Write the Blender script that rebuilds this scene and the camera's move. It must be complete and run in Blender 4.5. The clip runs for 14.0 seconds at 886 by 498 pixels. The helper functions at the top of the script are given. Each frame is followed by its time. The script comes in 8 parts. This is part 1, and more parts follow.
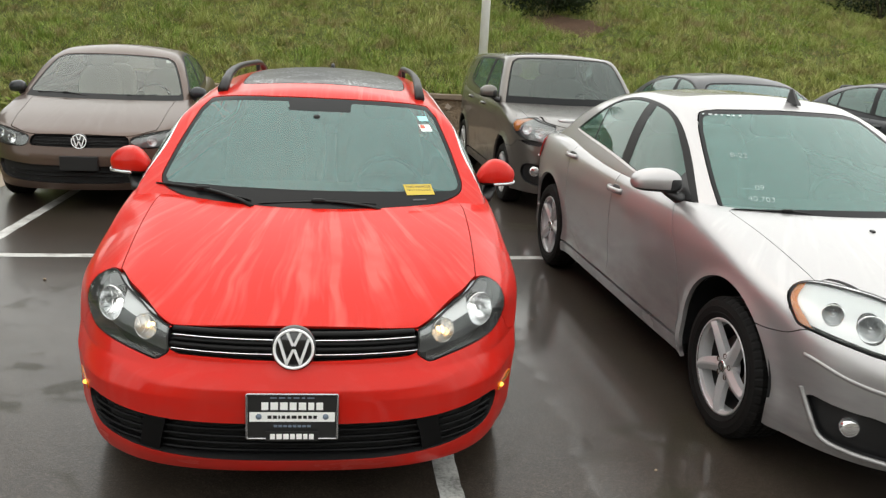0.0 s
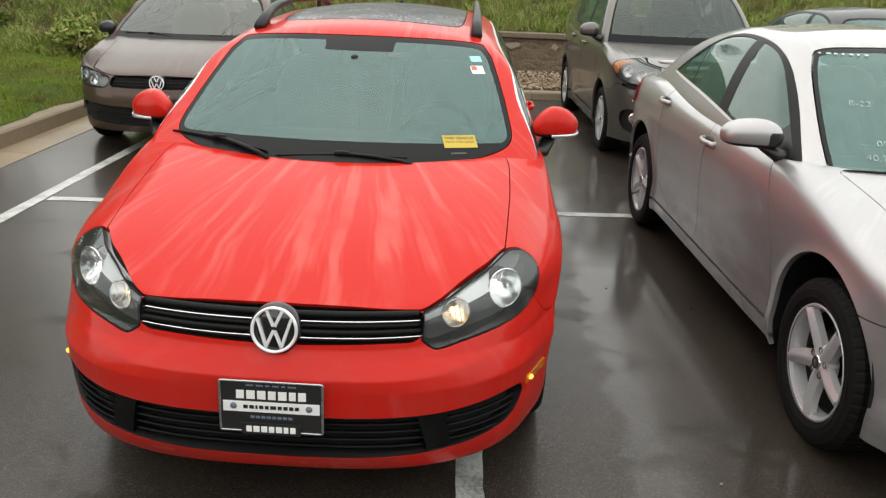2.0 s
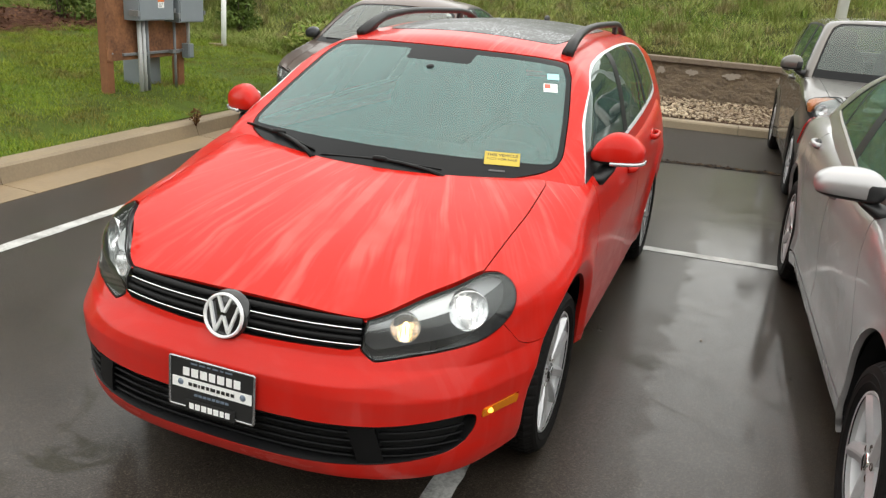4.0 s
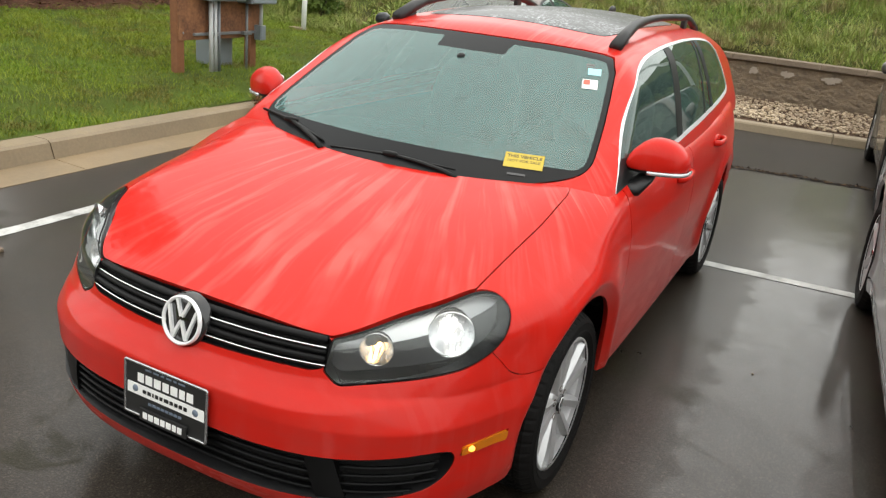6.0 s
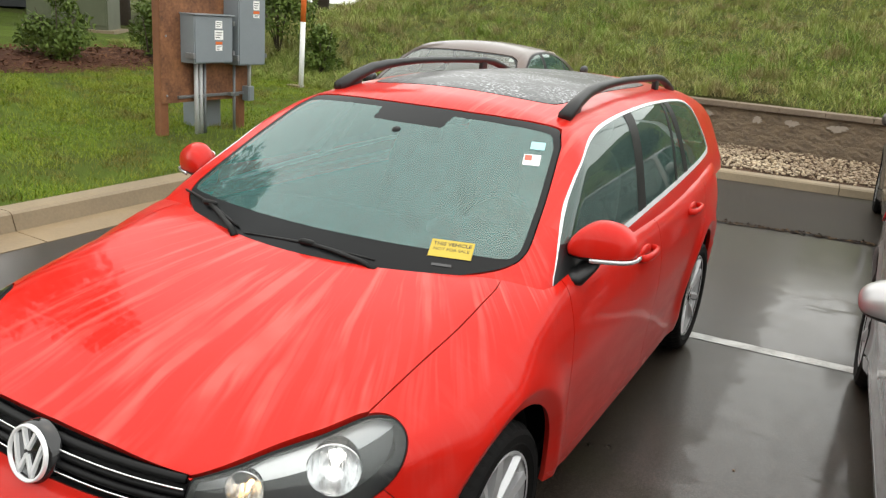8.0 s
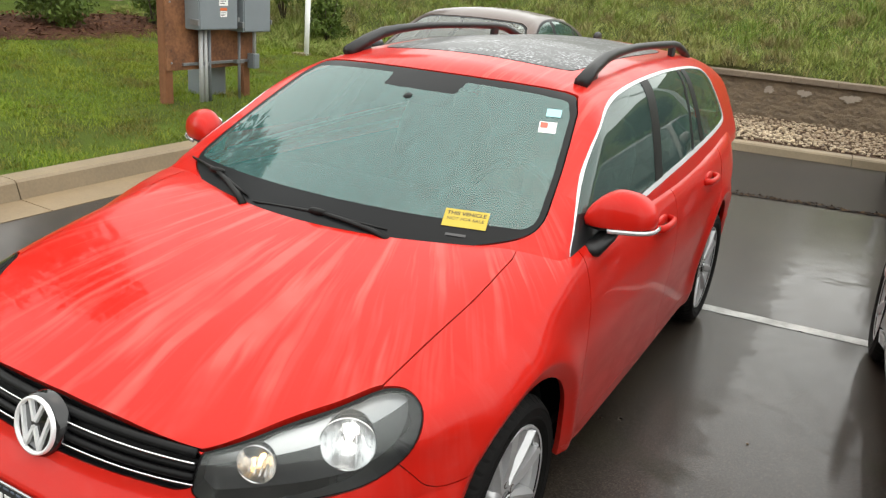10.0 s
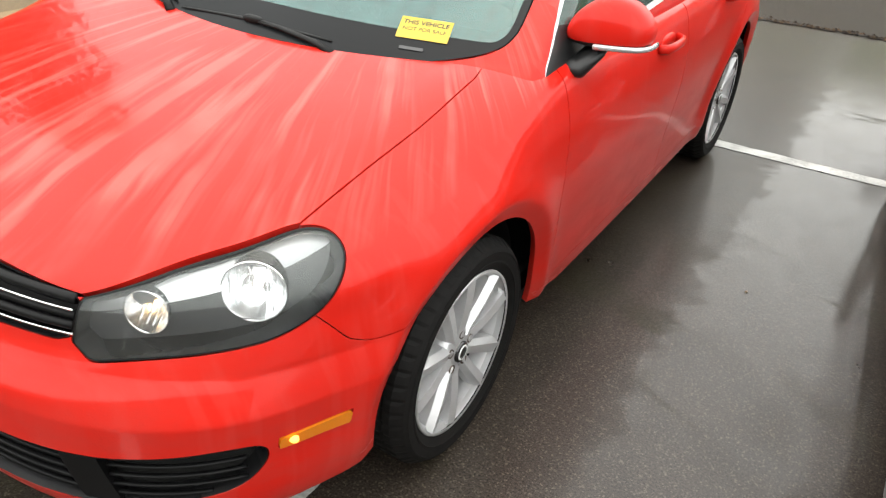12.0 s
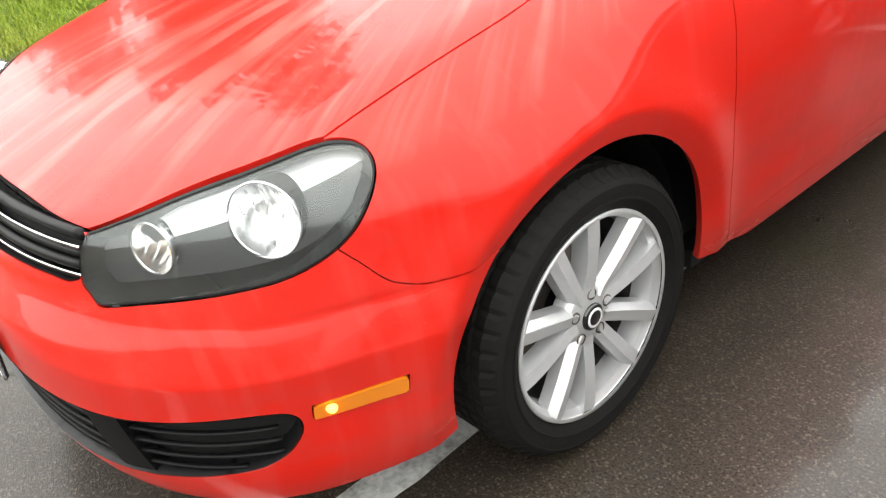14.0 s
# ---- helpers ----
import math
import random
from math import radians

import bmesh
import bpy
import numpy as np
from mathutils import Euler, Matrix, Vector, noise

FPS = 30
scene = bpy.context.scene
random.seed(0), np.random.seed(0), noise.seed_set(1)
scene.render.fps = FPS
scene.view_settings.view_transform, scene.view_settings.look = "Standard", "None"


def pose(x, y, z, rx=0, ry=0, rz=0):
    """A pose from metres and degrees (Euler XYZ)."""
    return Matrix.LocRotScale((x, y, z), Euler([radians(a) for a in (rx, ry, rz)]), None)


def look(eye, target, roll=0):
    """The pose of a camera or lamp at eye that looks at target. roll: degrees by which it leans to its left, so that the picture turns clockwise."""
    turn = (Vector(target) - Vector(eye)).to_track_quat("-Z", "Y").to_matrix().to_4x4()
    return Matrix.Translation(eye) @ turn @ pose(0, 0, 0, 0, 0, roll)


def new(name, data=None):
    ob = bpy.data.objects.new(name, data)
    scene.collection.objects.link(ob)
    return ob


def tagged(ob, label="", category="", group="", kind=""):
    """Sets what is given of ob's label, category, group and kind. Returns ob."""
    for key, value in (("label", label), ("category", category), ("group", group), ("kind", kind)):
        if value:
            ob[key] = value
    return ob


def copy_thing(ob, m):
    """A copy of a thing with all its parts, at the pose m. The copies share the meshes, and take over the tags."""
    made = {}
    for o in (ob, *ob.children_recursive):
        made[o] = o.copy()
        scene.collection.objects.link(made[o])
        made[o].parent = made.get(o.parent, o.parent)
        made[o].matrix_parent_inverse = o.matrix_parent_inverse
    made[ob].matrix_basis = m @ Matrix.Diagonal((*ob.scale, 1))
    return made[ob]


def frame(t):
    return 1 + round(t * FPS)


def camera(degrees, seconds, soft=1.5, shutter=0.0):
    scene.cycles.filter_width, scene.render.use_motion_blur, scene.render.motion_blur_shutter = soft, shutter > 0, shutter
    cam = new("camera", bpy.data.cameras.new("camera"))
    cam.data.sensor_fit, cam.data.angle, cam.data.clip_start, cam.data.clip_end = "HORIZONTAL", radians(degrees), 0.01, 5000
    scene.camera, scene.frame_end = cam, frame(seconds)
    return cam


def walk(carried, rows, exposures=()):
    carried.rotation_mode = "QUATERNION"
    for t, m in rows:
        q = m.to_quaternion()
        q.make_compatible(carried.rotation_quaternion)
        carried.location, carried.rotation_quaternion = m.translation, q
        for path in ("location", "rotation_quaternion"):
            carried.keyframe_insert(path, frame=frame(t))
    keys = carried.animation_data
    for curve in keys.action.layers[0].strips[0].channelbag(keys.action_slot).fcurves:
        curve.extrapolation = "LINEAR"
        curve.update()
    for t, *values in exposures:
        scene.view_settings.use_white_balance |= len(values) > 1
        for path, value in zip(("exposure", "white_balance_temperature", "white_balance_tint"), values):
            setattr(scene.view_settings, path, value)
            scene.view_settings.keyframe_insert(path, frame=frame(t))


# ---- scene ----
cam = camera(58.1, 14.0, 1.3)
PATH = [
    (0, (0.201, -3.438, 1.742), (0.419, -1.517, 1.229), 3.1),
    (0.5, (0.198, -3.448, 1.739), (0.444, -1.544, 1.176), 3.1),
    (1, (0.375, -3.358, 1.723), (0.434, -1.44, 1.16), 1.2),
    (1.5, (0.561, -3.23, 1.714), (0.478, -1.328, 1.102), 0.1),
    (2, (0.568, -2.967, 1.702), (0.494, -1.081, 1.042), 2.2),
    (2.5, (0.632, -2.822, 1.725), (0.397, -0.965, 1.021), 1.7),
    (3, (0.917, -2.718, 1.686), (0.417, -0.921, 0.964), 4.0),
    (3.2, (1.021, -2.719, 1.698), (0.47, -0.93, 0.995), 3.9),
    (5.3, (1.597, -2.662, 1.695), (0.792, -0.935, 1.088), 3.8),
    (5.5, (1.597, -2.594, 1.686), (0.741, -0.894, 1.073), 3.0),
    (6, (1.489, -2.324, 1.68), (0.658, -0.636, 1.001), 5.7),
    (6.5, (1.46, -2.167, 1.71), (0.749, -0.441, 0.991), 5.3),
    (7, (1.558, -1.97, 1.724), (0.766, -0.265, 1.042), 5.6),
    (7.5, (1.625, -1.865, 1.755), (0.756, -0.184, 1.107), 4.2),
    (8, (1.612, -1.882, 1.764), (0.711, -0.191, 1.192), 4.3),
    (8.2, (1.608, -1.884, 1.766), (0.7, -0.195, 1.198), 4.0),
    (10.3, (1.558, -1.842, 1.732), (0.657, -0.179, 1.082), 4.7),
    (10.5, (1.577, -1.848, 1.722), (0.658, -0.198, 1.064), 4.4),
    (11, (1.608, -1.802, 1.646), (0.712, -0.249, 0.759), 3.3),
    (11.5, (1.65, -1.703, 1.608), (0.691, -0.208, 0.688), 2.1),
    (12, (1.586, -1.493, 1.61), (0.751, 0.013, 0.592), 5.1),
    (12.5, (1.524, -1.344, 1.642), (0.834, 0.254, 0.658), 7.1),
    (13, (1.533, -1.237, 1.565), (0.656, 0.239, 0.539), 4.8),
    (13.5, (1.647, -1.078, 1.348), (0.457, 0.119, 0.276), -3.1),
    (14, (1.71, -1.052, 1.275), (0.343, 0.029, 0.293), -7.8),
]
EXPOSURES = [(0, 0.60), (1.0, 0.56), (2.0, 0.50), (2.5, 0.60), (3.0, 0.73), (5.5, 0.72), (7.0, 0.74), (8.0, 0.76), (10.5, 0.80), (11.0, 0.90), (11.5, 1.18), (12.5, 1.38), (14.0, 1.72)]
walk(cam, [(t, look(eye, target, roll)) for t, eye, target, roll in PATH], EXPOSURES)

# ---- light: a bright overcast sky ----
world = bpy.data.worlds.new("overcast_sky")
scene.world = world
world.use_nodes = True
wt = world.node_tree
sky = wt.nodes.new("ShaderNodeTexSky")
sky.sky_type = "NISHITA"
sky.sun_disc = False
sky.sun_elevation, sky.sun_rotation = radians(78), radians(-34)
sky.air_density, sky.dust_density, sky.ozone_density = 1.0, 6.0, 1.0
pale = wt.nodes.new("ShaderNodeMix")
pale.data_type = "RGBA"
pale.inputs["Factor"].default_value = 0.85
pale.inputs["B"].default_value = (8.9, 9.0, 8.5, 1)
wt.links.new(sky.outputs[0], pale.inputs["A"])
wt.links.new(pale.outputs["Result"], wt.nodes["Background"].inputs["Color"])
wt.nodes["Background"].inputs["Strength"].default_value = 0.125
sun_light = bpy.data.lights.new("sun", "SUN")
sun_light.energy, sun_light.angle, sun_light.color = 0.9, radians(170), (1.0, 0.98, 0.94)
sun = new("sun", sun_light)
sun.matrix_world = look((0, 0, 30), (0.12, -0.18, 29.0))

# ---- small helpers ----
def curve1(*knots):
    """A smooth monotone curve through (u, value) pairs, as a function on arrays."""
    u = np.array([k[0] for k in knots], float)
    v = np.array([k[1] for k in knots], float)
    h, d = np.diff(u), np.diff(v) / np.diff(u)
    m = np.zeros(len(u))
    m[0], m[-1] = d[0], d[-1]
    for i in range(1, len(u) - 1):
        if d[i - 1] * d[i] > 0:
            a, b = 2 * h[i] + h[i - 1], h[i] + 2 * h[i - 1]
            m[i] = (a + b) / (a / d[i - 1] + b / d[i])
    fine = np.linspace(u[0], u[-1], 600)
    i = np.clip(np.searchsorted(u, fine) - 1, 0, len(h) - 1)
    s = (fine - u[i]) / h[i]
    val = ((1 + 2 * s) * (1 - s) ** 2 * v[i] + s * (1 - s) ** 2 * h[i] * m[i]
           + s * s * (3 - 2 * s) * v[i + 1] + s * s * (s - 1) * h[i] * m[i + 1])
    return lambda q: np.interp(q, fine, val)


def smax(a, b, k):
    h = np.clip(0.5 + 0.5 * (a - b) / k, 0, 1)
    return b * (1 - h) + a * h + k * h * (1 - h)


def smin(a, b, k):
    return -smax(-a, -b, k)


def chaikin(points, rounds=3, closed=True):
    p = np.array(points, float)
    for _ in range(rounds):
        q = np.roll(p, -1, axis=0)
        if closed:
            p = np.stack([0.75 * p + 0.25 * q, 0.25 * p + 0.75 * q], 1).reshape(-1, p.shape[1])
        else:
            a, b = p[:-1], p[1:]
            mid = np.stack([0.75 * a + 0.25 * b, 0.25 * a + 0.75 * b], 1).reshape(-1, p.shape[1])
            p = np.vstack([p[:1], mid, p[-1:]])
    return p


def outline(points, rounds=2):
    """Signed distance (negative inside) to a rounded closed outline, as a function of two arrays."""
    p = chaikin(points, rounds)
    q = np.roll(p, -1, axis=0)

    def sd(u, v):
        best, inside = np.full(np.shape(u), 1e9), np.zeros(np.shape(u), bool)
        for (ax, ay), (bx, by) in zip(p, q):
            ex, ey = bx - ax, by - ay
            s = np.clip(((u - ax) * ex + (v - ay) * ey) / max(ex * ex + ey * ey, 1e-12), 0, 1)
            best = np.minimum(best, np.hypot(u - ax - s * ex, v - ay - s * ey))
            if abs(ey) > 1e-12:
                cross = ((ay > v) != (by > v)) & (u < ex * (v - ay) / ey + ax)
                inside ^= cross
        return np.where(inside, -best, best)
    return sd


# A sheet is (vertices as an array, faces as index tuples).
def grid_sheet(p):
    n, m = p.shape[:2]
    i = np.arange(n * m).reshape(n, m)
    f = np.stack([i[:-1, :-1], i[1:, :-1], i[1:, 1:], i[:-1, 1:]], -1).reshape(-1, 4)
    return p.reshape(-1, 3), [tuple(q) for q in f.tolist()]


def weld(sheet, eps=1e-4):
    v, f = sheet
    key = {}
    index = np.empty(len(v), int)
    keep = []
    for i, k in enumerate(map(tuple, np.round(v / eps).astype(np.int64).tolist())):
        if k not in key:
            key[k] = len(keep)
            keep.append(i)
        index[i] = key[k]
    out = []
    for face in f:
        g = []
        for a in face:
            b = int(index[a])
            if b not in g:
                g.append(b)
        if len(g) > 2:
            out.append(tuple(g))
    return v[keep], out


def compact(v, f):
    used = sorted({i for q in f for i in q})
    at = {a: b for b, a in enumerate(used)}
    return (v[used] if used else np.zeros((0, 3))), [tuple(at[i] for i in q) for q in f]


def split(sheet, fn):
    """The part of a sheet where fn < 0 and the part where fn > 0, cut clean along the border."""
    v, f = sheet
    if not f:
        return sheet, sheet
    s = fn(v)
    s = np.where(np.abs(s) < 1e-7, 1e-7, s)
    neg = s < 0
    extra, made, low, high = [], {}, [], []
    n = len(v)

    def cross(a, b):
        k = (a, b) if a < b else (b, a)
        if k not in made:
            t = s[k[0]] / (s[k[0]] - s[k[1]])
            made[k] = n + len(extra)
            extra.append(v[k[0]] + t * (v[k[1]] - v[k[0]]))
        return made[k]
    for q in f:
        c = sum(neg[i] for i in q)
        if c == len(q):
            low.append(q)
        elif c == 0:
            high.append(q)
        else:
            lo, hi = [], []
            for a, b in zip(q, q[1:] + q[:1]):
                (lo if neg[a] else hi).append(a)
                if neg[a] != neg[b]:
                    x = cross(a, b)
                    lo.append(x), hi.append(x)
            if len(lo) > 2:
                low.append(tuple(lo))
            if len(hi) > 2:
                high.append(tuple(hi))
    allv = np.vstack([v, np.array(extra)]) if extra else v
    return compact(allv, low), compact(allv, high)


def cut(sheet, fn, gap=0.0016):
    """As split, with a narrow joint left open along the border."""
    return split(sheet, lambda p: fn(p) + gap)[0], split(sheet, lambda p: fn(p) - gap)[1]


def mirrored(sheet):
    v, f = sheet
    return v * np.array([-1, 1, 1]), [q[::-1] for q in f]


def merged(*sheets):
    vs, fs, n = [], [], 0
    for v, f in sheets:
        if len(v):
            vs.append(v)
            fs += [tuple(i + n for i in q) for q in f]
            n += len(v)
    return np.vstack(vs), fs


def both(sheet):
    return weld(merged(sheet, mirrored(sheet)), 2e-4)


def normals(sheet):
    v, f = sheet
    n = np.zeros_like(v)
    for q in f:
        a, b, c = v[q[0]], v[q[1]], v[q[-1]]
        w = np.cross(b - a, c - a)
        for i in q:
            n[i] += w
    return n / np.maximum(np.linalg.norm(n, axis=1), 1e-12)[:, None]


def hem(sheet, depth=0.012):
    """Turns the free edges of a sheet inwards, so that it has a visible thickness."""
    v, f = sheet
    if not f:
        return sheet
    n = normals(sheet)
    seen = {}
    for q in f:
        for a, b in zip(q, q[1:] + q[:1]):
            seen[(a, b)] = True
    rim = [(a, b) for a, b in seen if (b, a) not in seen and (abs(v[a][0]) > 1e-4 or abs(v[b][0]) > 1e-4)]
    at, extra = {}, []
    for a, b in rim:
        for i in (a, b):
            if i not in at:
                at[i] = len(v) + len(extra)
                extra += [v[i], v[i] - n[i] * depth]
    new_f = [(at[b], at[a], at[a] + 1, at[b] + 1) for a, b in rim]
    return (np.vstack([v, np.array(extra)]) if extra else v), f + new_f


def shifted(sheet, d):
    return sheet[0] + normals(sheet) * d, sheet[1]


def link_sheet(name, sheet, material, parent=None, label="", smooth=True):
    me = bpy.data.meshes.new(name)
    me.from_pydata(np.asarray(sheet[0]).tolist(), [], sheet[1])
    me.validate()
    if smooth:
        me.polygons.foreach_set("use_smooth", [True] * len(me.polygons))
    me.materials.append(material)
    ob = new(name, me)
    if parent is not None:
        ob.parent = parent
    if label:
        tagged(ob, label)
    return ob


def part(name, bm, material, parent=None, label="", smooth=False, bevel=0.0):
    """Links a bmesh as one mesh object under a thing or a part."""
    if bevel:
        bmesh.ops.bevel(bm, geom=list(bm.edges), offset=bevel, segments=2, affect="EDGES", profile=0.6, clamp_overlap=True)
    bmesh.ops.recalc_face_normals(bm, faces=bm.faces)
    me = bpy.data.meshes.new(name)
    bm.to_mesh(me)
    bm.free()
    if smooth:
        me.polygons.foreach_set("use_smooth", [True] * len(me.polygons))
        me.set_sharp_from_angle(angle=radians(40))
    me.materials.append(material)
    ob = new(name, me)
    if parent is not None:
        ob.parent = parent
    if label:
        tagged(ob, label)
    return ob


def empty(name, m=None):
    ob = new(name)
    ob.empty_display_size = 0.1
    if m is not None:
        ob.matrix_world = m
    return ob


def box(bm, x0, x1, y0, y1, z0, z1):
    m = Matrix.LocRotScale(((x0 + x1) / 2, (y0 + y1) / 2, (z0 + z1) / 2), None, (abs(x1 - x0), abs(y1 - y0), abs(z1 - z0)))
    return bmesh.ops.create_cube(bm, size=1, matrix=m)["verts"]


def tube(points, radius, sides=8, closed=False, squash=None):
    """A sheet: a round bar along points; radius may be one number or one per point."""
    p = [Vector(q) for q in points]
    n = len(p)
    rad = [radius] * n if isinstance(radius, (int, float)) else list(radius)
    vs, fs = [], []
    up = Vector((0, 0, 1))
    for i, q in enumerate(p):
        a = p[(i - 1) % n] if closed or i > 0 else q
        b = p[(i + 1) % n] if closed or i < n - 1 else q
        d = (b - a).normalized()
        side = d.cross(up)
        if side.length < 0.05:
            side = d.cross(Vector((1, 0, 0)))
        side.normalize()
        top = side.cross(d)
        k = squash or (1, 1)
        for s in range(sides):
            w = 2 * math.pi * s / sides
            vs.append(q + (side * math.cos(w) * k[0] + top * math.sin(w) * k[1]) * rad[i])
    m = n if closed else n - 1
    for i in range(m):
        for s in range(sides):
            a, b = i * sides + s, i * sides + (s + 1) % sides
            c, d = ((i + 1) % n) * sides + (s + 1) % sides, ((i + 1) % n) * sides + s
            fs.append((a, b, c, d))
    if not closed:
        fs += [tuple(range(sides))[::-1], tuple(range((n - 1) * sides, n * sides))]
    return np.array([tuple(q) for q in vs]), fs


def lathe(profile, steps=48, axis="x"):
    """A sheet: (radius, along) pairs turned round the x axis."""
    vs, fs = [], []
    m = len(profile)
    for s in range(steps):
        w = 2 * math.pi * s / steps
        for r, a in profile:
            vs.append((a, r * math.cos(w), r * math.sin(w)))
    for s in range(steps):
        for i in range(m - 1):
            a, b = s * m + i, s * m + i + 1
            c, d = ((s + 1) % steps) * m + i + 1, ((s + 1) % steps) * m + i
            fs.append((a, b, c, d))
    return np.array(vs), fs


def text_object(name, body, size, material, m, parent=None, label="", bold=0.0):
    cu = bpy.data.curves.new(name, "FONT")
    cu.body, cu.size, cu.align_x, cu.align_y = body, size, "CENTER", "CENTER"
    cu.extrude, cu.offset = 0.0003, bold
    tmp = bpy.data.objects.new(name, cu)
    me = bpy.data.meshes.new_from_object(tmp)
    bpy.data.objects.remove(tmp)
    bpy.data.curves.remove(cu)
    me.materials.clear()
    me.materials.append(material)
    ob = new(name, me)
    if parent is not None:
        ob.parent = parent
    ob.matrix_basis = m
    if label:
        tagged(ob, label)
    return ob


# ---- materials ----
def material(name, colour=(0.5, 0.5, 0.5), rough=0.5, metal=0.0, **sockets):
    m = bpy.data.materials.new(name)
    m.use_nodes = True
    b = m.node_tree.nodes["Principled BSDF"]
    b.inputs["Base Color"].default_value = (*colour, 1)
    b.inputs["Roughness"].default_value = rough
    b.inputs["Metallic"].default_value = metal
    for k, v in sockets.items():
        b.inputs[k.replace("_", " ")].default_value = v
    return m


class Nodes:
    """Short writing for node trees."""
    def __init__(self, m):
        self.t = m.node_tree
        self.bsdf = self.t.nodes["Principled BSDF"]

    def put(self, kind, settings=None, **links):
        n = self.t.nodes.new(kind)
        for k, v in (settings or {}).items():
            if k == "operation":
                n.operation = v
            elif k == "blend_type":
                n.blend_type = v
            elif k == "data_type":
                n.data_type = v
            elif k == "feature":
                n.feature = v
            elif k == "distance":
                n.distance = v
        for k, v in links.items():
            key = k.replace("_", " ")
            key = int(key[1:]) if key[0] == "i" and key[1:].isdigit() else key
            if isinstance(v, bpy.types.NodeSocket):
                self.t.links.new(v, n.inputs[key])
            else:
                n.inputs[key].default_value = v
        return n

    def coords(self, kind="Object", scale=(1, 1, 1)):
        c = self.put("ShaderNodeTexCoord").outputs[kind]
        return self.put("ShaderNodeMapping", Vector=c, Scale=scale).outputs[0]

    def noise(self, vec, scale, detail=4, rough=0.55, distort=0.0):
        return self.put("ShaderNodeTexNoise", Vector=vec, Scale=scale, Detail=detail, Roughness=rough, Distortion=distort).outputs["Fac"]

    def ramp(self, fac, *stops):
        n = self.put("ShaderNodeValToRGB", Fac=fac)
        e = n.color_ramp.elements
        while len(e) < len(stops):
            e.new(0.5)
        for el, (at, c) in zip(e, stops):
            el.position = at
            el.color = (c, c, c, 1) if isinstance(c, (int, float)) else (*c, 1)
        return n.outputs["Color"]

    def math(self, op, a, b=0.0):
        return self.put("ShaderNodeMath", {"operation": op}, i0=a, i1=b).outputs[0]

    def mix(self, fac, a, b, blend="MIX"):
        n = self.t.nodes.new("ShaderNodeMix")
        n.data_type, n.blend_type = "RGBA", blend
        for key, v in (("Factor", fac), ("A", a), ("B", b)):
            if isinstance(v, bpy.types.NodeSocket):
                self.t.links.new(v, n.inputs[0 if key == "Factor" else (6 if key == "A" else 7)])
            else:
                n.inputs[0 if key == "Factor" else (6 if key == "A" else 7)].default_value = v if key == "Factor" else (*v, 1) if len(v) == 3 else v
        return n.outputs[2]

    def bump(self, height, strength=0.3, dist=0.01, normal=None):
        kw = dict(Height=height, Strength=strength, Distance=dist)
        if normal is not None:
            kw["Normal"] = normal
        return self.put("ShaderNodeBump", **kw).outputs[0]

    def set(self, **sockets):
        for k, v in sockets.items():
            s = self.bsdf.inputs[k.replace("_", " ")]
            if isinstance(v, bpy.types.NodeSocket):
                self.t.links.new(v, s)
            else:
                s.default_value = v


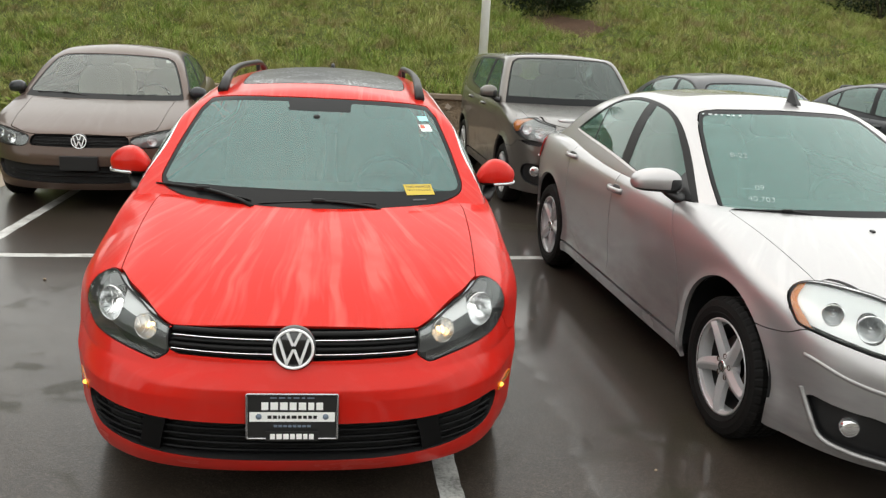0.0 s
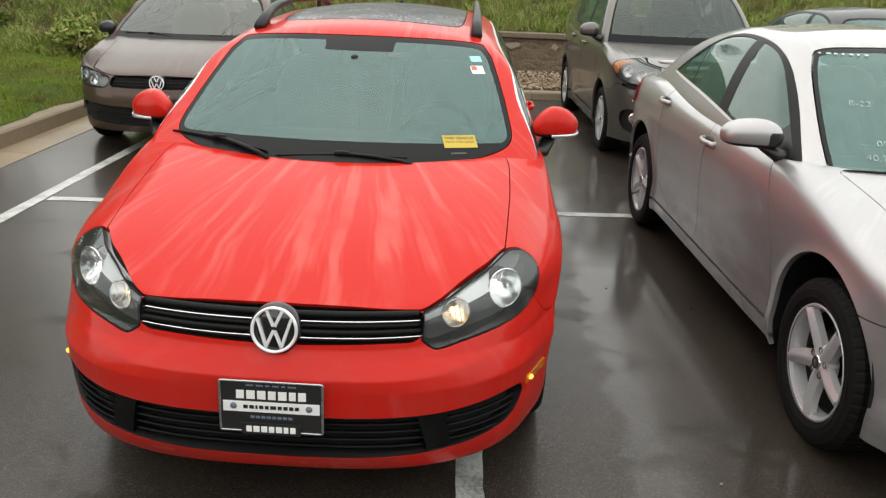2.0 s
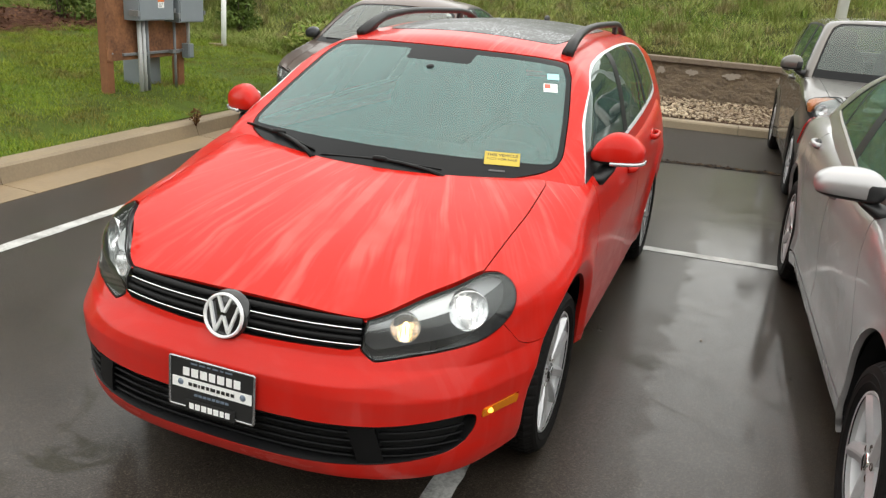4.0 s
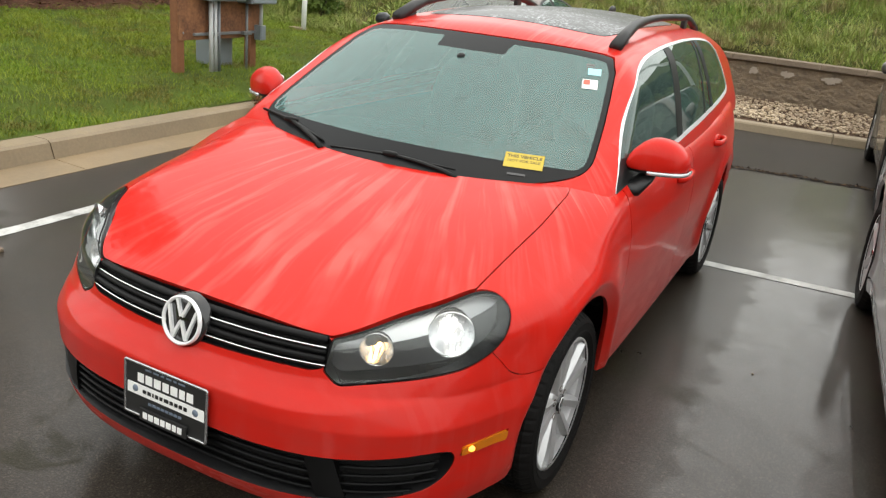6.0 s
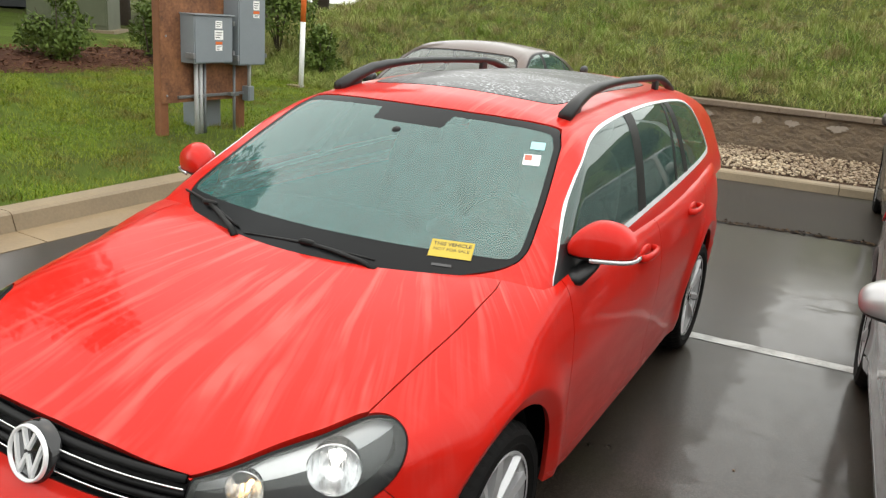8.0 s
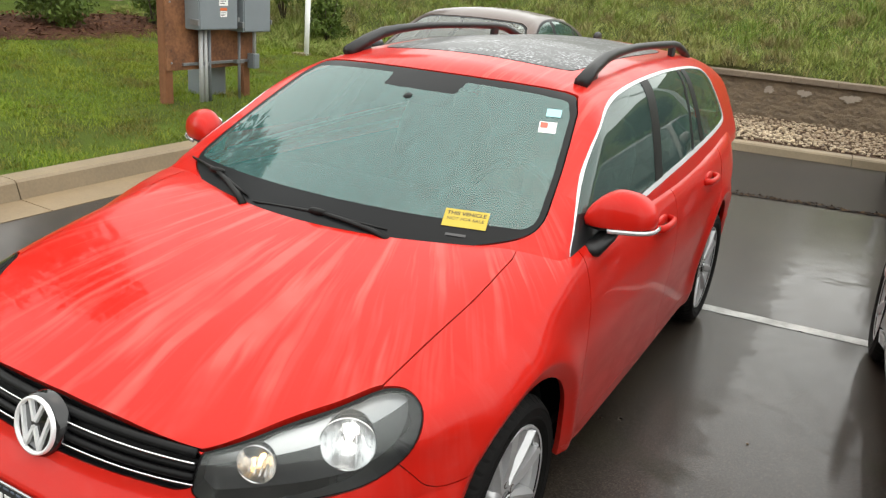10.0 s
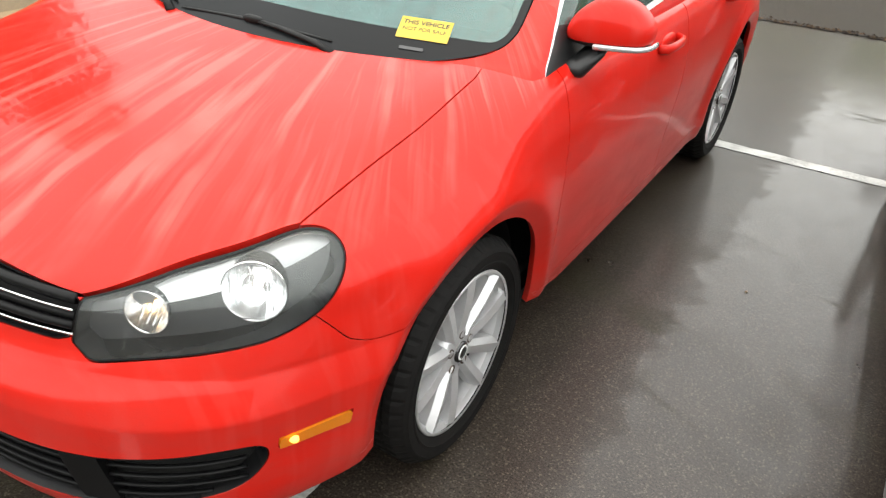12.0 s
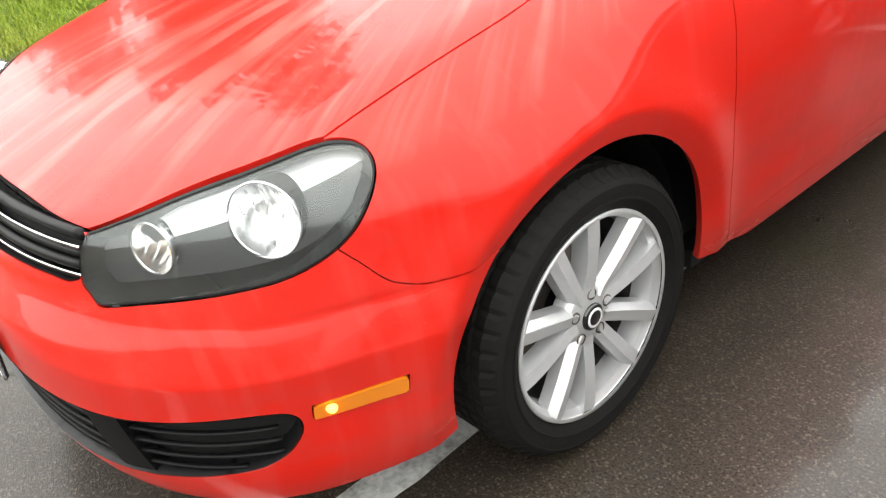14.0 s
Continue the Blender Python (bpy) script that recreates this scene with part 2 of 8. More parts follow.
def thin_pane(name, tint, gloss_rough=0.0, film=0.0, film_scale=(1, 1, 1), ior=1.5, film_haze=(0.55, 0.62, 0.6)):
    """A thin clear pane: tinted see-through, mirror gloss by Fresnel, and a rain film whose colour can also carry
    reflected sky.
    """
    m = bpy.data.materials.new(name)
    m.use_nodes = True
    t = m.node_tree
    t.nodes.remove(t.nodes["Principled BSDF"])
    out = t.nodes["Material Output"]
    clear, gloss, film_n = t.nodes.new("ShaderNodeBsdfTransparent"), t.nodes.new("ShaderNodeBsdfGlossy"), t.nodes.new("ShaderNodeBsdfDiffuse")
    clear.inputs["Color"].default_value = (*tint, 1)
    gloss.inputs["Roughness"].default_value = gloss_rough
    gloss.inputs["Color"].default_value = (0.95, 1.0, 0.98, 1)
    film_n.inputs["Color"].default_value = (*film_haze, 1)
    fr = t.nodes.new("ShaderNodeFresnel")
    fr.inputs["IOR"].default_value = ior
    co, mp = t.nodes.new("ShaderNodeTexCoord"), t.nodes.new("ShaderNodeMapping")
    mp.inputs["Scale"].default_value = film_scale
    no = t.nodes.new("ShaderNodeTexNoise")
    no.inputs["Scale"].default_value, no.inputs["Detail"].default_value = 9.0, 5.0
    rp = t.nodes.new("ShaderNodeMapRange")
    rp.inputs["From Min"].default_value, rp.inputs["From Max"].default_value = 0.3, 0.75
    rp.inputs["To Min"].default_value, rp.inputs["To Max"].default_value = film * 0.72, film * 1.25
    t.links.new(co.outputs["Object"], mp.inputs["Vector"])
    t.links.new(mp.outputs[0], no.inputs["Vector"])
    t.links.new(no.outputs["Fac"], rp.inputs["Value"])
    # fine beads of water
    vo = t.nodes.new("ShaderNodeTexVoronoi")
    vo.inputs["Scale"].default_value = 150.0
    vo.inputs["Randomness"].default_value = 1.0
    t.links.new(co.outputs["Object"], vo.inputs["Vector"])
    bead = t.nodes.new("ShaderNodeMapRange")
    bead.inputs["From Min"].default_value, bead.inputs["From Max"].default_value = 0.14, 0.29
    bead.inputs["To Min"].default_value, bead.inputs["To Max"].default_value = 1.0, 0.0
    t.links.new(vo.outputs["Distance"], bead.inputs["Value"])
    # only some cells hold a drop, more of them in some places
    pick_n, some, dots = t.nodes.new("ShaderNodeSeparateColor"), t.nodes.new("ShaderNodeMath"), t.nodes.new("ShaderNodeMath")
    t.links.new(vo.outputs["Color"], pick_n.inputs[0])
    some.operation, dots.operation = "LESS_THAN", "MULTIPLY"
    where = t.nodes.new("ShaderNodeTexNoise")
    where.inputs["Scale"].default_value = 3.0
    share = t.nodes.new("ShaderNodeMapRange")
    share.inputs["From Min"].default_value, share.inputs["From Max"].default_value = 0.40, 0.70
    share.inputs["To Min"].default_value, share.inputs["To Max"].default_value = 0.0, 0.20
    t.links.new(co.outputs["Object"], where.inputs["Vector"])
    t.links.new(where.outputs["Fac"], share.inputs["Value"])
    t.links.new(pick_n.outputs[0], some.inputs[0])
    t.links.new(share.outputs[0], some.inputs[1])
    t.links.new(bead.outputs[0], dots.inputs[0])
    t.links.new(some.outputs[0], dots.inputs[1])
    wet = t.nodes.new("ShaderNodeMath")
    wet.operation = "MULTIPLY"
    wet.inputs[1].default_value = min(0.40, film * 1.6)
    t.links.new(dots.outputs[0], wet.inputs[0])
    drop_n, c = t.nodes.new("ShaderNodeBsdfDiffuse"), t.nodes.new("ShaderNodeMixShader")
    drop_n.inputs["Color"].default_value = (0.50, 0.58, 0.56, 1)
    a, b = t.nodes.new("ShaderNodeMixShader"), t.nodes.new("ShaderNodeMixShader")
    t.links.new(rp.outputs[0], a.inputs[0])
    t.links.new(clear.outputs[0], a.inputs[1])
    t.links.new(film_n.outputs[0], a.inputs[2])
    t.links.new(fr.outputs[0], b.inputs[0])
    t.links.new(wet.outputs[0], c.inputs[0])
    t.links.new(a.outputs[0], c.inputs[1])
    t.links.new(drop_n.outputs[0], c.inputs[2])
    t.links.new(c.outputs[0], b.inputs[1])
    t.links.new(gloss.outputs[0], b.inputs[2])
    t.links.new(b.outputs[0], out.inputs["Surface"])
    return m


def wet_paint(name, colour, streak_sheen, metal=0.0, rough=0.28, streaks=1.0, flake=0.0, dirt=0.25, coat=1.0, spec=0.16):
    """Car paint in the rain: clear coat, beads of water, and runs of water on the upward faces, their pale sheen put
    into the colour.
    """
    m = material(name, colour, rough, metal, Coat_Weight=coat, Coat_Roughness=0.03, Coat_IOR=1.45, Specular_IOR_Level=spec)
    n = Nodes(m)
    tc = n.put("ShaderNodeTexCoord").outputs["Object"]
    sep = n.put("ShaderNodeSeparateXYZ", Vector=tc)
    wob = n.noise(n.put("ShaderNodeMapping", Vector=tc, Scale=(1.0, 1.0, 1.0)).outputs[0], 2.4, 2)
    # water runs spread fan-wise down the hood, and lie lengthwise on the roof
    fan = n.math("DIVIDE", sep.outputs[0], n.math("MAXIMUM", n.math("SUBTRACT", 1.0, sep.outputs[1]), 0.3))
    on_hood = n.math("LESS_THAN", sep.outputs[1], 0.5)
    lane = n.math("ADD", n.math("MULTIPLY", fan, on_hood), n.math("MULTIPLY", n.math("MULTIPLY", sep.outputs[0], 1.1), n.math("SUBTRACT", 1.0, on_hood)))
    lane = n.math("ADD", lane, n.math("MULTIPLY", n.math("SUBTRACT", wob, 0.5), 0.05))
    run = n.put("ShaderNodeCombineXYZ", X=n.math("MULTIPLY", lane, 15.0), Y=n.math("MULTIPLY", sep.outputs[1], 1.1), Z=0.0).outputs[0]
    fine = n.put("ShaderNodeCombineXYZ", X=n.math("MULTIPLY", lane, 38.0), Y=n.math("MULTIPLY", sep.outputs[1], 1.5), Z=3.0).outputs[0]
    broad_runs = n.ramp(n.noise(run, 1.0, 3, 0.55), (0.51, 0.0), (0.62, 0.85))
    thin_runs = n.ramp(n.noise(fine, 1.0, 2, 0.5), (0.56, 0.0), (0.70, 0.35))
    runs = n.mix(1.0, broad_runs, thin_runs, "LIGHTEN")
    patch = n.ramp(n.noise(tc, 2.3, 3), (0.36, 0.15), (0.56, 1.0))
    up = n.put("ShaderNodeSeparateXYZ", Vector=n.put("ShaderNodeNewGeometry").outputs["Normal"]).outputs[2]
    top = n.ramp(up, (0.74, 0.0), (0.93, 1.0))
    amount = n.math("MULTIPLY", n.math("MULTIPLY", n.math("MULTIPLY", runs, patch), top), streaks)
    # road grime and the ground's painted-in reflection towards the sills, thicker low down in uneven streaks
    grime_reflect = n.math("MULTIPLY", n.ramp(sep.outputs[2], (0.18, 1.0), (0.75, 0.0)), n.ramp(n.noise(n.put("ShaderNodeMapping", Vector=tc, Scale=(2, 2, 6)).outputs[0], 2.0, 5), (0.35, 0.0), (0.7, 1.0)))
    # the runs' pale sheen is painted into the base colour
    base = n.mix(amount, colour, streak_sheen)
    # drips down the upright faces, their pale sheen painted into the base
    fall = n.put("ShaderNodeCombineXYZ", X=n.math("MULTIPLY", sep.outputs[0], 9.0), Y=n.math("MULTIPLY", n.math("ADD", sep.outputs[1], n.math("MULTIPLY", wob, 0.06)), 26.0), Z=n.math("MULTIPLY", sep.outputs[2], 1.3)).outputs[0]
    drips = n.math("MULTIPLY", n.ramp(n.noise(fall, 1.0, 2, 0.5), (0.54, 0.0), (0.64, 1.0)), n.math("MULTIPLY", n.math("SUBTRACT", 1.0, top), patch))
    base = n.mix(n.math("MULTIPLY", drips, 0.11 * streaks), base, streak_sheen)
    if flake:
        fl = n.put("ShaderNodeTexVoronoi", Vector=tc, Scale=900.0).outputs["Color"]
        base = n.mix(flake, base, fl, "OVERLAY")
    base = n.mix(n.math("MULTIPLY", grime_reflect, dirt), base, (0.10, 0.085, 0.07))
    beads = n.put("ShaderNodeTexVoronoi", Vector=tc, Scale=120.0).outputs["Distance"]
    bead = n.ramp(beads, (0.12, 1.0), (0.36, 0.0))
    where = n.ramp(n.noise(tc, 9.0, 3), (0.45, 0.0), (0.6, 1.0))
    bead = n.math("MULTIPLY", bead, where)
    rip = n.bump(amount, 0.12, 0.0015)
    nor = n.bump(bead, 0.5, 0.002, rip)
    wavy = n.bump(n.noise(tc, 5.0, 1), 0.02, 0.02)
    n.set(Base_Color=base, Coat_Normal=nor, Normal=wavy)
    n.set(Roughness=n.math("ADD", rough, n.math("MULTIPLY", grime_reflect, 0.2)))
    n.set(Coat_Roughness=n.math("ADD", 0.018, n.math("ADD", n.math("MULTIPLY", amount, 0.22), n.math("MULTIPLY", grime_reflect, 0.25 * dirt / 0.25))))
    return m


def grainy(name, colour, rough, vary=0.25, scale=30.0, bump=0.15, dist=0.002, metal=0.0, second=None, spread=(0.3, 0.7), big=2.0):
    """Any plain solid: base colour broken by a coarse and a fine noise, with fine relief."""
    m = material(name, colour, rough, metal)
    n = Nodes(m)
    tc = n.put("ShaderNodeTexCoord").outputs["Object"]
    coarse, fine = n.noise(tc, big, 4), n.noise(tc, scale, 6)
    other = second or tuple(c * (1 - vary) for c in colour)
    f = n.ramp(n.math("ADD", n.math("MULTIPLY", coarse, 0.6), n.math("MULTIPLY", fine, 0.4)), (spread[0], 0.0), (spread[1], 1.0))
    n.set(Base_Color=n.mix(f, colour, other), Normal=n.bump(fine, bump, dist),
          Roughness=n.math("ADD", rough - 0.06, n.math("MULTIPLY", coarse, 0.12)))
    return m


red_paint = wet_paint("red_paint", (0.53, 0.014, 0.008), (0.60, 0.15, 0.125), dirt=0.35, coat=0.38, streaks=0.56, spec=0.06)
silver_paint = wet_paint("silver_paint", (0.415, 0.405, 0.41), (0.54, 0.53, 0.53), metal=0.75, rough=0.40, streaks=0.4, flake=0.04, dirt=0.4)
brown_paint = wet_paint("brown_paint", (0.085, 0.055, 0.042), (0.13, 0.10, 0.09), metal=0.5, rough=0.38, streaks=0.25, flake=0.03, coat=0.6)
grey_paint = wet_paint("grey_paint", (0.125, 0.115, 0.105), (0.18, 0.17, 0.16), metal=0.6, rough=0.36, streaks=0.25, flake=0.03)
dark_paint = wet_paint("dark_paint", (0.03, 0.032, 0.036), (0.08, 0.08, 0.08), metal=0.4, rough=0.40, streaks=0.3, coat=0.5)
black_gloss = material("black_gloss", (0.008, 0.008, 0.009), 0.12, Coat_Weight=0.5)
black_plastic = grainy("black_plastic", (0.012, 0.012, 0.013), 0.42, 0.4, 220.0, 0.12, 0.0006)
# near-black for sheets that stand in for shade in the cars' hollows
shade_black = material("shade_black", (0.004, 0.004, 0.004), 0.85)
rubber = grainy("rubber", (0.0055, 0.0055, 0.0055), 0.72, 0.5, 60.0, 0.2, 0.001, second=(0.011, 0.010, 0.0095))
Nodes(rubber).set(Specular_IOR_Level=0.15)
chrome = material("chrome", (0.82, 0.83, 0.84), 0.08, 1.0)
alloy = grainy("alloy", (0.66, 0.66, 0.67), 0.32, 0.15, 40.0, 0.05, 0.0005, metal=0.5)
steel_dark = grainy("brake_steel", (0.16, 0.15, 0.14), 0.45, 0.5, 50.0, 0.2, 0.001, metal=0.8, second=(0.10, 0.06, 0.04))
reflector = material("reflector", (0.92, 0.93, 0.94), 0.20, 0.92)
lamp_grey = material("lamp_grey", (0.045, 0.047, 0.05), 0.35)
lamp_bezel = material("lamp_bezel", (0.34, 0.35, 0.36), 0.30, 0.8)
barrel_grey = grainy("wheel_barrel", (0.075, 0.074, 0.072), 0.5, 0.3, 40.0, 0.1, 0.001, metal=0.6)
lamp_lens = thin_pane("lamp_lens", (0.94, 0.95, 0.95), 0.0, 0.045, film_haze=(0.55, 0.56, 0.56))
# the teal film colour holds part of the sky's reflection on the screen
screen_glass = thin_pane("screen_glass", (0.62, 0.76, 0.73), 0.0, 0.36, (4.0, 1.5, 1.0), film_haze=(0.145, 0.295, 0.285))
side_glass = thin_pane("side_glass", (0.40, 0.53, 0.50), 0.0, 0.13, (1.0, 1.5, 0.4), film_haze=(0.28, 0.46, 0.42))
privacy_glass = thin_pane("privacy_glass", (0.10, 0.11, 0.11), 0.0, 0.05)
roof_glass = wet_paint("roof_glass", (0.006, 0.007, 0.008), (0.10, 0.10, 0.11), rough=0.34, streaks=0.25, dirt=0.0, coat=0.12)
rn = Nodes(roof_glass)
rc = rn.put("ShaderNodeTexCoord").outputs["Object"]
spots = rn.math("MULTIPLY", rn.ramp(rn.noise(rc, 75.0, 2, 0.6), (0.53, 0.0), (0.60, 1.0)), rn.ramp(rn.noise(rc, 6.0, 3), (0.40, 0.1), (0.60, 1.0)))
rn.set(Base_Color=rn.mix(spots, (0.007, 0.008, 0.009), (0.34, 0.35, 0.37)))
amber = material("amber_plastic", (0.75, 0.22, 0.01), 0.18, Transmission_Weight=0.25, Coat_Weight=0.5)
lamp_white = material("lamp_white", (0.80, 0.81, 0.82), 0.3, 0.25)
amber_glow = material("amber_glow", (1.0, 0.45, 0.05), 0.3, Emission_Color=(1.0, 0.42, 0.06, 1), Emission_Strength=1.6)
bulb_glow = material("bulb_glow", (1.0, 0.7, 0.3), 0.3, Emission_Color=(1.0, 0.60, 0.22, 1), Emission_Strength=7.0)
bulb_white = material("bulb_white", (1.0, 0.97, 0.92), 0.3, Emission_Color=(1.0, 0.96, 0.90, 1), Emission_Strength=2.2)
tail_red = material("tail_red", (0.35, 0.01, 0.01), 0.15, Coat_Weight=0.8)
cloth_grey = grainy("seat_cloth", (0.07, 0.07, 0.07), 0.85, 0.3, 160.0, 0.3, 0.001)
cloth_beige = grainy("beige_cloth", (0.42, 0.38, 0.31), 0.85, 0.2, 160.0, 0.3, 0.001)
dash_black = grainy("dash_plastic", (0.014, 0.015, 0.0155), 0.85, 0.3, 260.0, 0.2, 0.0006)
paper_white = material("paper_white", (0.9, 0.9, 0.88), 0.5)
paper_yellow = material("paper_yellow", (0.52, 0.385, 0.04), 0.6)
plate_grey = material("plate_grey", (0.16, 0.20, 0.26), 0.4)
paper_red = material("paper_red", (0.7, 0.12, 0.08), 0.6)
paper_teal = material("paper_teal", (0.35, 0.66, 0.68), 0.5)
print_black = material("print_black", (0.015, 0.015, 0.015), 0.5)
Nodes(dash_black).set(Specular_IOR_Level=0.08)
glass_print = material("glass_print", (0.010, 0.011, 0.012), 0.3, Specular_IOR_Level=0.12)
wiper_rubber = material("wiper_black", (0.006, 0.006, 0.006), 0.5, Specular_IOR_Level=0.2)
intake_black = grainy("intake_black", (0.005, 0.005, 0.0055), 0.45, 0.4, 200.0, 0.1, 0.0006)
Nodes(intake_black).set(Specular_IOR_Level=0.18)
badge_silver = material("badge_silver", (0.92, 0.93, 0.94), 0.25, 0.3)
steel_frame = material("plate_frame_steel", (0.42, 0.42, 0.43), 0.25, 0.9)
trim_silver = material("trim_silver", (0.74, 0.75, 0.76), 0.32, 0.25)
strip_silver = material("strip_silver", (0.62, 0.63, 0.64), 0.22, 0.7)
tinted_glass = thin_pane("tinted_glass", (0.34, 0.50, 0.46), 0.0, 0.30, (1.0, 1.5, 0.4), film_haze=(0.15, 0.29, 0.245))
dim_glass = thin_pane("dim_glass", (0.40, 0.46, 0.44), 0.0, 0.20, (4.0, 1.5, 1.0), film_haze=(0.17, 0.22, 0.205))
pale_glass = thin_pane("pale_glass", (0.82, 0.88, 0.84), 0.0, 0.12, (4.0, 1.5, 1.0), film_haze=(0.56, 0.57, 0.52))
# silver sedan's screen: its teal sky reflection is put into the film colour
teal_glass = thin_pane("teal_glass", (0.60, 0.76, 0.72), 0.0, 0.42, (7.0, 1.0, 0.5), film_haze=(0.15, 0.31, 0.285))
lamp_mid = material("lamp_mid", (0.20, 0.205, 0.21), 0.3, 0.5)
chalk_white = material("window_chalk", (0.55, 0.60, 0.60), 0.8)

# ---- shapes of the cars, each in its own axes: front axle at y = 0, nose towards -y, ground at z = 0 ----
def red_lower():
    side = curve1((0.10, 0.80), (0.20, 0.838), (0.30, 0.856), (0.42, 0.862), (0.56, 0.876), (0.70, 0.886), (0.80, 0.884), (0.90, 0.868), (0.98, 0.842), (1.10, 0.79))
    nose = curve1((0.10, 0.78), (0.19, 0.845), (0.25, 0.893), (0.32, 0.916), (0.42, 0.925), (0.535, 0.9235), (0.556, 0.922), (0.564, 0.9165), (0.590, 0.896), (0.63, 0.866), (0.70, 0.848), (0.76, 0.83), (0.9, 0.80))
    tail = curve1((0.10, 0.80), (0.22, 0.88), (0.40, 0.93), (0.62, 0.93), (0.80, 0.90), (1.0, 0.86), (1.1, 0.84))
    plan = curve1((0.0, 0.0), (0.6, 0.004), (1.3, 0.006), (2.2, 0.0), (2.9, -0.025), (3.6, -0.05))
    top = curve1((-1.0, 0.62), (-0.85, 0.715), (-0.78, 0.748), (-0.62, 0.808), (-0.45, 0.86), (-0.2, 0.918), (0.0, 0.955), (0.2, 0.985), (0.4, 0.998), (1.4, 0.985), (3.7, 1.06))
    drop = curve1((-0.9, 0.05), (-0.5, 0.022), (0.0, 0.008), (0.35, 0.0), (4.0, 0.0))

    def f(x, y, z):
        ax = np.abs(x)
        w = side(z) + plan(y)
        for yw in (0.0, 2.578):
            r = np.hypot(y - yw + 0.012, z - 0.338)
            crest = np.where(r > 0.420, 0.021 * np.exp(-((r - 0.420) / 0.070) ** 2), 0.021 - 0.42 * (0.420 - np.maximum(r, 0.34)))
            w = w + crest * np.clip((z - 0.16) / 0.16, 0, 1)
        p = 2.5 + 0.45 * np.clip((0.60 - z) / 0.08, 0, 1)
        lift = np.clip((np.arctan2(ax, -y) * 0.85 - 0.30) / 0.55, 0, 1)
        zn = z - 0.055 * lift * lift * (3 - 2 * lift) * np.clip((z - 0.45) / 0.08, 0, 1)
        u = np.where(y < 0, -y / nose(zn), np.where(y > 2.7, (y - 2.7) / tail(z), 0))
        q = ((ax / w) ** p + np.maximum(u, 0) ** p) ** (1 / p)
        h = top(y) - drop(y) * (ax / 0.667) ** 2 - 1.5 * np.maximum(ax - 0.60, 0) ** 2 * np.clip((0.45 - y) / 0.5, 0, 1)
        return smax(w * (q - 1), (z - h) * 0.96, 0.045)
    return f


def red_cabin():
    lean = curve1((0.90, 0.845), (0.98, 0.832), (1.10, 0.79), (1.25, 0.727), (1.38, 0.655), (1.5, 0.57))
    screen = curve1((0.90, -0.02), (1.0, 0.14), (1.15, 0.405), (1.316, 0.715), (1.42, 0.93), (1.5, 1.12))
    roof = curve1((0.6, 1.395), (0.9, 1.425), (1.3, 1.474), (1.8, 1.497), (2.4, 1.490), (2.9, 1.46), (3.3, 1.40), (3.8, 1.30))
    tail = curve1((0.90, 3.60), (1.05, 3.57), (1.2, 3.50), (1.4, 3.36), (1.5, 3.28))
    plan = curve1((0.0, -0.03), (0.6, 0.0), (1.6, 0.0), (2.4, -0.02), (3.0, -0.055), (3.6, -0.10))

    def f(x, y, z):
        ax = np.abs(x)
        s = ax - lean(z) - plan(y)
        g = (screen(z) + 0.30 * ax * ax - y) * 0.48
        r = z - roof(y) + 0.17 * ax * ax
        b = (y - tail(z) + 0.18 * ax * ax) * 0.85
        return smax(smax(smax(s, r, 0.09), g, 0.026), b, 0.08)
    return f


def cast(f, o, d, far=3.5):
    """Where rays from inside leave the shape f < 0."""
    lo, hi = np.zeros(o.shape[:-1]), np.full(o.shape[:-1], far)
    for _ in range(34):
        mid = (lo + hi) / 2
        p = o + d * mid[..., None]
        out = f(p[..., 0], p[..., 1], p[..., 2]) > 0
        hi, lo = np.where(out, mid, hi), np.where(out, lo, mid)
    return o + d * lo[..., None]


def capsule(f, y0, y1, z0, fan, along, back, low, rise, dense=0):
    """Half a shape (x >= 0) as a sheet, by rays from a line inside it."""
    cols = [(y0, a) for a in np.linspace(0, 90, fan + 1)[:-1]]
    cols += [(y, 90) for y in np.linspace(y0, y1, along + 1)[:-1]]
    cols += [(y1, a) for a in np.linspace(90, 180, back + 1)]
    y = np.array([c[0] for c in cols])
    a = np.radians([c[1] for c in cols])
    e = np.radians(np.linspace(low, 90, rise))
    if dense:
        e = np.radians(np.concatenate([np.linspace(low, 22, dense)[:-1], np.linspace(22, 90, rise - dense + 1)]))
    o = np.zeros((len(cols), rise, 3))
    o[..., 1], o[..., 2] = y[:, None], z0
    d = np.stack([np.sin(a)[:, None] * np.cos(e), -np.cos(a)[:, None] * np.cos(e), np.sin(e)[None] + 0 * a[:, None]], -1)
    p = cast(f, o, d)
    p[0, :, 0] = p[-1, :, 0] = 0
    p[:, -1, 0] = 0
    return weld(grid_sheet(p))


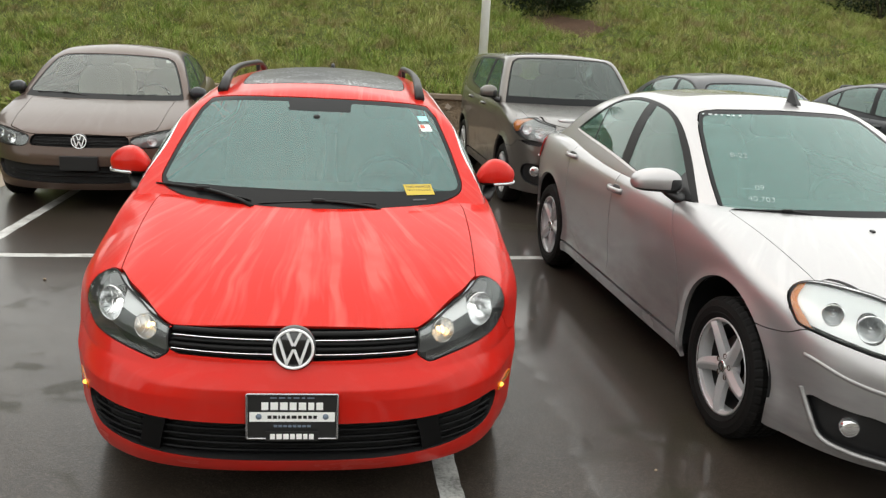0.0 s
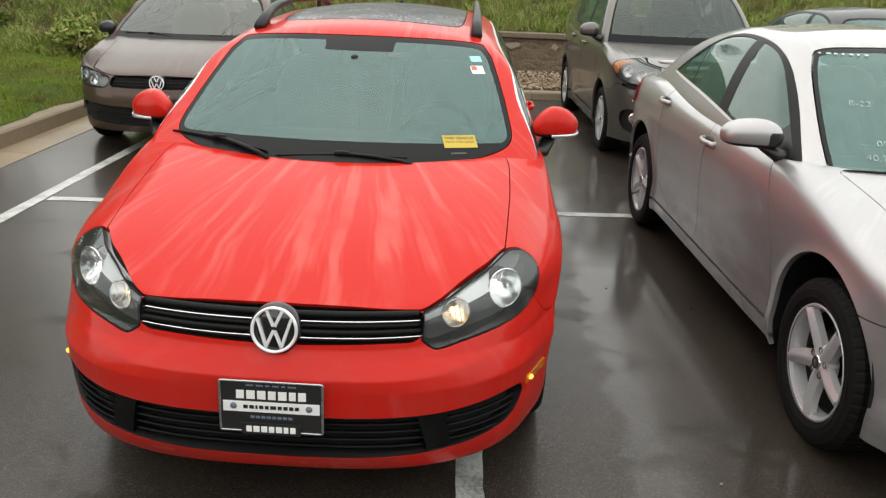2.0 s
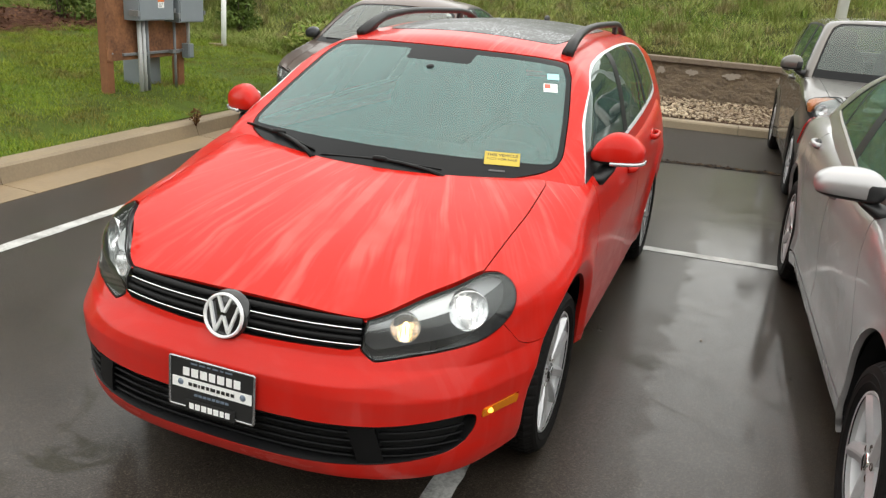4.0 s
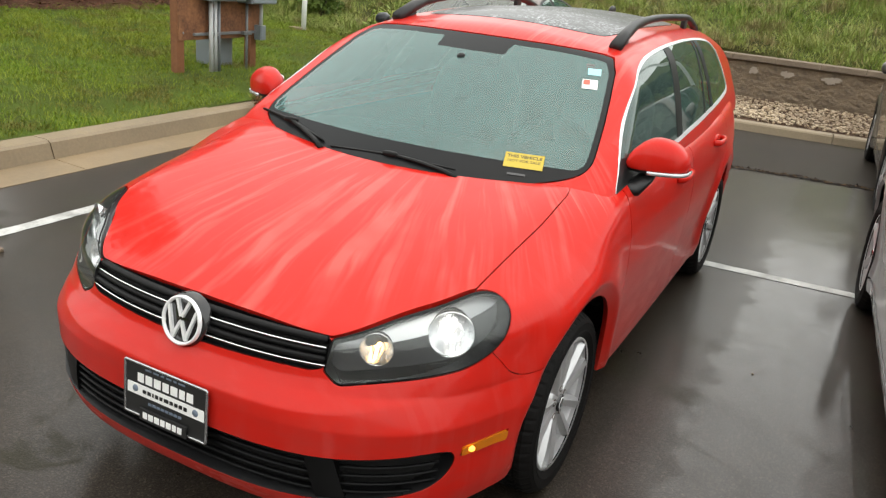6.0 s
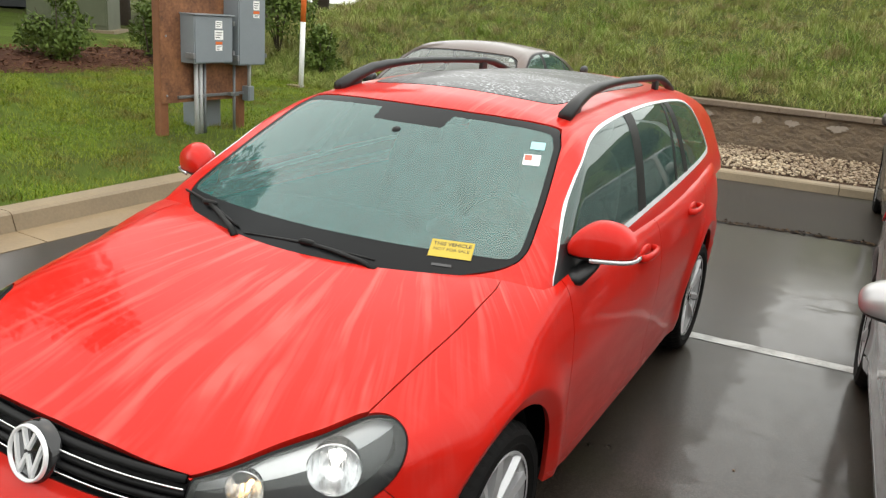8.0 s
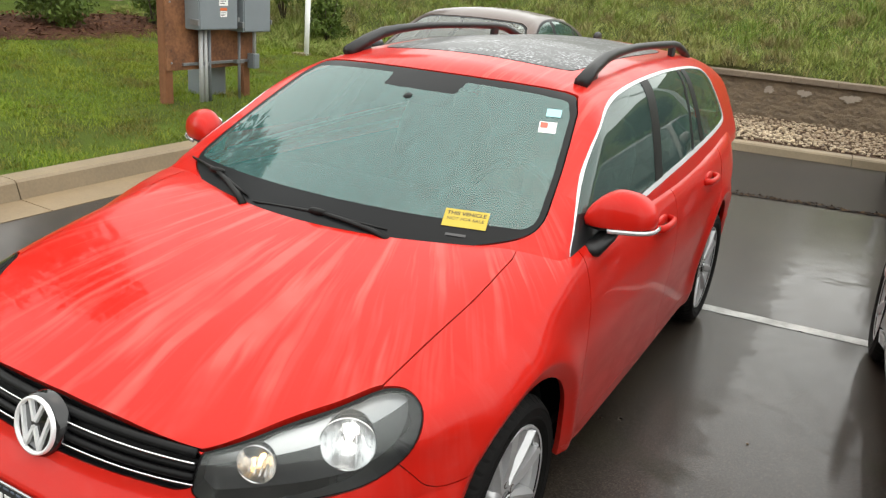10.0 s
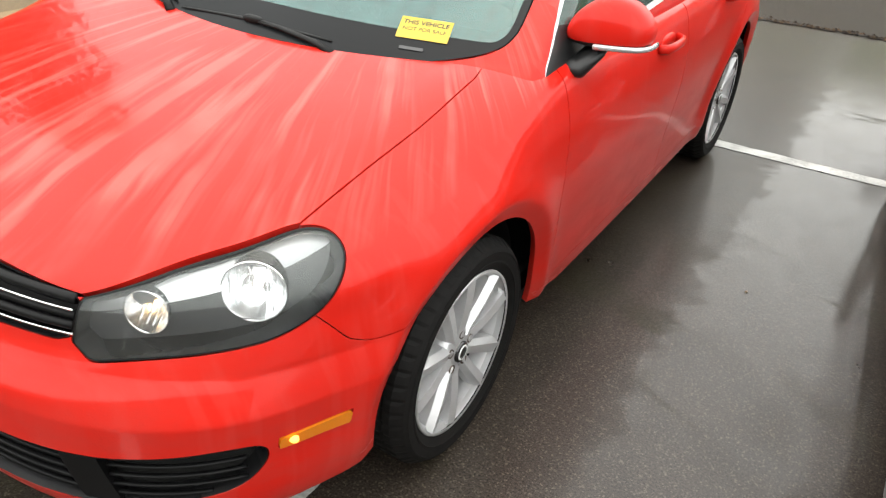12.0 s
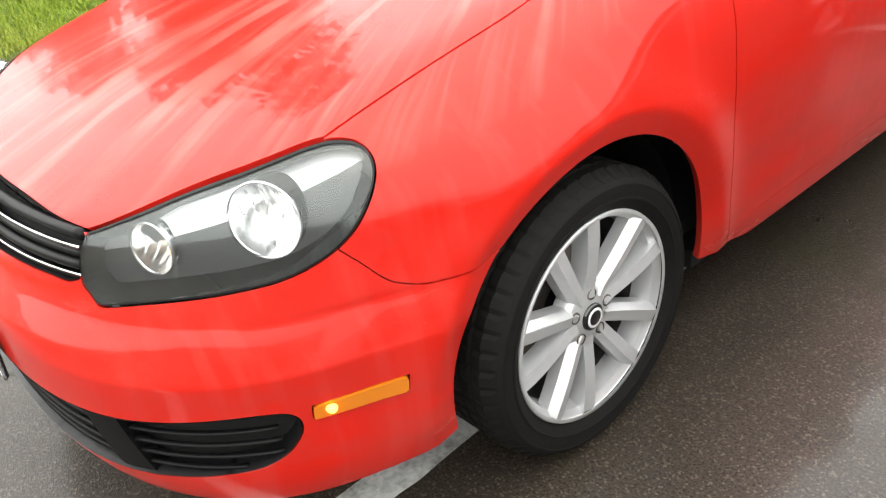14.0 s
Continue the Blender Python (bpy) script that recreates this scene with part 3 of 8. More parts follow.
def shape_pair(d):
    """Lower body and cabin of a car from its table of curves."""
    side, nose, tail, top, drop, plan = (d[k] for k in ("side", "nose", "tail", "top", "drop", "plan"))
    lean, screen, roof, back, taper = (d[k] for k in ("lean", "screen", "roof", "back", "taper"))
    wb, r0, yb, p0 = d["wheelbase"], d["radius"], d["rear_centre"], d["power"]

    def lower(x, y, z):
        ax = np.abs(x)
        w = side(z) + plan(y)
        for yw in (0.0, wb):
            r = np.hypot(y - yw, z - r0)
            w = w + d["flare"] * np.exp(-((r - r0 - 0.06) / 0.05) ** 2) * (z > 0.12)
        u = np.where(y < 0, -y / nose(z), np.where(y > yb, (y - yb) / tail(z), 0))
        q = ((ax / w) ** p0 + np.maximum(u, 0) ** p0) ** (1 / p0)
        h = top(y) - drop(y) * (ax / 0.7) ** 2
        return smax(w * (q - 1), (z - h) * 0.96, d["soft"])

    def cabin(x, y, z):
        ax = np.abs(x)
        s = ax - lean(z) - taper(y)
        g = (screen(z) + d["bow"] * ax * ax - y) * d["steep"]
        r = z - roof(y) + d["crown"] * ax * ax
        b = (y - back(z) + d["bow_rear"] * ax * ax) * d["steep_rear"]
        return smax(smax(smax(s, r, d["round"]), g, 0.05), b, 0.06)
    return lower, cabin


sport_sedan = dict(
    wheelbase=2.852, radius=0.328, rear_centre=3.0, power=2.7, flare=0.02, soft=0.07, bow=0.30, steep=0.46, crown=0.14, bow_rear=0.2, steep_rear=0.42, round=0.10,
    side=curve1((0.10, 0.80), (0.22, 0.848), (0.32, 0.862), (0.40, 0.858), (0.55, 0.872), (0.70, 0.885), (0.80, 0.886), (0.90, 0.872), (1.0, 0.84), (1.15, 0.77)),
    nose=curve1((0.10, 0.80), (0.20, 0.88), (0.30, 0.93), (0.45, 0.955), (0.58, 0.95), (0.66, 0.91), (0.74, 0.85), (0.9, 0.76)),
    tail=curve1((0.10, 0.78), (0.25, 0.86), (0.5, 0.90), (0.8, 0.87), (1.1, 0.80)),
    plan=curve1((0.0, 0.0), (1.0, 0.008), (2.2, 0.006), (3.0, 0.0), (3.9, -0.05)),
    top=curve1((-1.0, 0.60), (-0.8, 0.715), (-0.6, 0.79), (-0.3, 0.868), (0.0, 0.925), (0.3, 0.968), (0.6, 0.99), (1.8, 1.00), (2.6, 1.035), (3.1, 1.06), (3.6, 1.045), (3.95, 0.99)),
    drop=curve1((-1.0, 0.07), (-0.4, 0.05), (0.2, 0.02), (0.6, 0.0), (2.6, 0.0), (3.2, 0.03), (4.0, 0.05)),
    lean=curve1((0.90, 0.86), (1.0, 0.835), (1.12, 0.785), (1.25, 0.72), (1.38, 0.635), (1.55, 0.52)),
    screen=curve1((0.90, 0.20), (1.0, 0.40), (1.12, 0.63), (1.28, 0.94), (1.43, 1.26), (1.5, 1.46)),
    roof=curve1((0.9, 1.41), (1.2, 1.455), (1.6, 1.492), (2.0, 1.490), (2.5, 1.435), (3.0, 1.325), (3.5, 1.16)),
    back=curve1((0.9, 3.62), (1.0, 3.42), (1.1, 3.20), (1.25, 2.92), (1.4, 2.6), (1.5, 2.3)),
    taper=curve1((0.2, -0.05), (0.8, -0.01), (1.5, 0.0), (2.2, -0.015), (2.8, -0.05), (3.5, -0.12)))

brown_sedan = dict(
    wheelbase=2.651, radius=0.316, rear_centre=2.8, power=2.8, flare=0.014, soft=0.06, bow=0.26, steep=0.48, crown=0.16, bow_rear=0.2, steep_rear=0.45, round=0.09,
    side=curve1((0.10, 0.80), (0.22, 0.845), (0.35, 0.858), (0.55, 0.872), (0.70, 0.884), (0.82, 0.884), (0.92, 0.868), (1.0, 0.84), (1.15, 0.78)),
    nose=curve1((0.10, 0.78), (0.20, 0.86), (0.30, 0.895), (0.48, 0.90), (0.60, 0.875), (0.70, 0.85), (0.78, 0.82), (0.9, 0.78)),
    tail=curve1((0.10, 0.98), (0.25, 1.03), (0.5, 1.06), (0.8, 1.04), (1.1, 0.96)),
    plan=curve1((0.0, 0.0), (1.0, 0.006), (2.2, 0.004), (3.0, -0.01), (3.9, -0.05)),
    top=curve1((-1.0, 0.60), (-0.8, 0.722), (-0.6, 0.79), (-0.3, 0.868), (0.0, 0.922), (0.3, 0.965), (0.6, 0.985), (1.8, 1.00), (2.5, 1.03), (3.0, 1.075), (3.5, 1.07), (3.9, 1.02)),
    drop=curve1((-1.0, 0.05), (-0.4, 0.04), (0.2, 0.02), (0.6, 0.0), (2.6, 0.0), (3.2, 0.03), (4.0, 0.05)),
    lean=curve1((0.90, 0.855), (1.0, 0.832), (1.12, 0.785), (1.25, 0.725), (1.38, 0.65), (1.5, 0.57)),
    screen=curve1((0.90, 0.08), (1.0, 0.26), (1.12, 0.48), (1.28, 0.80), (1.40, 1.07), (1.5, 1.33)),
    roof=curve1((0.7, 1.38), (1.1, 1.44), (1.5, 1.468), (1.9, 1.462), (2.4, 1.41), (2.9, 1.31), (3.4, 1.17)),
    back=curve1((0.9, 3.50), (1.0, 3.33), (1.1, 3.14), (1.25, 2.88), (1.4, 2.58), (1.5, 2.3)),
    taper=curve1((0.1, -0.04), (0.7, 0.0), (1.5, 0.0), (2.2, -0.02), (2.8, -0.06), (3.5, -0.12)))

box_car = dict(
    wheelbase=2.55, radius=0.325, rear_centre=2.7, power=3.2, flare=0.028, soft=0.06, bow=0.22, steep=0.66, crown=0.10, bow_rear=0.1, steep_rear=0.9, round=0.055,
    side=curve1((0.10, 0.80), (0.22, 0.838), (0.38, 0.85), (0.55, 0.862), (0.75, 0.872), (0.90, 0.872), (1.0, 0.86), (1.08, 0.845), (1.2, 0.82)),
    nose=curve1((0.10, 0.72), (0.22, 0.79), (0.40, 0.815), (0.60, 0.815), (0.74, 0.79), (0.88, 0.75), (1.0, 0.70)),
    tail=curve1((0.10, 0.60), (0.3, 0.68), (0.6, 0.70), (1.0, 0.68), (1.2, 0.66)),
    plan=curve1((0.0, 0.0), (1.0, 0.006), (2.2, 0.0), (3.5, -0.03)),
    top=curve1((-0.9, 0.76), (-0.72, 0.86), (-0.5, 0.945), (-0.2, 1.00), (0.1, 1.035), (0.4, 1.06), (1.5, 1.06), (3.5, 1.15)),
    drop=curve1((-1.0, 0.05), (-0.3, 0.03), (0.3, 0.0), (4.0, 0.0)),
    lean=curve1((0.95, 0.85), (1.08, 0.835), (1.25, 0.785), (1.42, 0.725), (1.55, 0.67), (1.65, 0.62)),
    screen=curve1((0.95, 0.22), (1.05, 0.30), (1.25, 0.50), (1.45, 0.72), (1.55, 0.85), (1.65, 1.0)),
    roof=curve1((0.5, 1.565), (0.9, 1.60), (1.5, 1.615), (2.3, 1.60), (3.0, 1.57), (3.5, 1.55)),
    back=curve1((0.95, 3.40), (1.2, 3.34), (1.45, 3.22), (1.65, 3.10)),
    taper=curve1((0.1, -0.02), (0.7, 0.0), (2.2, 0.0), (3.3, -0.05)))


# ---- ground, kerbs, bank ----
def asphalt_material(name, dark, patchy, wet, spec=0.14):
    m = material(name, dark, 0.3)
    n = Nodes(m)
    tc = n.put("ShaderNodeTexCoord").outputs["Object"]
    big = n.noise(tc, 0.55, 4, 0.6, 0.4)
    mid = n.noise(tc, 3.0, 5, 0.6)
    grit = n.put("ShaderNodeTexVoronoi", Vector=tc, Scale=210.0)
    fine = n.noise(tc, 420.0, 3, 0.7)
    pool = n.ramp(n.math("ADD", n.math("MULTIPLY", big, 0.75), n.math("MULTIPLY", mid, 0.25)), (0.44, 0.0), (0.62, 1.0))
    stone = n.ramp(n.put("ShaderNodeSeparateColor", Color=grit.outputs["Color"]).outputs[0], (0.84, 0.0), (0.97, 1.0))
    base = n.mix(n.ramp(mid, (0.3, 0.0), (0.7, 1.0)), dark, tuple(c * 1.7 for c in dark))
    grain = n.noise(tc, 150.0, 4, 0.75)
    base = n.mix(n.ramp(grain, (0.40, 0.9), (0.50, 0.0)), base, tuple(c * 0.30 for c in dark))
    base = n.mix(n.ramp(grain, (0.53, 0.0), (0.64, 0.7)), base, (0.060, 0.050, 0.041))
    base = n.mix(n.math("MULTIPLY", stone, 0.75), base, (0.115, 0.094, 0.074))
    base = n.mix(n.math("MULTIPLY", n.ramp(fine, (0.55, 0.0), (0.75, 1.0)), 0.35), base, (0.06, 0.055, 0.05))
    # scattered spots where the water has soaked away, and a water film over the rest
    soaked = n.math("MULTIPLY", n.ramp(n.noise(n.put("ShaderNodeMapping", Vector=tc, Scale=(0.7, 1.3, 1.0)).outputs[0], 2.4, 5, 0.6, 0.8), (0.56, 0.0), (0.63, 1.0)), n.ramp(big, (0.42, 0.0), (0.52, 1.0)))
    # the shallow trough between the bays, where water stands
    place = n.put("ShaderNodeSeparateXYZ", Vector=tc)
    edge = n.math("ADD", place.outputs[0], n.math("MULTIPLY", n.math("SUBTRACT", n.noise(tc, 4.0, 8, 0.72), 0.5), 0.50))
    trough = n.math("MULTIPLY", n.ramp(n.math("MULTIPLY", edge, 0.5), (0.582, 0.0), (0.612, 1.0)), n.ramp(n.math("MULTIPLY", place.outputs[0], 0.2), (0.50, 1.0), (0.7, 0.0)))
    film = n.math("MINIMUM", n.math("ADD", 0.46, n.math("ADD", n.math("MULTIPLY", pool, 0.12), n.math("MULTIPLY", trough, 0.44))), 1.15)
    film = n.math("MULTIPLY", film, n.math("ADD", 0.62, n.math("MULTIPLY", n.noise(tc, 7.0, 6, 0.7, 1.0), 0.76)))
    film = n.math("MULTIPLY", n.math("MULTIPLY", film, patchy), n.math("SUBTRACT", 1.0, n.math("MULTIPLY", soaked, 0.72)))
    base = n.mix(n.math("MULTIPLY", soaked, 0.55), base, (0.026, 0.025, 0.012))
    rough = n.math("ADD", 0.40 - wet, n.math("MULTIPLY", mid, 0.08))
    relief = n.math("ADD", n.math("MULTIPLY", grit.outputs["Distance"], 0.5), n.math("ADD", n.math("MULTIPLY", fine, 0.2), n.math("MULTIPLY", grain, 0.8)))
    bump = n.bump(relief, 0.36, 0.005)
    skin = n.bump(relief, n.math("SUBTRACT", 0.15, n.math("MULTIPLY", film, 0.13)), 0.004)
    n.set(Base_Color=base, Roughness=rough, Normal=bump, Specular_IOR_Level=spec, Coat_Weight=n.math("MULTIPLY", film, 0.85), Coat_Roughness=n.math("ADD", 0.045, n.math("MULTIPLY", n.ramp(mid, (0.35, 0.0), (0.7, 1.0)), 0.09)), Coat_IOR=1.40, Coat_Normal=skin)
    return m


asphalt = asphalt_material("wet_asphalt", (0.0275, 0.0215, 0.0168), 1.0, 0.15)
asphalt_new = asphalt_material("dark_patch_asphalt", (0.021, 0.0165, 0.0130), 0.22, -0.06, 0.06)
line_paint = grainy("line_paint", (0.56, 0.56, 0.54), 0.4, 0.5, 70.0, 0.3, 0.003, second=(0.17, 0.165, 0.155), spread=(0.44, 0.66), big=6.0)
concrete = grainy("kerb_concrete", (0.275, 0.21, 0.125), 0.6, 0.35, 45.0, 0.3, 0.004, second=(0.175, 0.135, 0.085), big=1.7)
gutter_mat = grainy("gutter_concrete", (0.30, 0.215, 0.12), 0.4, 0.35, 45.0, 0.25, 0.003, second=(0.18, 0.135, 0.085), big=1.4)
block_mat = grainy("wall_block", (0.255, 0.185, 0.118), 0.8, 0.4, 22.0, 0.9, 0.032, second=(0.15, 0.112, 0.076), spread=(0.36, 0.64), big=2.2)
cap_mat = grainy("wall_cap", (0.235, 0.18, 0.125), 0.7, 0.3, 38.0, 0.5, 0.012, second=(0.14, 0.105, 0.075), big=1.5)
lime_mat = grainy("lime_stain", (0.37, 0.31, 0.25), 0.8, 0.3, 30.0, 0.4, 0.01)
stone_mat = grainy("gravel_stone", (0.36, 0.28, 0.19), 0.55, 0.4, 30.0, 0.3, 0.004, second=(0.14, 0.10, 0.07))
soil_mat = grainy("dark_soil", (0.055, 0.036, 0.024), 0.9, 0.5, 60.0, 0.8, 0.02, second=(0.10, 0.06, 0.04))
mulch_mat = grainy("wood_mulch", (0.10, 0.045, 0.025), 0.85, 0.5, 45.0, 0.9, 0.03, second=(0.05, 0.022, 0.014))
turf_mat = grainy("turf", (0.095, 0.15, 0.016), 0.9, 0.5, 55.0, 0.8, 0.03, second=(0.045, 0.05, 0.014), big=1.8)
bank_mat = grainy("bank_turf", (0.085, 0.115, 0.024), 0.95, 0.5, 26.0, 0.9, 0.06, second=(0.045, 0.036, 0.016), big=0.9)


def leafy(name, a, b, c, rough=0.55, dry=None):
    """Leaves and blades: the colour varies from one to the next."""
    m = material(name, a, rough)
    n = Nodes(m)
    r = n.put("ShaderNodeNewGeometry").outputs["Random Per Island"]
    base = n.ramp(r, (0.0, a), (0.5, b), (1.0, c))
    tc = n.put("ShaderNodeTexCoord").outputs["Object"]
    base = n.mix(n.ramp(n.noise(tc, 0.6, 3), (0.42, 0.0), (0.62, 0.6)), base, c)
    if dry:
        base = n.mix(n.ramp(n.noise(tc, 1.9, 5, 0.65), (0.49, 0.0), (0.62, 0.82)), base, dry)
    n.set(Base_Color=base, Specular_IOR_Level=0.15)
    return m


blade_lawn = leafy("lawn_blades", (0.115, 0.19, 0.012), (0.17, 0.255, 0.016), (0.235, 0.26, 0.032), 0.55, (0.17, 0.14, 0.04))
blade_bank = leafy("bank_blades", (0.135, 0.215, 0.036), (0.215, 0.30, 0.05), (0.32, 0.31, 0.10), 0.55, (0.24, 0.18, 0.09))
blade_weed = leafy("weed_blades", (0.10, 0.18, 0.03), (0.20, 0.29, 0.05), (0.35, 0.35, 0.12), 0.5, (0.26, 0.20, 0.10))
dry_leaf = leafy("dry_leaves", (0.16, 0.085, 0.03), (0.22, 0.13, 0.05), (0.10, 0.05, 0.02))
leaf_dark = leafy("shrub_leaves", (0.055, 0.085, 0.016), (0.08, 0.125, 0.024), (0.12, 0.165, 0.035))
leaf_evergreen = leafy("evergreen_leaves", (0.012, 0.020, 0.008), (0.020, 0.032, 0.012), (0.032, 0.045, 0.016))
leaf_tree = leafy("tree_leaves", (0.03, 0.055, 0.016), (0.045, 0.075, 0.022), (0.06, 0.095, 0.03))
debris_mat = leafy("crack_debris", (0.008, 0.006, 0.005), (0.020, 0.013, 0.009), (0.13, 0.085, 0.05), 0.7)
crack_mat = grainy("crack_dirt", (0.008, 0.006, 0.005), 0.9, 0.5, 60.0, 0.8, 0.02, second=(0.020, 0.014, 0.010))
bark = grainy("bark", (0.085, 0.062, 0.045), 0.9, 0.5, 30.0, 0.8, 0.02)


def lot_y(x):
    """The back kerb's line."""
    return 8.42 + 0.09 * x


def height(x, y):
    """Height of lawn and bank."""
    lawn = 0.155 + 0.062 * np.clip(-3.95 - x, 0, 9) + 0.012 * np.clip(-13 - x, 0, 40)
    toe = np.where(x > -3.4, 10.75, 10.2 - 0.25 * np.clip(-3.4 - x, 0, 30))
    foot = np.where(x > -3.4, 0.765, 0.20)
    rise = 0.31
    bank = foot + rise * (y - toe) * np.clip((x + 16) / 8, 0.05, 1)
    z = smax(lawn, np.minimum(bank, 11.0), 0.35)
    z = np.where(x > -3.3, np.maximum(np.minimum(bank, 11.0), 0.74), z)
    return z + 0.03 * np.sin(1.7 * x + 0.8 * y) * np.sin(1.3 * y - 0.4 * x)


ground = link_sheet("ground", grid_sheet(np.stack(np.meshgrid(np.linspace(-300, 300, 31), np.linspace(-300, 300, 31), indexing="ij") + [np.zeros((31, 31))], -1)), asphalt, smooth=False)
tagged(ground, "wet dark asphalt parking lot with puddles", "asphalt", kind="structure")
tri = np.random.RandomState(5)
xs = np.concatenate([np.linspace(-80, -14, 34), np.linspace(-13.5, 16, 148), np.linspace(17, 90, 38)])
ys = np.concatenate([np.linspace(-60, -6, 28), np.linspace(-5.5, 26, 160), np.linspace(27, 90, 32)])
X, Y = np.meshgrid(xs, ys, indexing="ij")
land = grid_sheet(np.stack([X, Y, height(X, Y)], -1))
inside_lot = lambda p: np.maximum(-3.93 - 0.012 * (p[:, 1] - 2) - p[:, 0], p[:, 1] - np.where(p[:, 0] > -3.3, 10.80, lot_y(p[:, 0]) + 0.15))
land = split(land, inside_lot)[1]
lawn_part, bank_part = split(land, lambda p: np.maximum(p[:, 1] - 8.9 + 0.25 * (p[:, 0] + 4), p[:, 0] + 3.3))
# the bank's front edge tucks down behind the cap stones
edge_low = (bank_part[0][:, 1] < 10.83) & (bank_part[0][:, 0] > -3.25)
bank_part[0][edge_low, 2] = 0.70
tagged(link_sheet("lawn", lawn_part, turf_mat), "green mown lawn behind the kerb", "lawn", kind="structure")
tagged(link_sheet("bank", bank_part, bank_mat), "rough grassy bank rising behind the wall", "bank", kind="structure")


def blades(name, n, region, tall, wide, mat, seed, lean=0.5, clump=None):
    """Grass as one mesh of bent blades."""
    rs = np.random.RandomState(seed)
    x, y = region(rs, n)
    if clump:
        x = x + rs.normal(0, clump, len(x))
        y = y + rs.normal(0, clump, len(x))
    keep = inside_lot(np.stack([x, y, 0 * x], 1)) > 0.03
    keep &= ((x - 4.95) / 0.95) ** 2 + ((y - 15.25) / 0.72) ** 2 > rs.uniform(0.2, 1.2, len(x))
    x, y = x[keep], y[keep]
    n = len(x)
    z = height(x, y)
    patch = 0.65 + 0.7 * (0.5 + 0.5 * np.sin(1.1 * x + 2.0 * np.sin(0.7 * y)) * np.sin(0.9 * y + 1.3))
    h = tall * rs.uniform(0.45, 1.25, n) * patch
    a = rs.uniform(0, 2 * np.pi, n)
    w = wide * rs.uniform(0.6, 1.3, n)
    dx, dy = np.cos(a), np.sin(a)
    b = a + rs.uniform(-1.2, 1.2, n) + np.pi / 2
    lx, ly = np.cos(b) * h * lean * rs.uniform(0.2, 1.2, n), np.sin(b) * h * lean * rs.uniform(0.2, 1.2, n)
    p0 = np.stack([x - dx * w, y - dy * w, z - 0.01], 1)
    p1 = np.stack([x + dx * w, y + dy * w, z - 0.01], 1)
    p2 = np.stack([x + dx * w * 0.7 + lx * 0.35, y + dy * w * 0.7 + ly * 0.35, z + h * 0.6], 1)
    p3 = np.stack([x - dx * w * 0.7 + lx * 0.35, y - dy * w * 0.7 + ly * 0.35, z + h * 0.6], 1)
    p4 = np.stack([x + lx, y + ly, z + h * 0.95], 1)
    v = np.stack([p0, p1, p2, p3, p4], 1).reshape(-1, 3)
    i = np.arange(n) * 5
    f = [tuple(q) for q in np.stack([i, i + 1, i + 2, i + 3], 1).tolist()] + [tuple(q) for q in np.stack([i + 3, i + 2, i + 4], 1).tolist()]
    return link_sheet(name, (v, f), mat)


def area(x0, x1, y0, y1, bias=1.0):
    return lambda rs, n: (x0 + (x1 - x0) * rs.uniform(0, 1, n), y0 + (y1 - y0) * rs.uniform(0, 1, n) ** bias)


def tussocks(x0, x1, y0, y1, bias, per):
    """Places in tufts: thick in some patches and thin in others."""
    def pick_places(rs, n):
        m = n // per
        cx, cy = x0 + (x1 - x0) * rs.uniform(0, 1, 2 * m), y0 + (y1 - y0) * rs.uniform(0, 1, 2 * m) ** bias
        thick = 0.5 + 0.3 * np.sin(1.9 * cx + 2.3 * np.sin(1.1 * cy)) * np.sin(1.7 * cy + 0.6 * cx) + 0.25 * np.sin(5.1 * cx + 3.0 * cy) * np.sin(4.3 * cy - 2.0 * cx)
        keep = rs.uniform(0, 1, 2 * m) < np.clip(thick, 0.08, 1)
        cx, cy = cx[keep], cy[keep]
        r = 0.03 + 0.07 * rs.uniform(0, 1, len(cx)) ** 2
        x = np.repeat(cx, per) + np.repeat(r, per) * rs.normal(0, 1, per * len(cx))
        y = np.repeat(cy, per) + np.repeat(r, per) * rs.normal(0, 1, per * len(cx))
        return x, y
    return pick_places


tagged(blades("grass", 130000, tussocks(-10.5, -3.95, -1.0, 9.5, 1.0, 7), 0.046, 0.0030, blade_lawn, 11, 1.5), "short green lawn grass", "grass", kind="stuff")
tagged(blades("grass", 200000, tussocks(-12, 15, 9.0, 20.0, 1.3, 14), 0.125, 0.0048, blade_bank, 12, 2.0), "tall rough grass and weeds on the bank", "grass", kind="stuff")


tagged(blades("grass", 90000, area(-12, 15, 9.0, 20.0, 1.3), 0.06, 0.005, blade_bank, 13, 1.8), "short rough grass between the tufts on the bank", "grass", kind="stuff")


tagged(blades("grass", 60000, tussocks(-12, 15, 9.3, 19.0, 1.2, 60), 0.26, 0.0055, blade_weed, 14, 1.0), "tall clumps of weeds on the bank", "grass", kind="stuff")


# kerbs: pieces of concrete with rounded tops, and the gutter pan
def kerb_piece(a, b, z_top=0.15, back=0.17):
    """One kerb stone from a to b; its face looks to the right of that way."""
    a, b = Vector(a), Vector(b)
    d = (b - a).normalized()
    out = Vector((d.y, -d.x, 0))
    prof = [(0.03, -0.05), (0.02, 0.0), (-0.01, 0.09), (-0.022, 0.13), (-0.045, 0.148), (-0.07, z_top), (-0.07 - back + 0.03, z_top + 0.002), (-0.07 - back, z_top - 0.02), (-0.07 - back, -0.05)]
    rows = [[tuple(p + out * o + Vector((0, 0, z))) for o, z in prof] for p in (a + d * 0.004, a + d * 0.5 * (b - a).length, b - d * 0.004)]
    sh = grid_sheet(np.array(rows))
    n = len(prof)
    return sh[0], [q[::-1] for q in sh[1]] + [tuple(range(n)), tuple(range(2 * n, 3 * n))[::-1]]


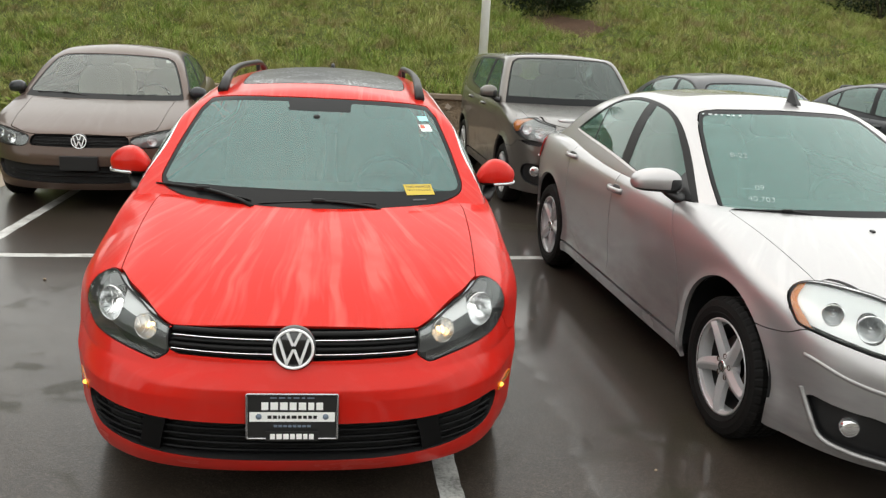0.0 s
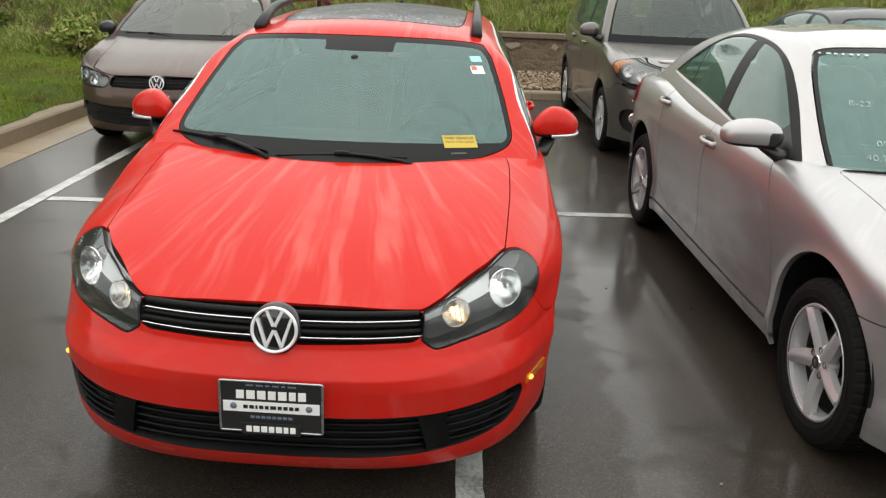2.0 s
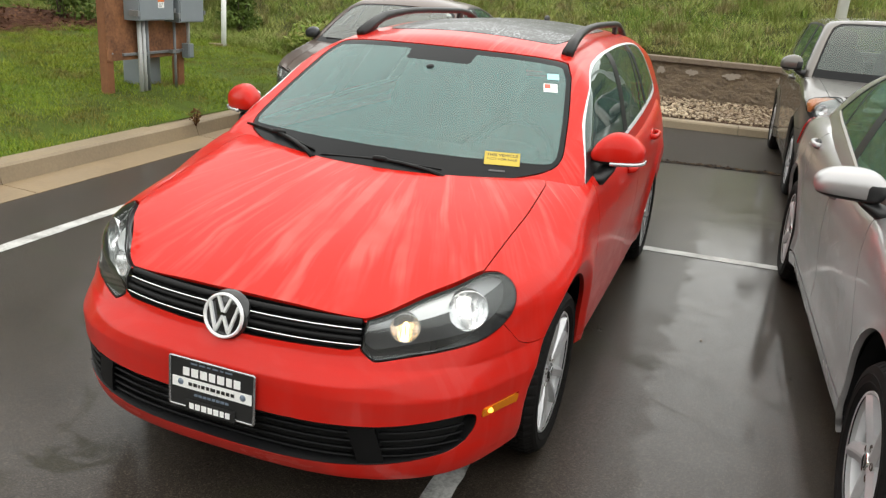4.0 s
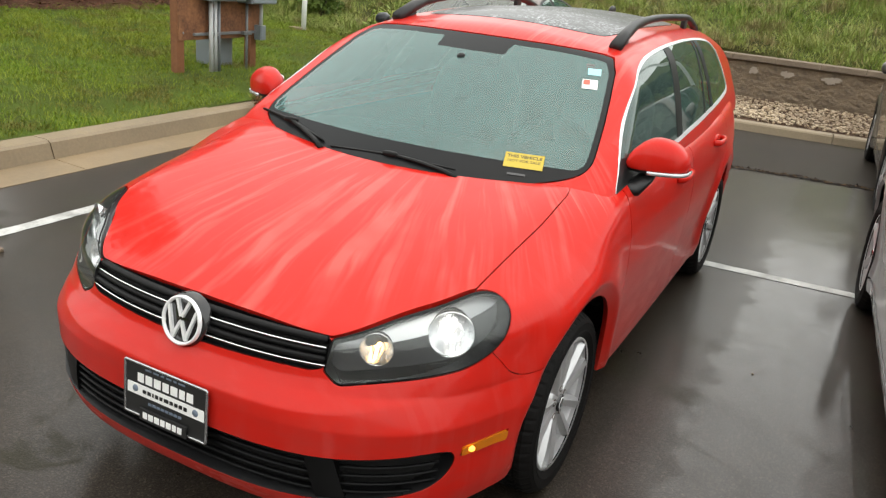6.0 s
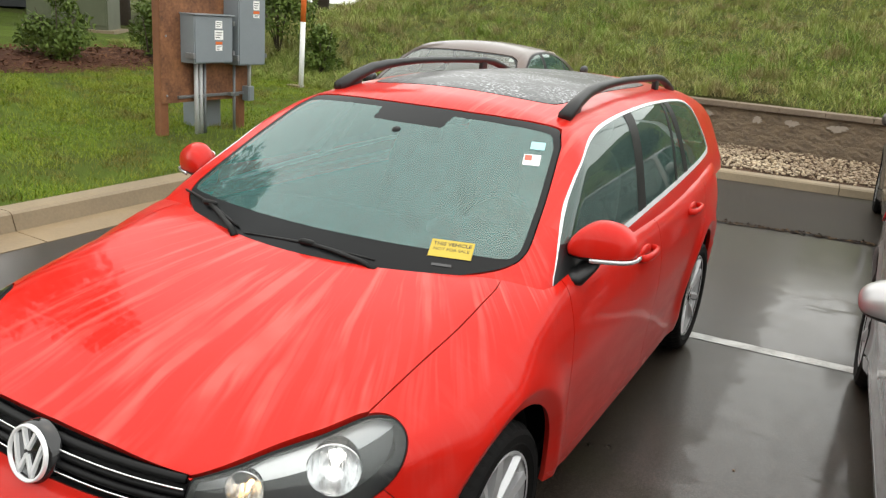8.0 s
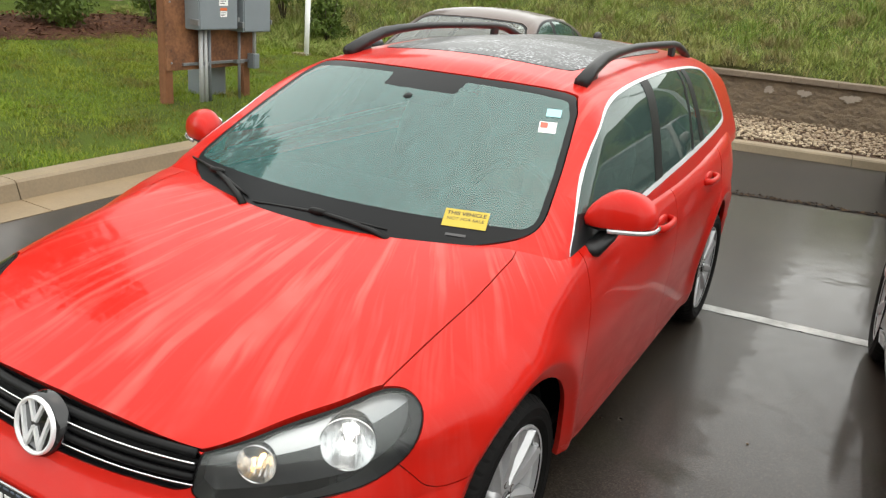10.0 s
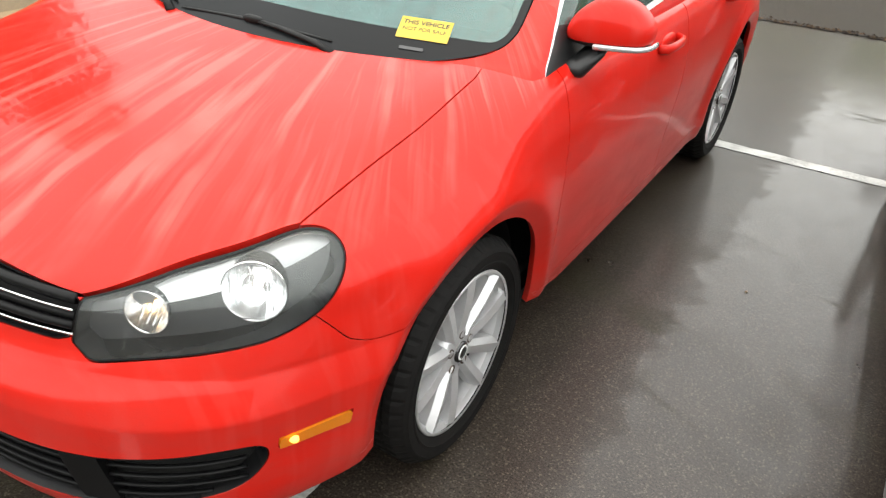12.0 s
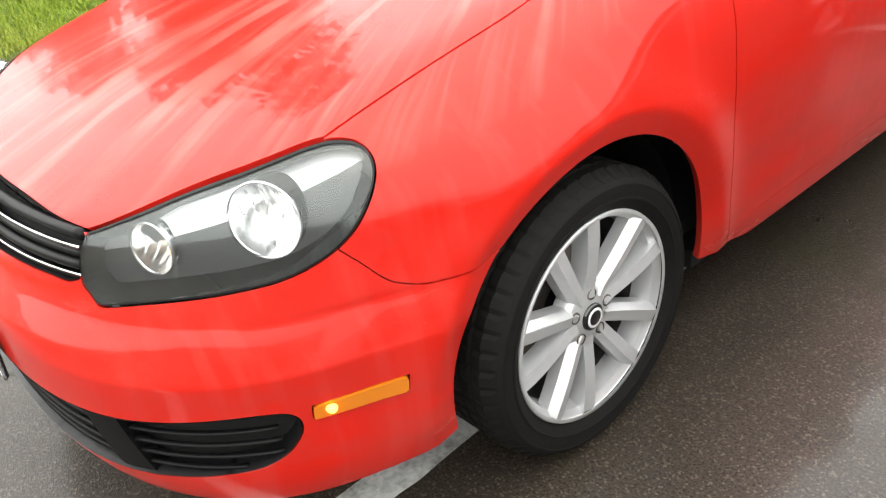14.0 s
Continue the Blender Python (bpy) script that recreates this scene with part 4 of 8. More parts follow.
def kerb_x(y):
    return -3.70 - 0.030 * (y - 1.0)


kerb = empty("kerb")
tagged(kerb, "tan concrete kerb along the lot", "kerb", kind="structure")
gut = empty("gutter")
tagged(gut, "pale concrete gutter strip at the foot of the kerb", "gutter", kind="structure")
for i in range(8):
    y0, y1 = -10.48 + 2.4 * i, -10.48 + 2.4 * (i + 1)
    y1 = min(y1, 8.3)
    link_sheet("kerb_stone", kerb_piece((kerb_x(y0), y0, 0), (kerb_x(y1), y1, 0)), concrete, kerb, smooth=False)
    bm = bmesh.new()
    vs = [bm.verts.new(q) for q in ((kerb_x(y0) + 0.01, y0 + 0.004, 0.014), (kerb_x(y0) + 0.36, y0 + 0.004, 0.004), (kerb_x(y1) + 0.36, y1 - 0.004, 0.004), (kerb_x(y1) + 0.01, y1 - 0.004, 0.014))]
    lo = [bm.verts.new(v.co - Vector((0, 0, 0.05))) for v in vs]
    bm.faces.new(vs)
    for k in range(4):
        bm.faces.new((vs[k], lo[k], lo[(k + 1) % 4], vs[(k + 1) % 4]))
    part("slab", bm, gutter_mat, gut)
kerb_b = empty("kerb")
tagged(kerb_b, "tan concrete kerb below the gravel strip", "kerb", kind="structure")
for i in range(7):
    x0, x1 = -3.9 + 2.6 * i, -3.9 + 2.6 * (i + 1)
    link_sheet("kerb_stone", kerb_piece((x0, lot_y(x0), -0.045), (x1, lot_y(x1), -0.045)), concrete, kerb_b, smooth=False)

# gravel strip between kerb and wall
xs, ys = np.linspace(-3.3, 14.2, 60), np.linspace(0, 1, 14)
X, T = np.meshgrid(xs, ys, indexing="ij")
Yg = lot_y(X) + 0.2 + T * (10.72 - lot_y(X) - 0.2)
bed = link_sheet("gravel_bed", grid_sheet(np.stack([X, Yg, 0.10 + 0.06 * T + 0.02 * np.sin(5 * X) * np.sin(9 * T)], -1)), soil_mat)
tagged(bed, "brown soil strip under the gravel", "gravel bed", kind="structure")
rs = np.random.RandomState(21)
ico = bmesh.new()
bmesh.ops.create_icosphere(ico, subdivisions=1, radius=1)
iv = np.array([tuple(v.co) for v in ico.verts])
ifc = [tuple(v.index for v in f.verts) for f in ico.faces]
ico.free()
vs, fs = [], []
for i in range(4600):
    x = rs.uniform(-1.6, 3.2) if i < 4000 else rs.uniform(-3.2, 14)
    t = rs.beta(1.3, 1.5)
    y = lot_y(x) + 0.22 + t * (10.45 - lot_y(x) - 0.22)
    r = rs.uniform(0.010, 0.025)
    sc = np.array([rs.uniform(0.8, 1.5), rs.uniform(0.8, 1.3), rs.uniform(0.5, 0.9)]) * r
    a = rs.uniform(0, 6.28)
    v = iv * (1 + rs.uniform(-0.16, 0.16, (len(iv), 1))) * sc
    v = np.stack([v[:, 0] * math.cos(a) - v[:, 1] * math.sin(a), v[:, 0] * math.sin(a) + v[:, 1] * math.cos(a), v[:, 2]], 1)
    n0 = len(vs) * len(iv)
    vs.append(v + np.array([x, y, 0.115 + 0.06 * t + rs.uniform(0, 0.025)]))
    fs += [tuple(k + n0 for k in q) for q in ifc]
stone_rand = leafy("gravel_colours", (0.40, 0.30, 0.19), (0.58, 0.48, 0.34), (0.15, 0.10, 0.065), 0.5)
tagged(link_sheet("gravel", (np.vstack(vs), fs), stone_rand, smooth=False), "loose tan and white gravel stones", "gravel", kind="stuff")

# painted lines
def stripe(points, width=0.10):
    p = [Vector((*q, 0)) for q in points]
    rows = []
    rs = np.random.RandomState(int(abs(points[0][0] * 100)) + 3)
    steps = []
    for a, b in zip(p, p[1:]):
        k = max(2, int((b - a).length / 0.06))
        steps += [a + (b - a) * i / k for i in range(k)]
    steps.append(p[-1])
    d = (p[-1] - p[0]).normalized()
    s = Vector((-d.y, d.x, 0))
    for q in steps:
        j = rs.normal(0, 0.0022, 2)
        rows.append([tuple(q + s * (width / 2 + j[0]) + Vector((0, 0, 0.003))), tuple(q - s * (width / 2 + j[1]) + Vector((0, 0, 0.003)))])
    sh = grid_sheet(np.array(rows))
    return tagged(link_sheet("line_marking", (sh[0], [q[::-1] for q in sh[1]]), line_paint), "worn white painted parking line on wet asphalt", "line marking", "parking lines", kind="structure")


stripe([(-2.53, -9.0), (-2.60, 0.5), (-2.66, 3.0), (-2.78, 8.2)])
stripe([(-2.58, 2.575), (1.2, 2.83), (12.0, 3.55)], 0.095)
stripe([(0.78, -9.0), (0.60, -0.6), (0.50, 2.74)])
stripe([(3.55, -9.0), (3.32, 2.93)])
stripe([(6.3, -9.0), (6.05, 3.1)])

# darker asphalt by the back kerb, with a broken edge and a crack
rs = np.random.RandomState(8)
xs = np.linspace(-3.2, 13, 420)
walkk = np.cumsum(rs.normal(0, 0.006, len(xs)))
walkk -= np.linspace(walkk[0], walkk[-1], len(xs))
yl = 5.95 + 0.115 * xs + walkk + rs.normal(0, 0.006, len(xs))
sh = grid_sheet(np.stack([np.stack([xs, yl, 0 * xs + 0.004], 1), np.stack([xs, lot_y(xs) - 0.02, 0 * xs + 0.004], 1)], 1))
tagged(link_sheet("asphalt_patch", (sh[0], [q[::-1] for q in sh[1]]), asphalt_new, smooth=False), "darker strip of asphalt with a broken edge", "asphalt", kind="structure")
wd = 0.02 + 0.035 * np.abs(np.cumsum(rs.normal(0, 0.1, len(xs)))) / 2
wd = np.clip(wd * 2.0, 0.04, 0.15)
sh = grid_sheet(np.stack([np.stack([xs, yl - wd, 0 * xs + 0.0065], 1), np.stack([xs, yl + wd * 0.6, 0 * xs + 0.0065], 1)], 1))
tagged(link_sheet("crack", (sh[0], [q[::-1] for q in sh[1]]), crack_mat, smooth=False), "dark crack filled with dirt", "crack", kind="structure")

rs = np.random.RandomState(31)
vs, fs = [], []
for k in range(1500):
    i = rs.randint(60, 330)
    c = np.array([xs[i] + rs.uniform(-0.02, 0.02), yl[i] - wd[i] * 0.2 + rs.normal(0, 0.5) * (wd[i] + 0.01), 0.006])
    r = rs.uniform(0.006, 0.022)
    a0 = rs.uniform(0, 6.3)
    ring = [c + np.array([r * rs.uniform(0.6, 1.4) * math.cos(a0 + a), r * rs.uniform(0.5, 1.0) * math.sin(a0 + a), 0]) for a in np.linspace(0, 2 * math.pi, 6)[:-1]]
    n0 = len(vs)
    vs += ring + [c + np.array([0, 0, r * rs.uniform(0.5, 1.1)])]
    fs += [(n0 + j, n0 + (j + 1) % 5, n0 + 5) for j in range(5)]
tagged(link_sheet("crack_debris", (np.array(vs), fs), debris_mat, smooth=False), "dark broken asphalt crumbs and dead leaves along the crack", "debris", kind="stuff")

# block wall
wall = empty("wall_back")
tagged(wall, "low brown split-face block retaining wall with cap stones", "wall", kind="structure")
meshes = []
for k in range(5):
    bm = bmesh.new()
    box(bm, -0.2015, 0.2015, -0.12, 0.12, -0.085, 0.085)
    bmesh.ops.subdivide_edges(bm, edges=[e for e in bm.edges if abs(e.verts[0].co.y + 0.12) < 1e-4 and abs(e.verts[1].co.y + 0.12) < 1e-4], cuts=3, use_grid_fill=True)
    rr = random.Random(k)
    for v in bm.verts:
        if v.co.y < -0.119:
            rim = abs(abs(v.co.x) - 0.2015) < 1e-3 or abs(abs(v.co.z) - 0.085) < 1e-3
            v.co.y += rr.uniform(-0.003, 0.003) if rim else -rr.uniform(-0.006, 0.010)
    me = bpy.data.meshes.new("block")
    bmesh.ops.recalc_face_normals(bm, faces=bm.faces)
    bm.to_mesh(me)
    bm.free()
    me.materials.append(block_mat)
    meshes.append(me)
for row in range(4):
    for i in range(44):
        ob = new("block", meshes[(i * 7 + row * 3) % 5])
        ob.parent = wall
        ob.location = (-3.2 + 0.404 * (i + 0.5 * (row % 2)), 10.75 + 0.012 * row, 0.088 + 0.171 * row)
bm = bmesh.new()
box(bm, -3.35, 14.6, 10.70, 10.90, 0.0, 0.70)
part("core", bm, block_mat, wall)
for i in range(29):
    bm = bmesh.new()
    box(bm, -0.302, 0.302, -0.17, 0.17, -0.066, 0.012)
    ob = part("cap_stone", bm, cap_mat, wall, bevel=0.008)
    ob.location = (-3.1 + 0.61 * i, 10.76, 0.762)
for i, (x, w) in enumerate(((-0.75, 0.26), (-0.02, 0.16), (0.45, 0.24), (1.05, 0.34), (1.75, 0.14), (2.6, 0.3), (-1.6, 0.2))):
    bm = bmesh.new()
    pts = [bm.verts.new((x + w / 2 * math.cos(a) * random.uniform(0.45, 1.05), 10.598, 0.57 + 0.06 * math.sin(a) * random.uniform(0.4, 1.2))) for a in np.linspace(0, 6.28, 25)[:-1]]
    bm.faces.new(pts)
    part("lime_stain", bm, lime_mat, wall)


# ---- parts that every car has ----
def wheel(parent, x, y, radius, rim_r, width, style, rim_mat=None):
    """A road wheel facing +x, hub face at x; on the other side it is turned about."""
    w = empty("wheel")
    w.parent = parent
    w.matrix_basis = Matrix.Translation((x, y, radius)) @ pose(0, 0, 0, 0, 0, 0 if x > 0 else 180) @ pose(0, 0, 0, 23 + 31 * (abs(y) + abs(x)), 0, 0)
    rim_mat = rim_mat or alloy
    r, q = radius, rim_r
    side = [(q - 0.012, -0.035), (q + 0.004, -0.010), (q + 0.018, -0.001), (q + 0.028, 0.0045), (q + 0.0285, 0.006), (q + 0.033, 0.0062), (q + 0.0335, 0.0048), (q + 0.046, 0.0062), (q + 0.056, 0.0066), (q + 0.0565, 0.0078), (q + 0.060, 0.0076), (q + 0.0605, 0.0058), (r - 0.020, 0.0), (r - 0.012, -0.010), (r - 0.003, -0.024)]
    tread, a = [], -0.026
    grooves = 5
    step = (width - 0.052) / grooves
    for g in range(grooves):
        tread += [(r, a - 0.002), (r, a - step + 0.010), (r - 0.007, a - step + 0.008), (r - 0.007, a - step + 0.002)]
        a -= step
    tyre = side + tread + [(r, a), (r - 0.02, -width + 0.01), (q + 0.02, -width), (q - 0.01, -width + 0.03)]
    tv, tf = lathe(tyre, 200)
    # short cuts across the shoulder and the tread blocks
    rad, turn = np.hypot(tv[:, 1], tv[:, 2]), np.round(np.arctan2(tv[:, 2], tv[:, 1]) / (2 * math.pi) * 200)
    sunk = np.where((rad > r - 0.013) & (turn % 4 == 0), 0.0035, 0.0) / np.maximum(rad, 1e-6)
    tv[:, 1:] *= (1 - sunk)[:, None]
    link_sheet("tyre", (tv, tf), rubber, w, "black rubber tyre, wet", smooth=False)
    rim = empty("rim")
    rim.parent = w
    barrel = [(q - 0.004, -0.006), (q + 0.004, -0.004), (q + 0.006, -0.010), (q - 0.002, -0.016), (q - 0.014, -0.024), (q - 0.022, -0.07), (q - 0.024, -width + 0.05), (q - 0.01, -width + 0.02)]
    link_sheet("lip", lathe(barrel[:5][::-1], 64), rim_mat, rim)
    link_sheet("barrel", lathe(barrel[4:6][::-1], 64), rim_mat, rim)
    link_sheet("inner_barrel", lathe(barrel[5:][::-1], 64), barrel_grey, rim)

    def spoke(a0, w0, w1, r0, r1, crest, twist=0.0, fork=0.0, lean=0):
        prof = ((-1.0, -0.03), (-0.94, -0.004), (-0.15, crest), (0.15, crest), (0.94, -0.004), (1.0, -0.03))
        if lean:
            prof = ((-1.0, -0.040), (-0.97, -0.012), (-0.42, crest - 0.003), (-0.36, crest), (0.95, 0.001), (1.0, -0.040))
            prof = prof if lean > 0 else tuple((-a, b) for a, b in prof[::-1])
        rows = []
        for i in range(9):
            s = i / 8
            rr = r0 + (r1 - r0) * s
            ww = w0 + (w1 - w0) * s ** 1.2
            face = -0.030 + 0.018 * math.sin(s * math.pi / 2) + (0.004 if s < 0.1 else 0)
            ang = a0 + twist * s * s
            row = []
            for off, dep in prof:
                v = off * ww / 2 + fork * s * ww * 0.5
                row.append((face + dep, rr * math.cos(ang) - v * math.sin(ang), rr * math.sin(ang) + v * math.cos(ang)))
            rows.append(row)
        return grid_sheet(np.array(rows))
    if style == "ten":
        for i in range(10):
            a0 = 2 * math.pi * i / 10 + (0.025 if i % 2 else -0.025)
            sh = spoke(a0, 0.036, 0.044, 0.045, q - 0.004, 0.007, 0.03 if i % 2 else -0.03, 0.0, 1 if i % 2 else -1)
            link_sheet("spoke", sh, rim_mat, rim, smooth=False)
    elif style == "five":
        for i in range(5):
            a0 = 2 * math.pi * i / 5
            link_sheet("spoke", spoke(a0, 0.075, 0.055, 0.03, q - 0.006, 0.010, 0.10), rim_mat, rim, smooth=False)
    else:
        for i in range(7):
            a0 = 2 * math.pi * i / 7
            link_sheet("spoke", spoke(a0, 0.045, 0.05, 0.035, q - 0.006, 0.004, 0.0), rim_mat, rim, smooth=False)
    link_sheet("hub", lathe([(0.0, -0.020), (0.032, -0.021), (0.060, -0.026), (0.072, -0.036), (0.074, -0.07)][::-1], 40), rim_mat, rim)
    link_sheet("hub_cap", lathe([(0.0, -0.012), (0.026, -0.013), (0.030, -0.016), (0.031, -0.024)][::-1], 32), chrome if style != "ten" else black_gloss, rim, "round centre cap with a plain raised badge")
    link_sheet("badge", lathe([(0.017, -0.0115), (0.0215, -0.0105), (0.0225, -0.013)][::-1], 32), print_black if style != "ten" else badge_silver, rim)
    for i in range(5):
        a0 = 2 * math.pi * (i + 0.5) / 5
        sh = lathe([(0.0, -0.030), (0.007, -0.030), (0.010, -0.0245), (0.0125, -0.0225), (0.0135, -0.026)][::-1], 12)
        link_sheet("wheel_bolt", (sh[0] + np.array([0.002, 0.052 * math.cos(a0), 0.052 * math.sin(a0)]), sh[1]), steel_dark, rim)
    link_sheet("brake_disc", lathe([(0.06, -0.10), (0.145, -0.10), (0.147, -0.12), (0.06, -0.12)][::-1], 40), steel_dark, w)
    # black disc added for the shade behind the spokes
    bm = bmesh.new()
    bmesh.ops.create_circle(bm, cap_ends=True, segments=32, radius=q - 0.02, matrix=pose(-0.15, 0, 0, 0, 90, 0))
    part("shade_disc", bm, shade_black, w)
    return w


def superquad(c, s, e1=0.6, e2=0.6, n=28, m=18):
    """A sheet: a rounded box round the point c with half sizes s."""
    th, ph = np.linspace(-math.pi, math.pi, n + 1), np.linspace(-math.pi / 2, math.pi / 2, m + 1)
    def pw(v, e):
        return np.sign(v) * np.abs(v) ** e
    t, p = np.meshgrid(th, ph, indexing="ij")
    x = pw(np.cos(p), e1) * pw(np.cos(t), e2)
    y = pw(np.cos(p), e1) * pw(np.sin(t), e2)
    z = pw(np.sin(p), e1)
    return weld(grid_sheet(np.stack([x, y, z], -1) * np.array(s) + np.array(c)))


def door_mirror(parent, foot, c, s, paint, flash=True, mirror_x=1):
    """Wing mirror: domed painted shell over a flat dark skirt, lamp strip, foot and silvered glass."""
    k = mirror_x
    mir = empty("door_mirror")
    mir.parent = parent
    turn = (lambda q: q) if k > 0 else mirrored
    sh = superquad((0, 0, 0), (1, 1, 1), 0.9, 0.62, 36, 24)
    v = sh[0].copy()
    low = v[:, 2] < 0
    ring = np.hypot(v[:, 0], v[:, 1]) + 1e-6
    # below the middle the sides fall steeply to a flat base
    ang = np.arcsin(np.clip(np.abs(v[:, 2]) ** (1 / 0.9), 0, 1))
    fat = np.where(low, np.cos(ang) ** 0.30 / np.maximum(np.cos(ang) ** 0.9, 1e-6), 1.0)
    v[:, 0] *= fat
    v[:, 1] *= fat
    v[:, 2] = np.where(low, v[:, 2] * 0.62, v[:, 2])
    v = v * np.array(s)
    out = np.clip(v[:, 0] / s[0], -1, 1)
    if flash:
        # the crown lies inboard and the inner end runs out into a low point
        v[:, 2] = np.where(v[:, 2] > 0, v[:, 2] * (1.04 - 0.22 * out - 0.16 * out * out), v[:, 2])
        rise = np.clip(v[:, 2] / s[2], -0.4, 1)
        v[:, 0] -= s[0] * (0.26 * np.clip(-out, 0, 1) ** 2 * (0.75 - rise) + 0.02)
    else:
        v[:, 2] = np.where(v[:, 2] > 0, v[:, 2] * (1 - 0.13 * out), v[:, 2])
    v[:, 1] += (0.6 if flash else 0.35) * s[1] * out
    sh = (v + np.array(c), sh[1])
    front, back = split(sh, lambda p: p[:, 1] - (c[1] + 0.55 * s[1]))
    shell, skirt = split(front, lambda p: c[2] - s[2] * 0.40 - p[:, 2])
    if not flash:
        inner, shell = split(shell, lambda p: np.maximum(p[:, 0] - (c[0] - 0.42 * s[0]), p[:, 2] - c[2] - 0.35 * s[2]))
        link_sheet("inner_cover", turn(hem(inner, 0.006)), black_plastic, mir, "black plastic inner cover")
    link_sheet("shell", turn(hem(shell, 0.006)), paint, mir)
    link_sheet("skirt", turn(hem((skirt[0] * 1.0, skirt[1]), 0.006)), black_plastic, mir, "black plastic lower skirt")
    if flash:
        pts = []
        for a in np.linspace(-1.75, 0.15, 14):
            px, py = math.copysign(abs(math.cos(a)) ** 0.62, math.cos(a)) * s[0] * 0.99, math.copysign(abs(math.sin(a)) ** 0.62, math.sin(a)) * s[1] * 0.99
            pts.append((c[0] + px, c[1] + py + 0.6 * s[1] * px / s[0], c[2] - s[2] * 0.50))
        link_sheet("indicator_strip", turn(tube(pts, 0.0078, 8, squash=(0.6, 1.0))), strip_silver, mir, "silver indicator strip under the shell")
    g = superquad((c[0], c[1] + 0.5 * s[1], c[2] + 0.1 * s[2]), (s[0] * 0.80, 0.006, s[2] * 0.55), 0.4, 0.75)
    link_sheet("mirror_glass", turn(g), chrome, mir, "silvered mirror glass")
    zb = c[2] - s[2] * 0.50
    arm = tube([(foot[0] - 0.02, foot[1], foot[2] - 0.005), (foot[0] + 0.02, foot[1] + 0.006, foot[2]), ((foot[0] + c[0]) / 2, (foot[1] + c[1]) / 2, (foot[2] + zb) / 2 + 0.004), (c[0] - 0.35 * s[0], c[1], zb)], [0.058, 0.050, 0.036, 0.030], 12, squash=(1.0, 0.6))
    link_sheet("arm", turn(arm), black_plastic, mir, "black plastic mirror arm")
    return mir


def seat(parent, x, y, z, mat, wide=0.50):
    s = empty("seat")
    s.parent = parent
    s.location = (x, y, z)
    link_sheet("cushion", superquad((0, 0, 0.0), (wide / 2, 0.26, 0.10), 0.6, 0.5, 16, 10), mat, s)
    b = superquad((0, 0, 0.34), (wide / 2, 0.09, 0.36), 0.6, 0.5, 16, 10)
    v = b[0].copy()
    v[:, 1] += 0.22 + 0.28 * v[:, 2]
    link_sheet("backrest", (v, b[1]), mat, s)
    h = superquad((0, 0.48, 0.78), (0.14, 0.05, 0.09), 0.6, 0.5, 16, 10)
    link_sheet("headrest", h, mat, s)
    for k in (-0.05, 0.05):
        link_sheet("headrest_post", tube([(k, 0.45, 0.62), (k, 0.48, 0.74)], 0.007, 6), chrome, s)
    return s


def steering_wheel(parent, x, y, z):
    w = empty("steering_wheel")
    w.parent = parent
    w.matrix_basis = pose(x, y, z, 62, 0, 0)
    link_sheet("ring", tube([(0.185 * math.cos(a), 0.185 * math.sin(a), 0) for a in np.linspace(0, 2 * math.pi, 33)[:-1]], 0.016, 8, True), dash_black, w)
    link_sheet("boss", superquad((0, 0, -0.01), (0.075, 0.07, 0.03), 0.6, 0.7, 16, 8), dash_black, w)
    for a in (0.1, math.pi - 0.1, -math.pi / 2):
        link_sheet("spoke", tube([(0.05 * math.cos(a), 0.05 * math.sin(a), -0.01), (0.185 * math.cos(a), 0.185 * math.sin(a), 0)], 0.015, 6, squash=(1, 0.5)), dash_black, w)


def wiper(parent, pivot, tip, reach, lift):
    """Wiper lying along the foot of the glass: rubber blade, spine, hinge and the arm beside it."""
    w = empty("wiper")
    w.parent = parent
    p, t = np.array(pivot), np.array(tip)
    at = lambda s, dz=0.0, dy=0.0: p + (t - p) * s + np.array([0, dy, lift * 4 * s * (1 - s) * 0.5 + dz])
    link_sheet("blade", tube([at(s, 0.006) for s in np.linspace(0, 1, 9)], [0.004, 0.006, 0.007, 0.008, 0.008, 0.008, 0.007, 0.006, 0.004], 6, squash=(0.6, 1.0)), wiper_rubber, w)
    link_sheet("spine", tube([at(s, 0.010 + 0.006 * (1 - abs(2 * s - 1)), -0.003) for s in np.linspace(0.02, 0.98, 9)], [0.004, 0.005, 0.006, 0.008, 0.009, 0.008, 0.006, 0.005, 0.004], 6, squash=(1.0, 0.6)), wiper_rubber, w)
    hinge = at(0.50, 0.020, -0.006)
    link_sheet("hinge", superquad(tuple(hinge), (0.034, 0.012, 0.011), 0.7, 0.7, 14, 8), wiper_rubber, w)
    link_sheet("arm", tube([hinge, at(0.32, 0.016, -0.015), at(0.10, 0.004, -0.022), at(-0.02, -0.012, -0.03)], [0.009, 0.010, 0.012, 0.014], 6, squash=(1, 0.6)), wiper_rubber, w)


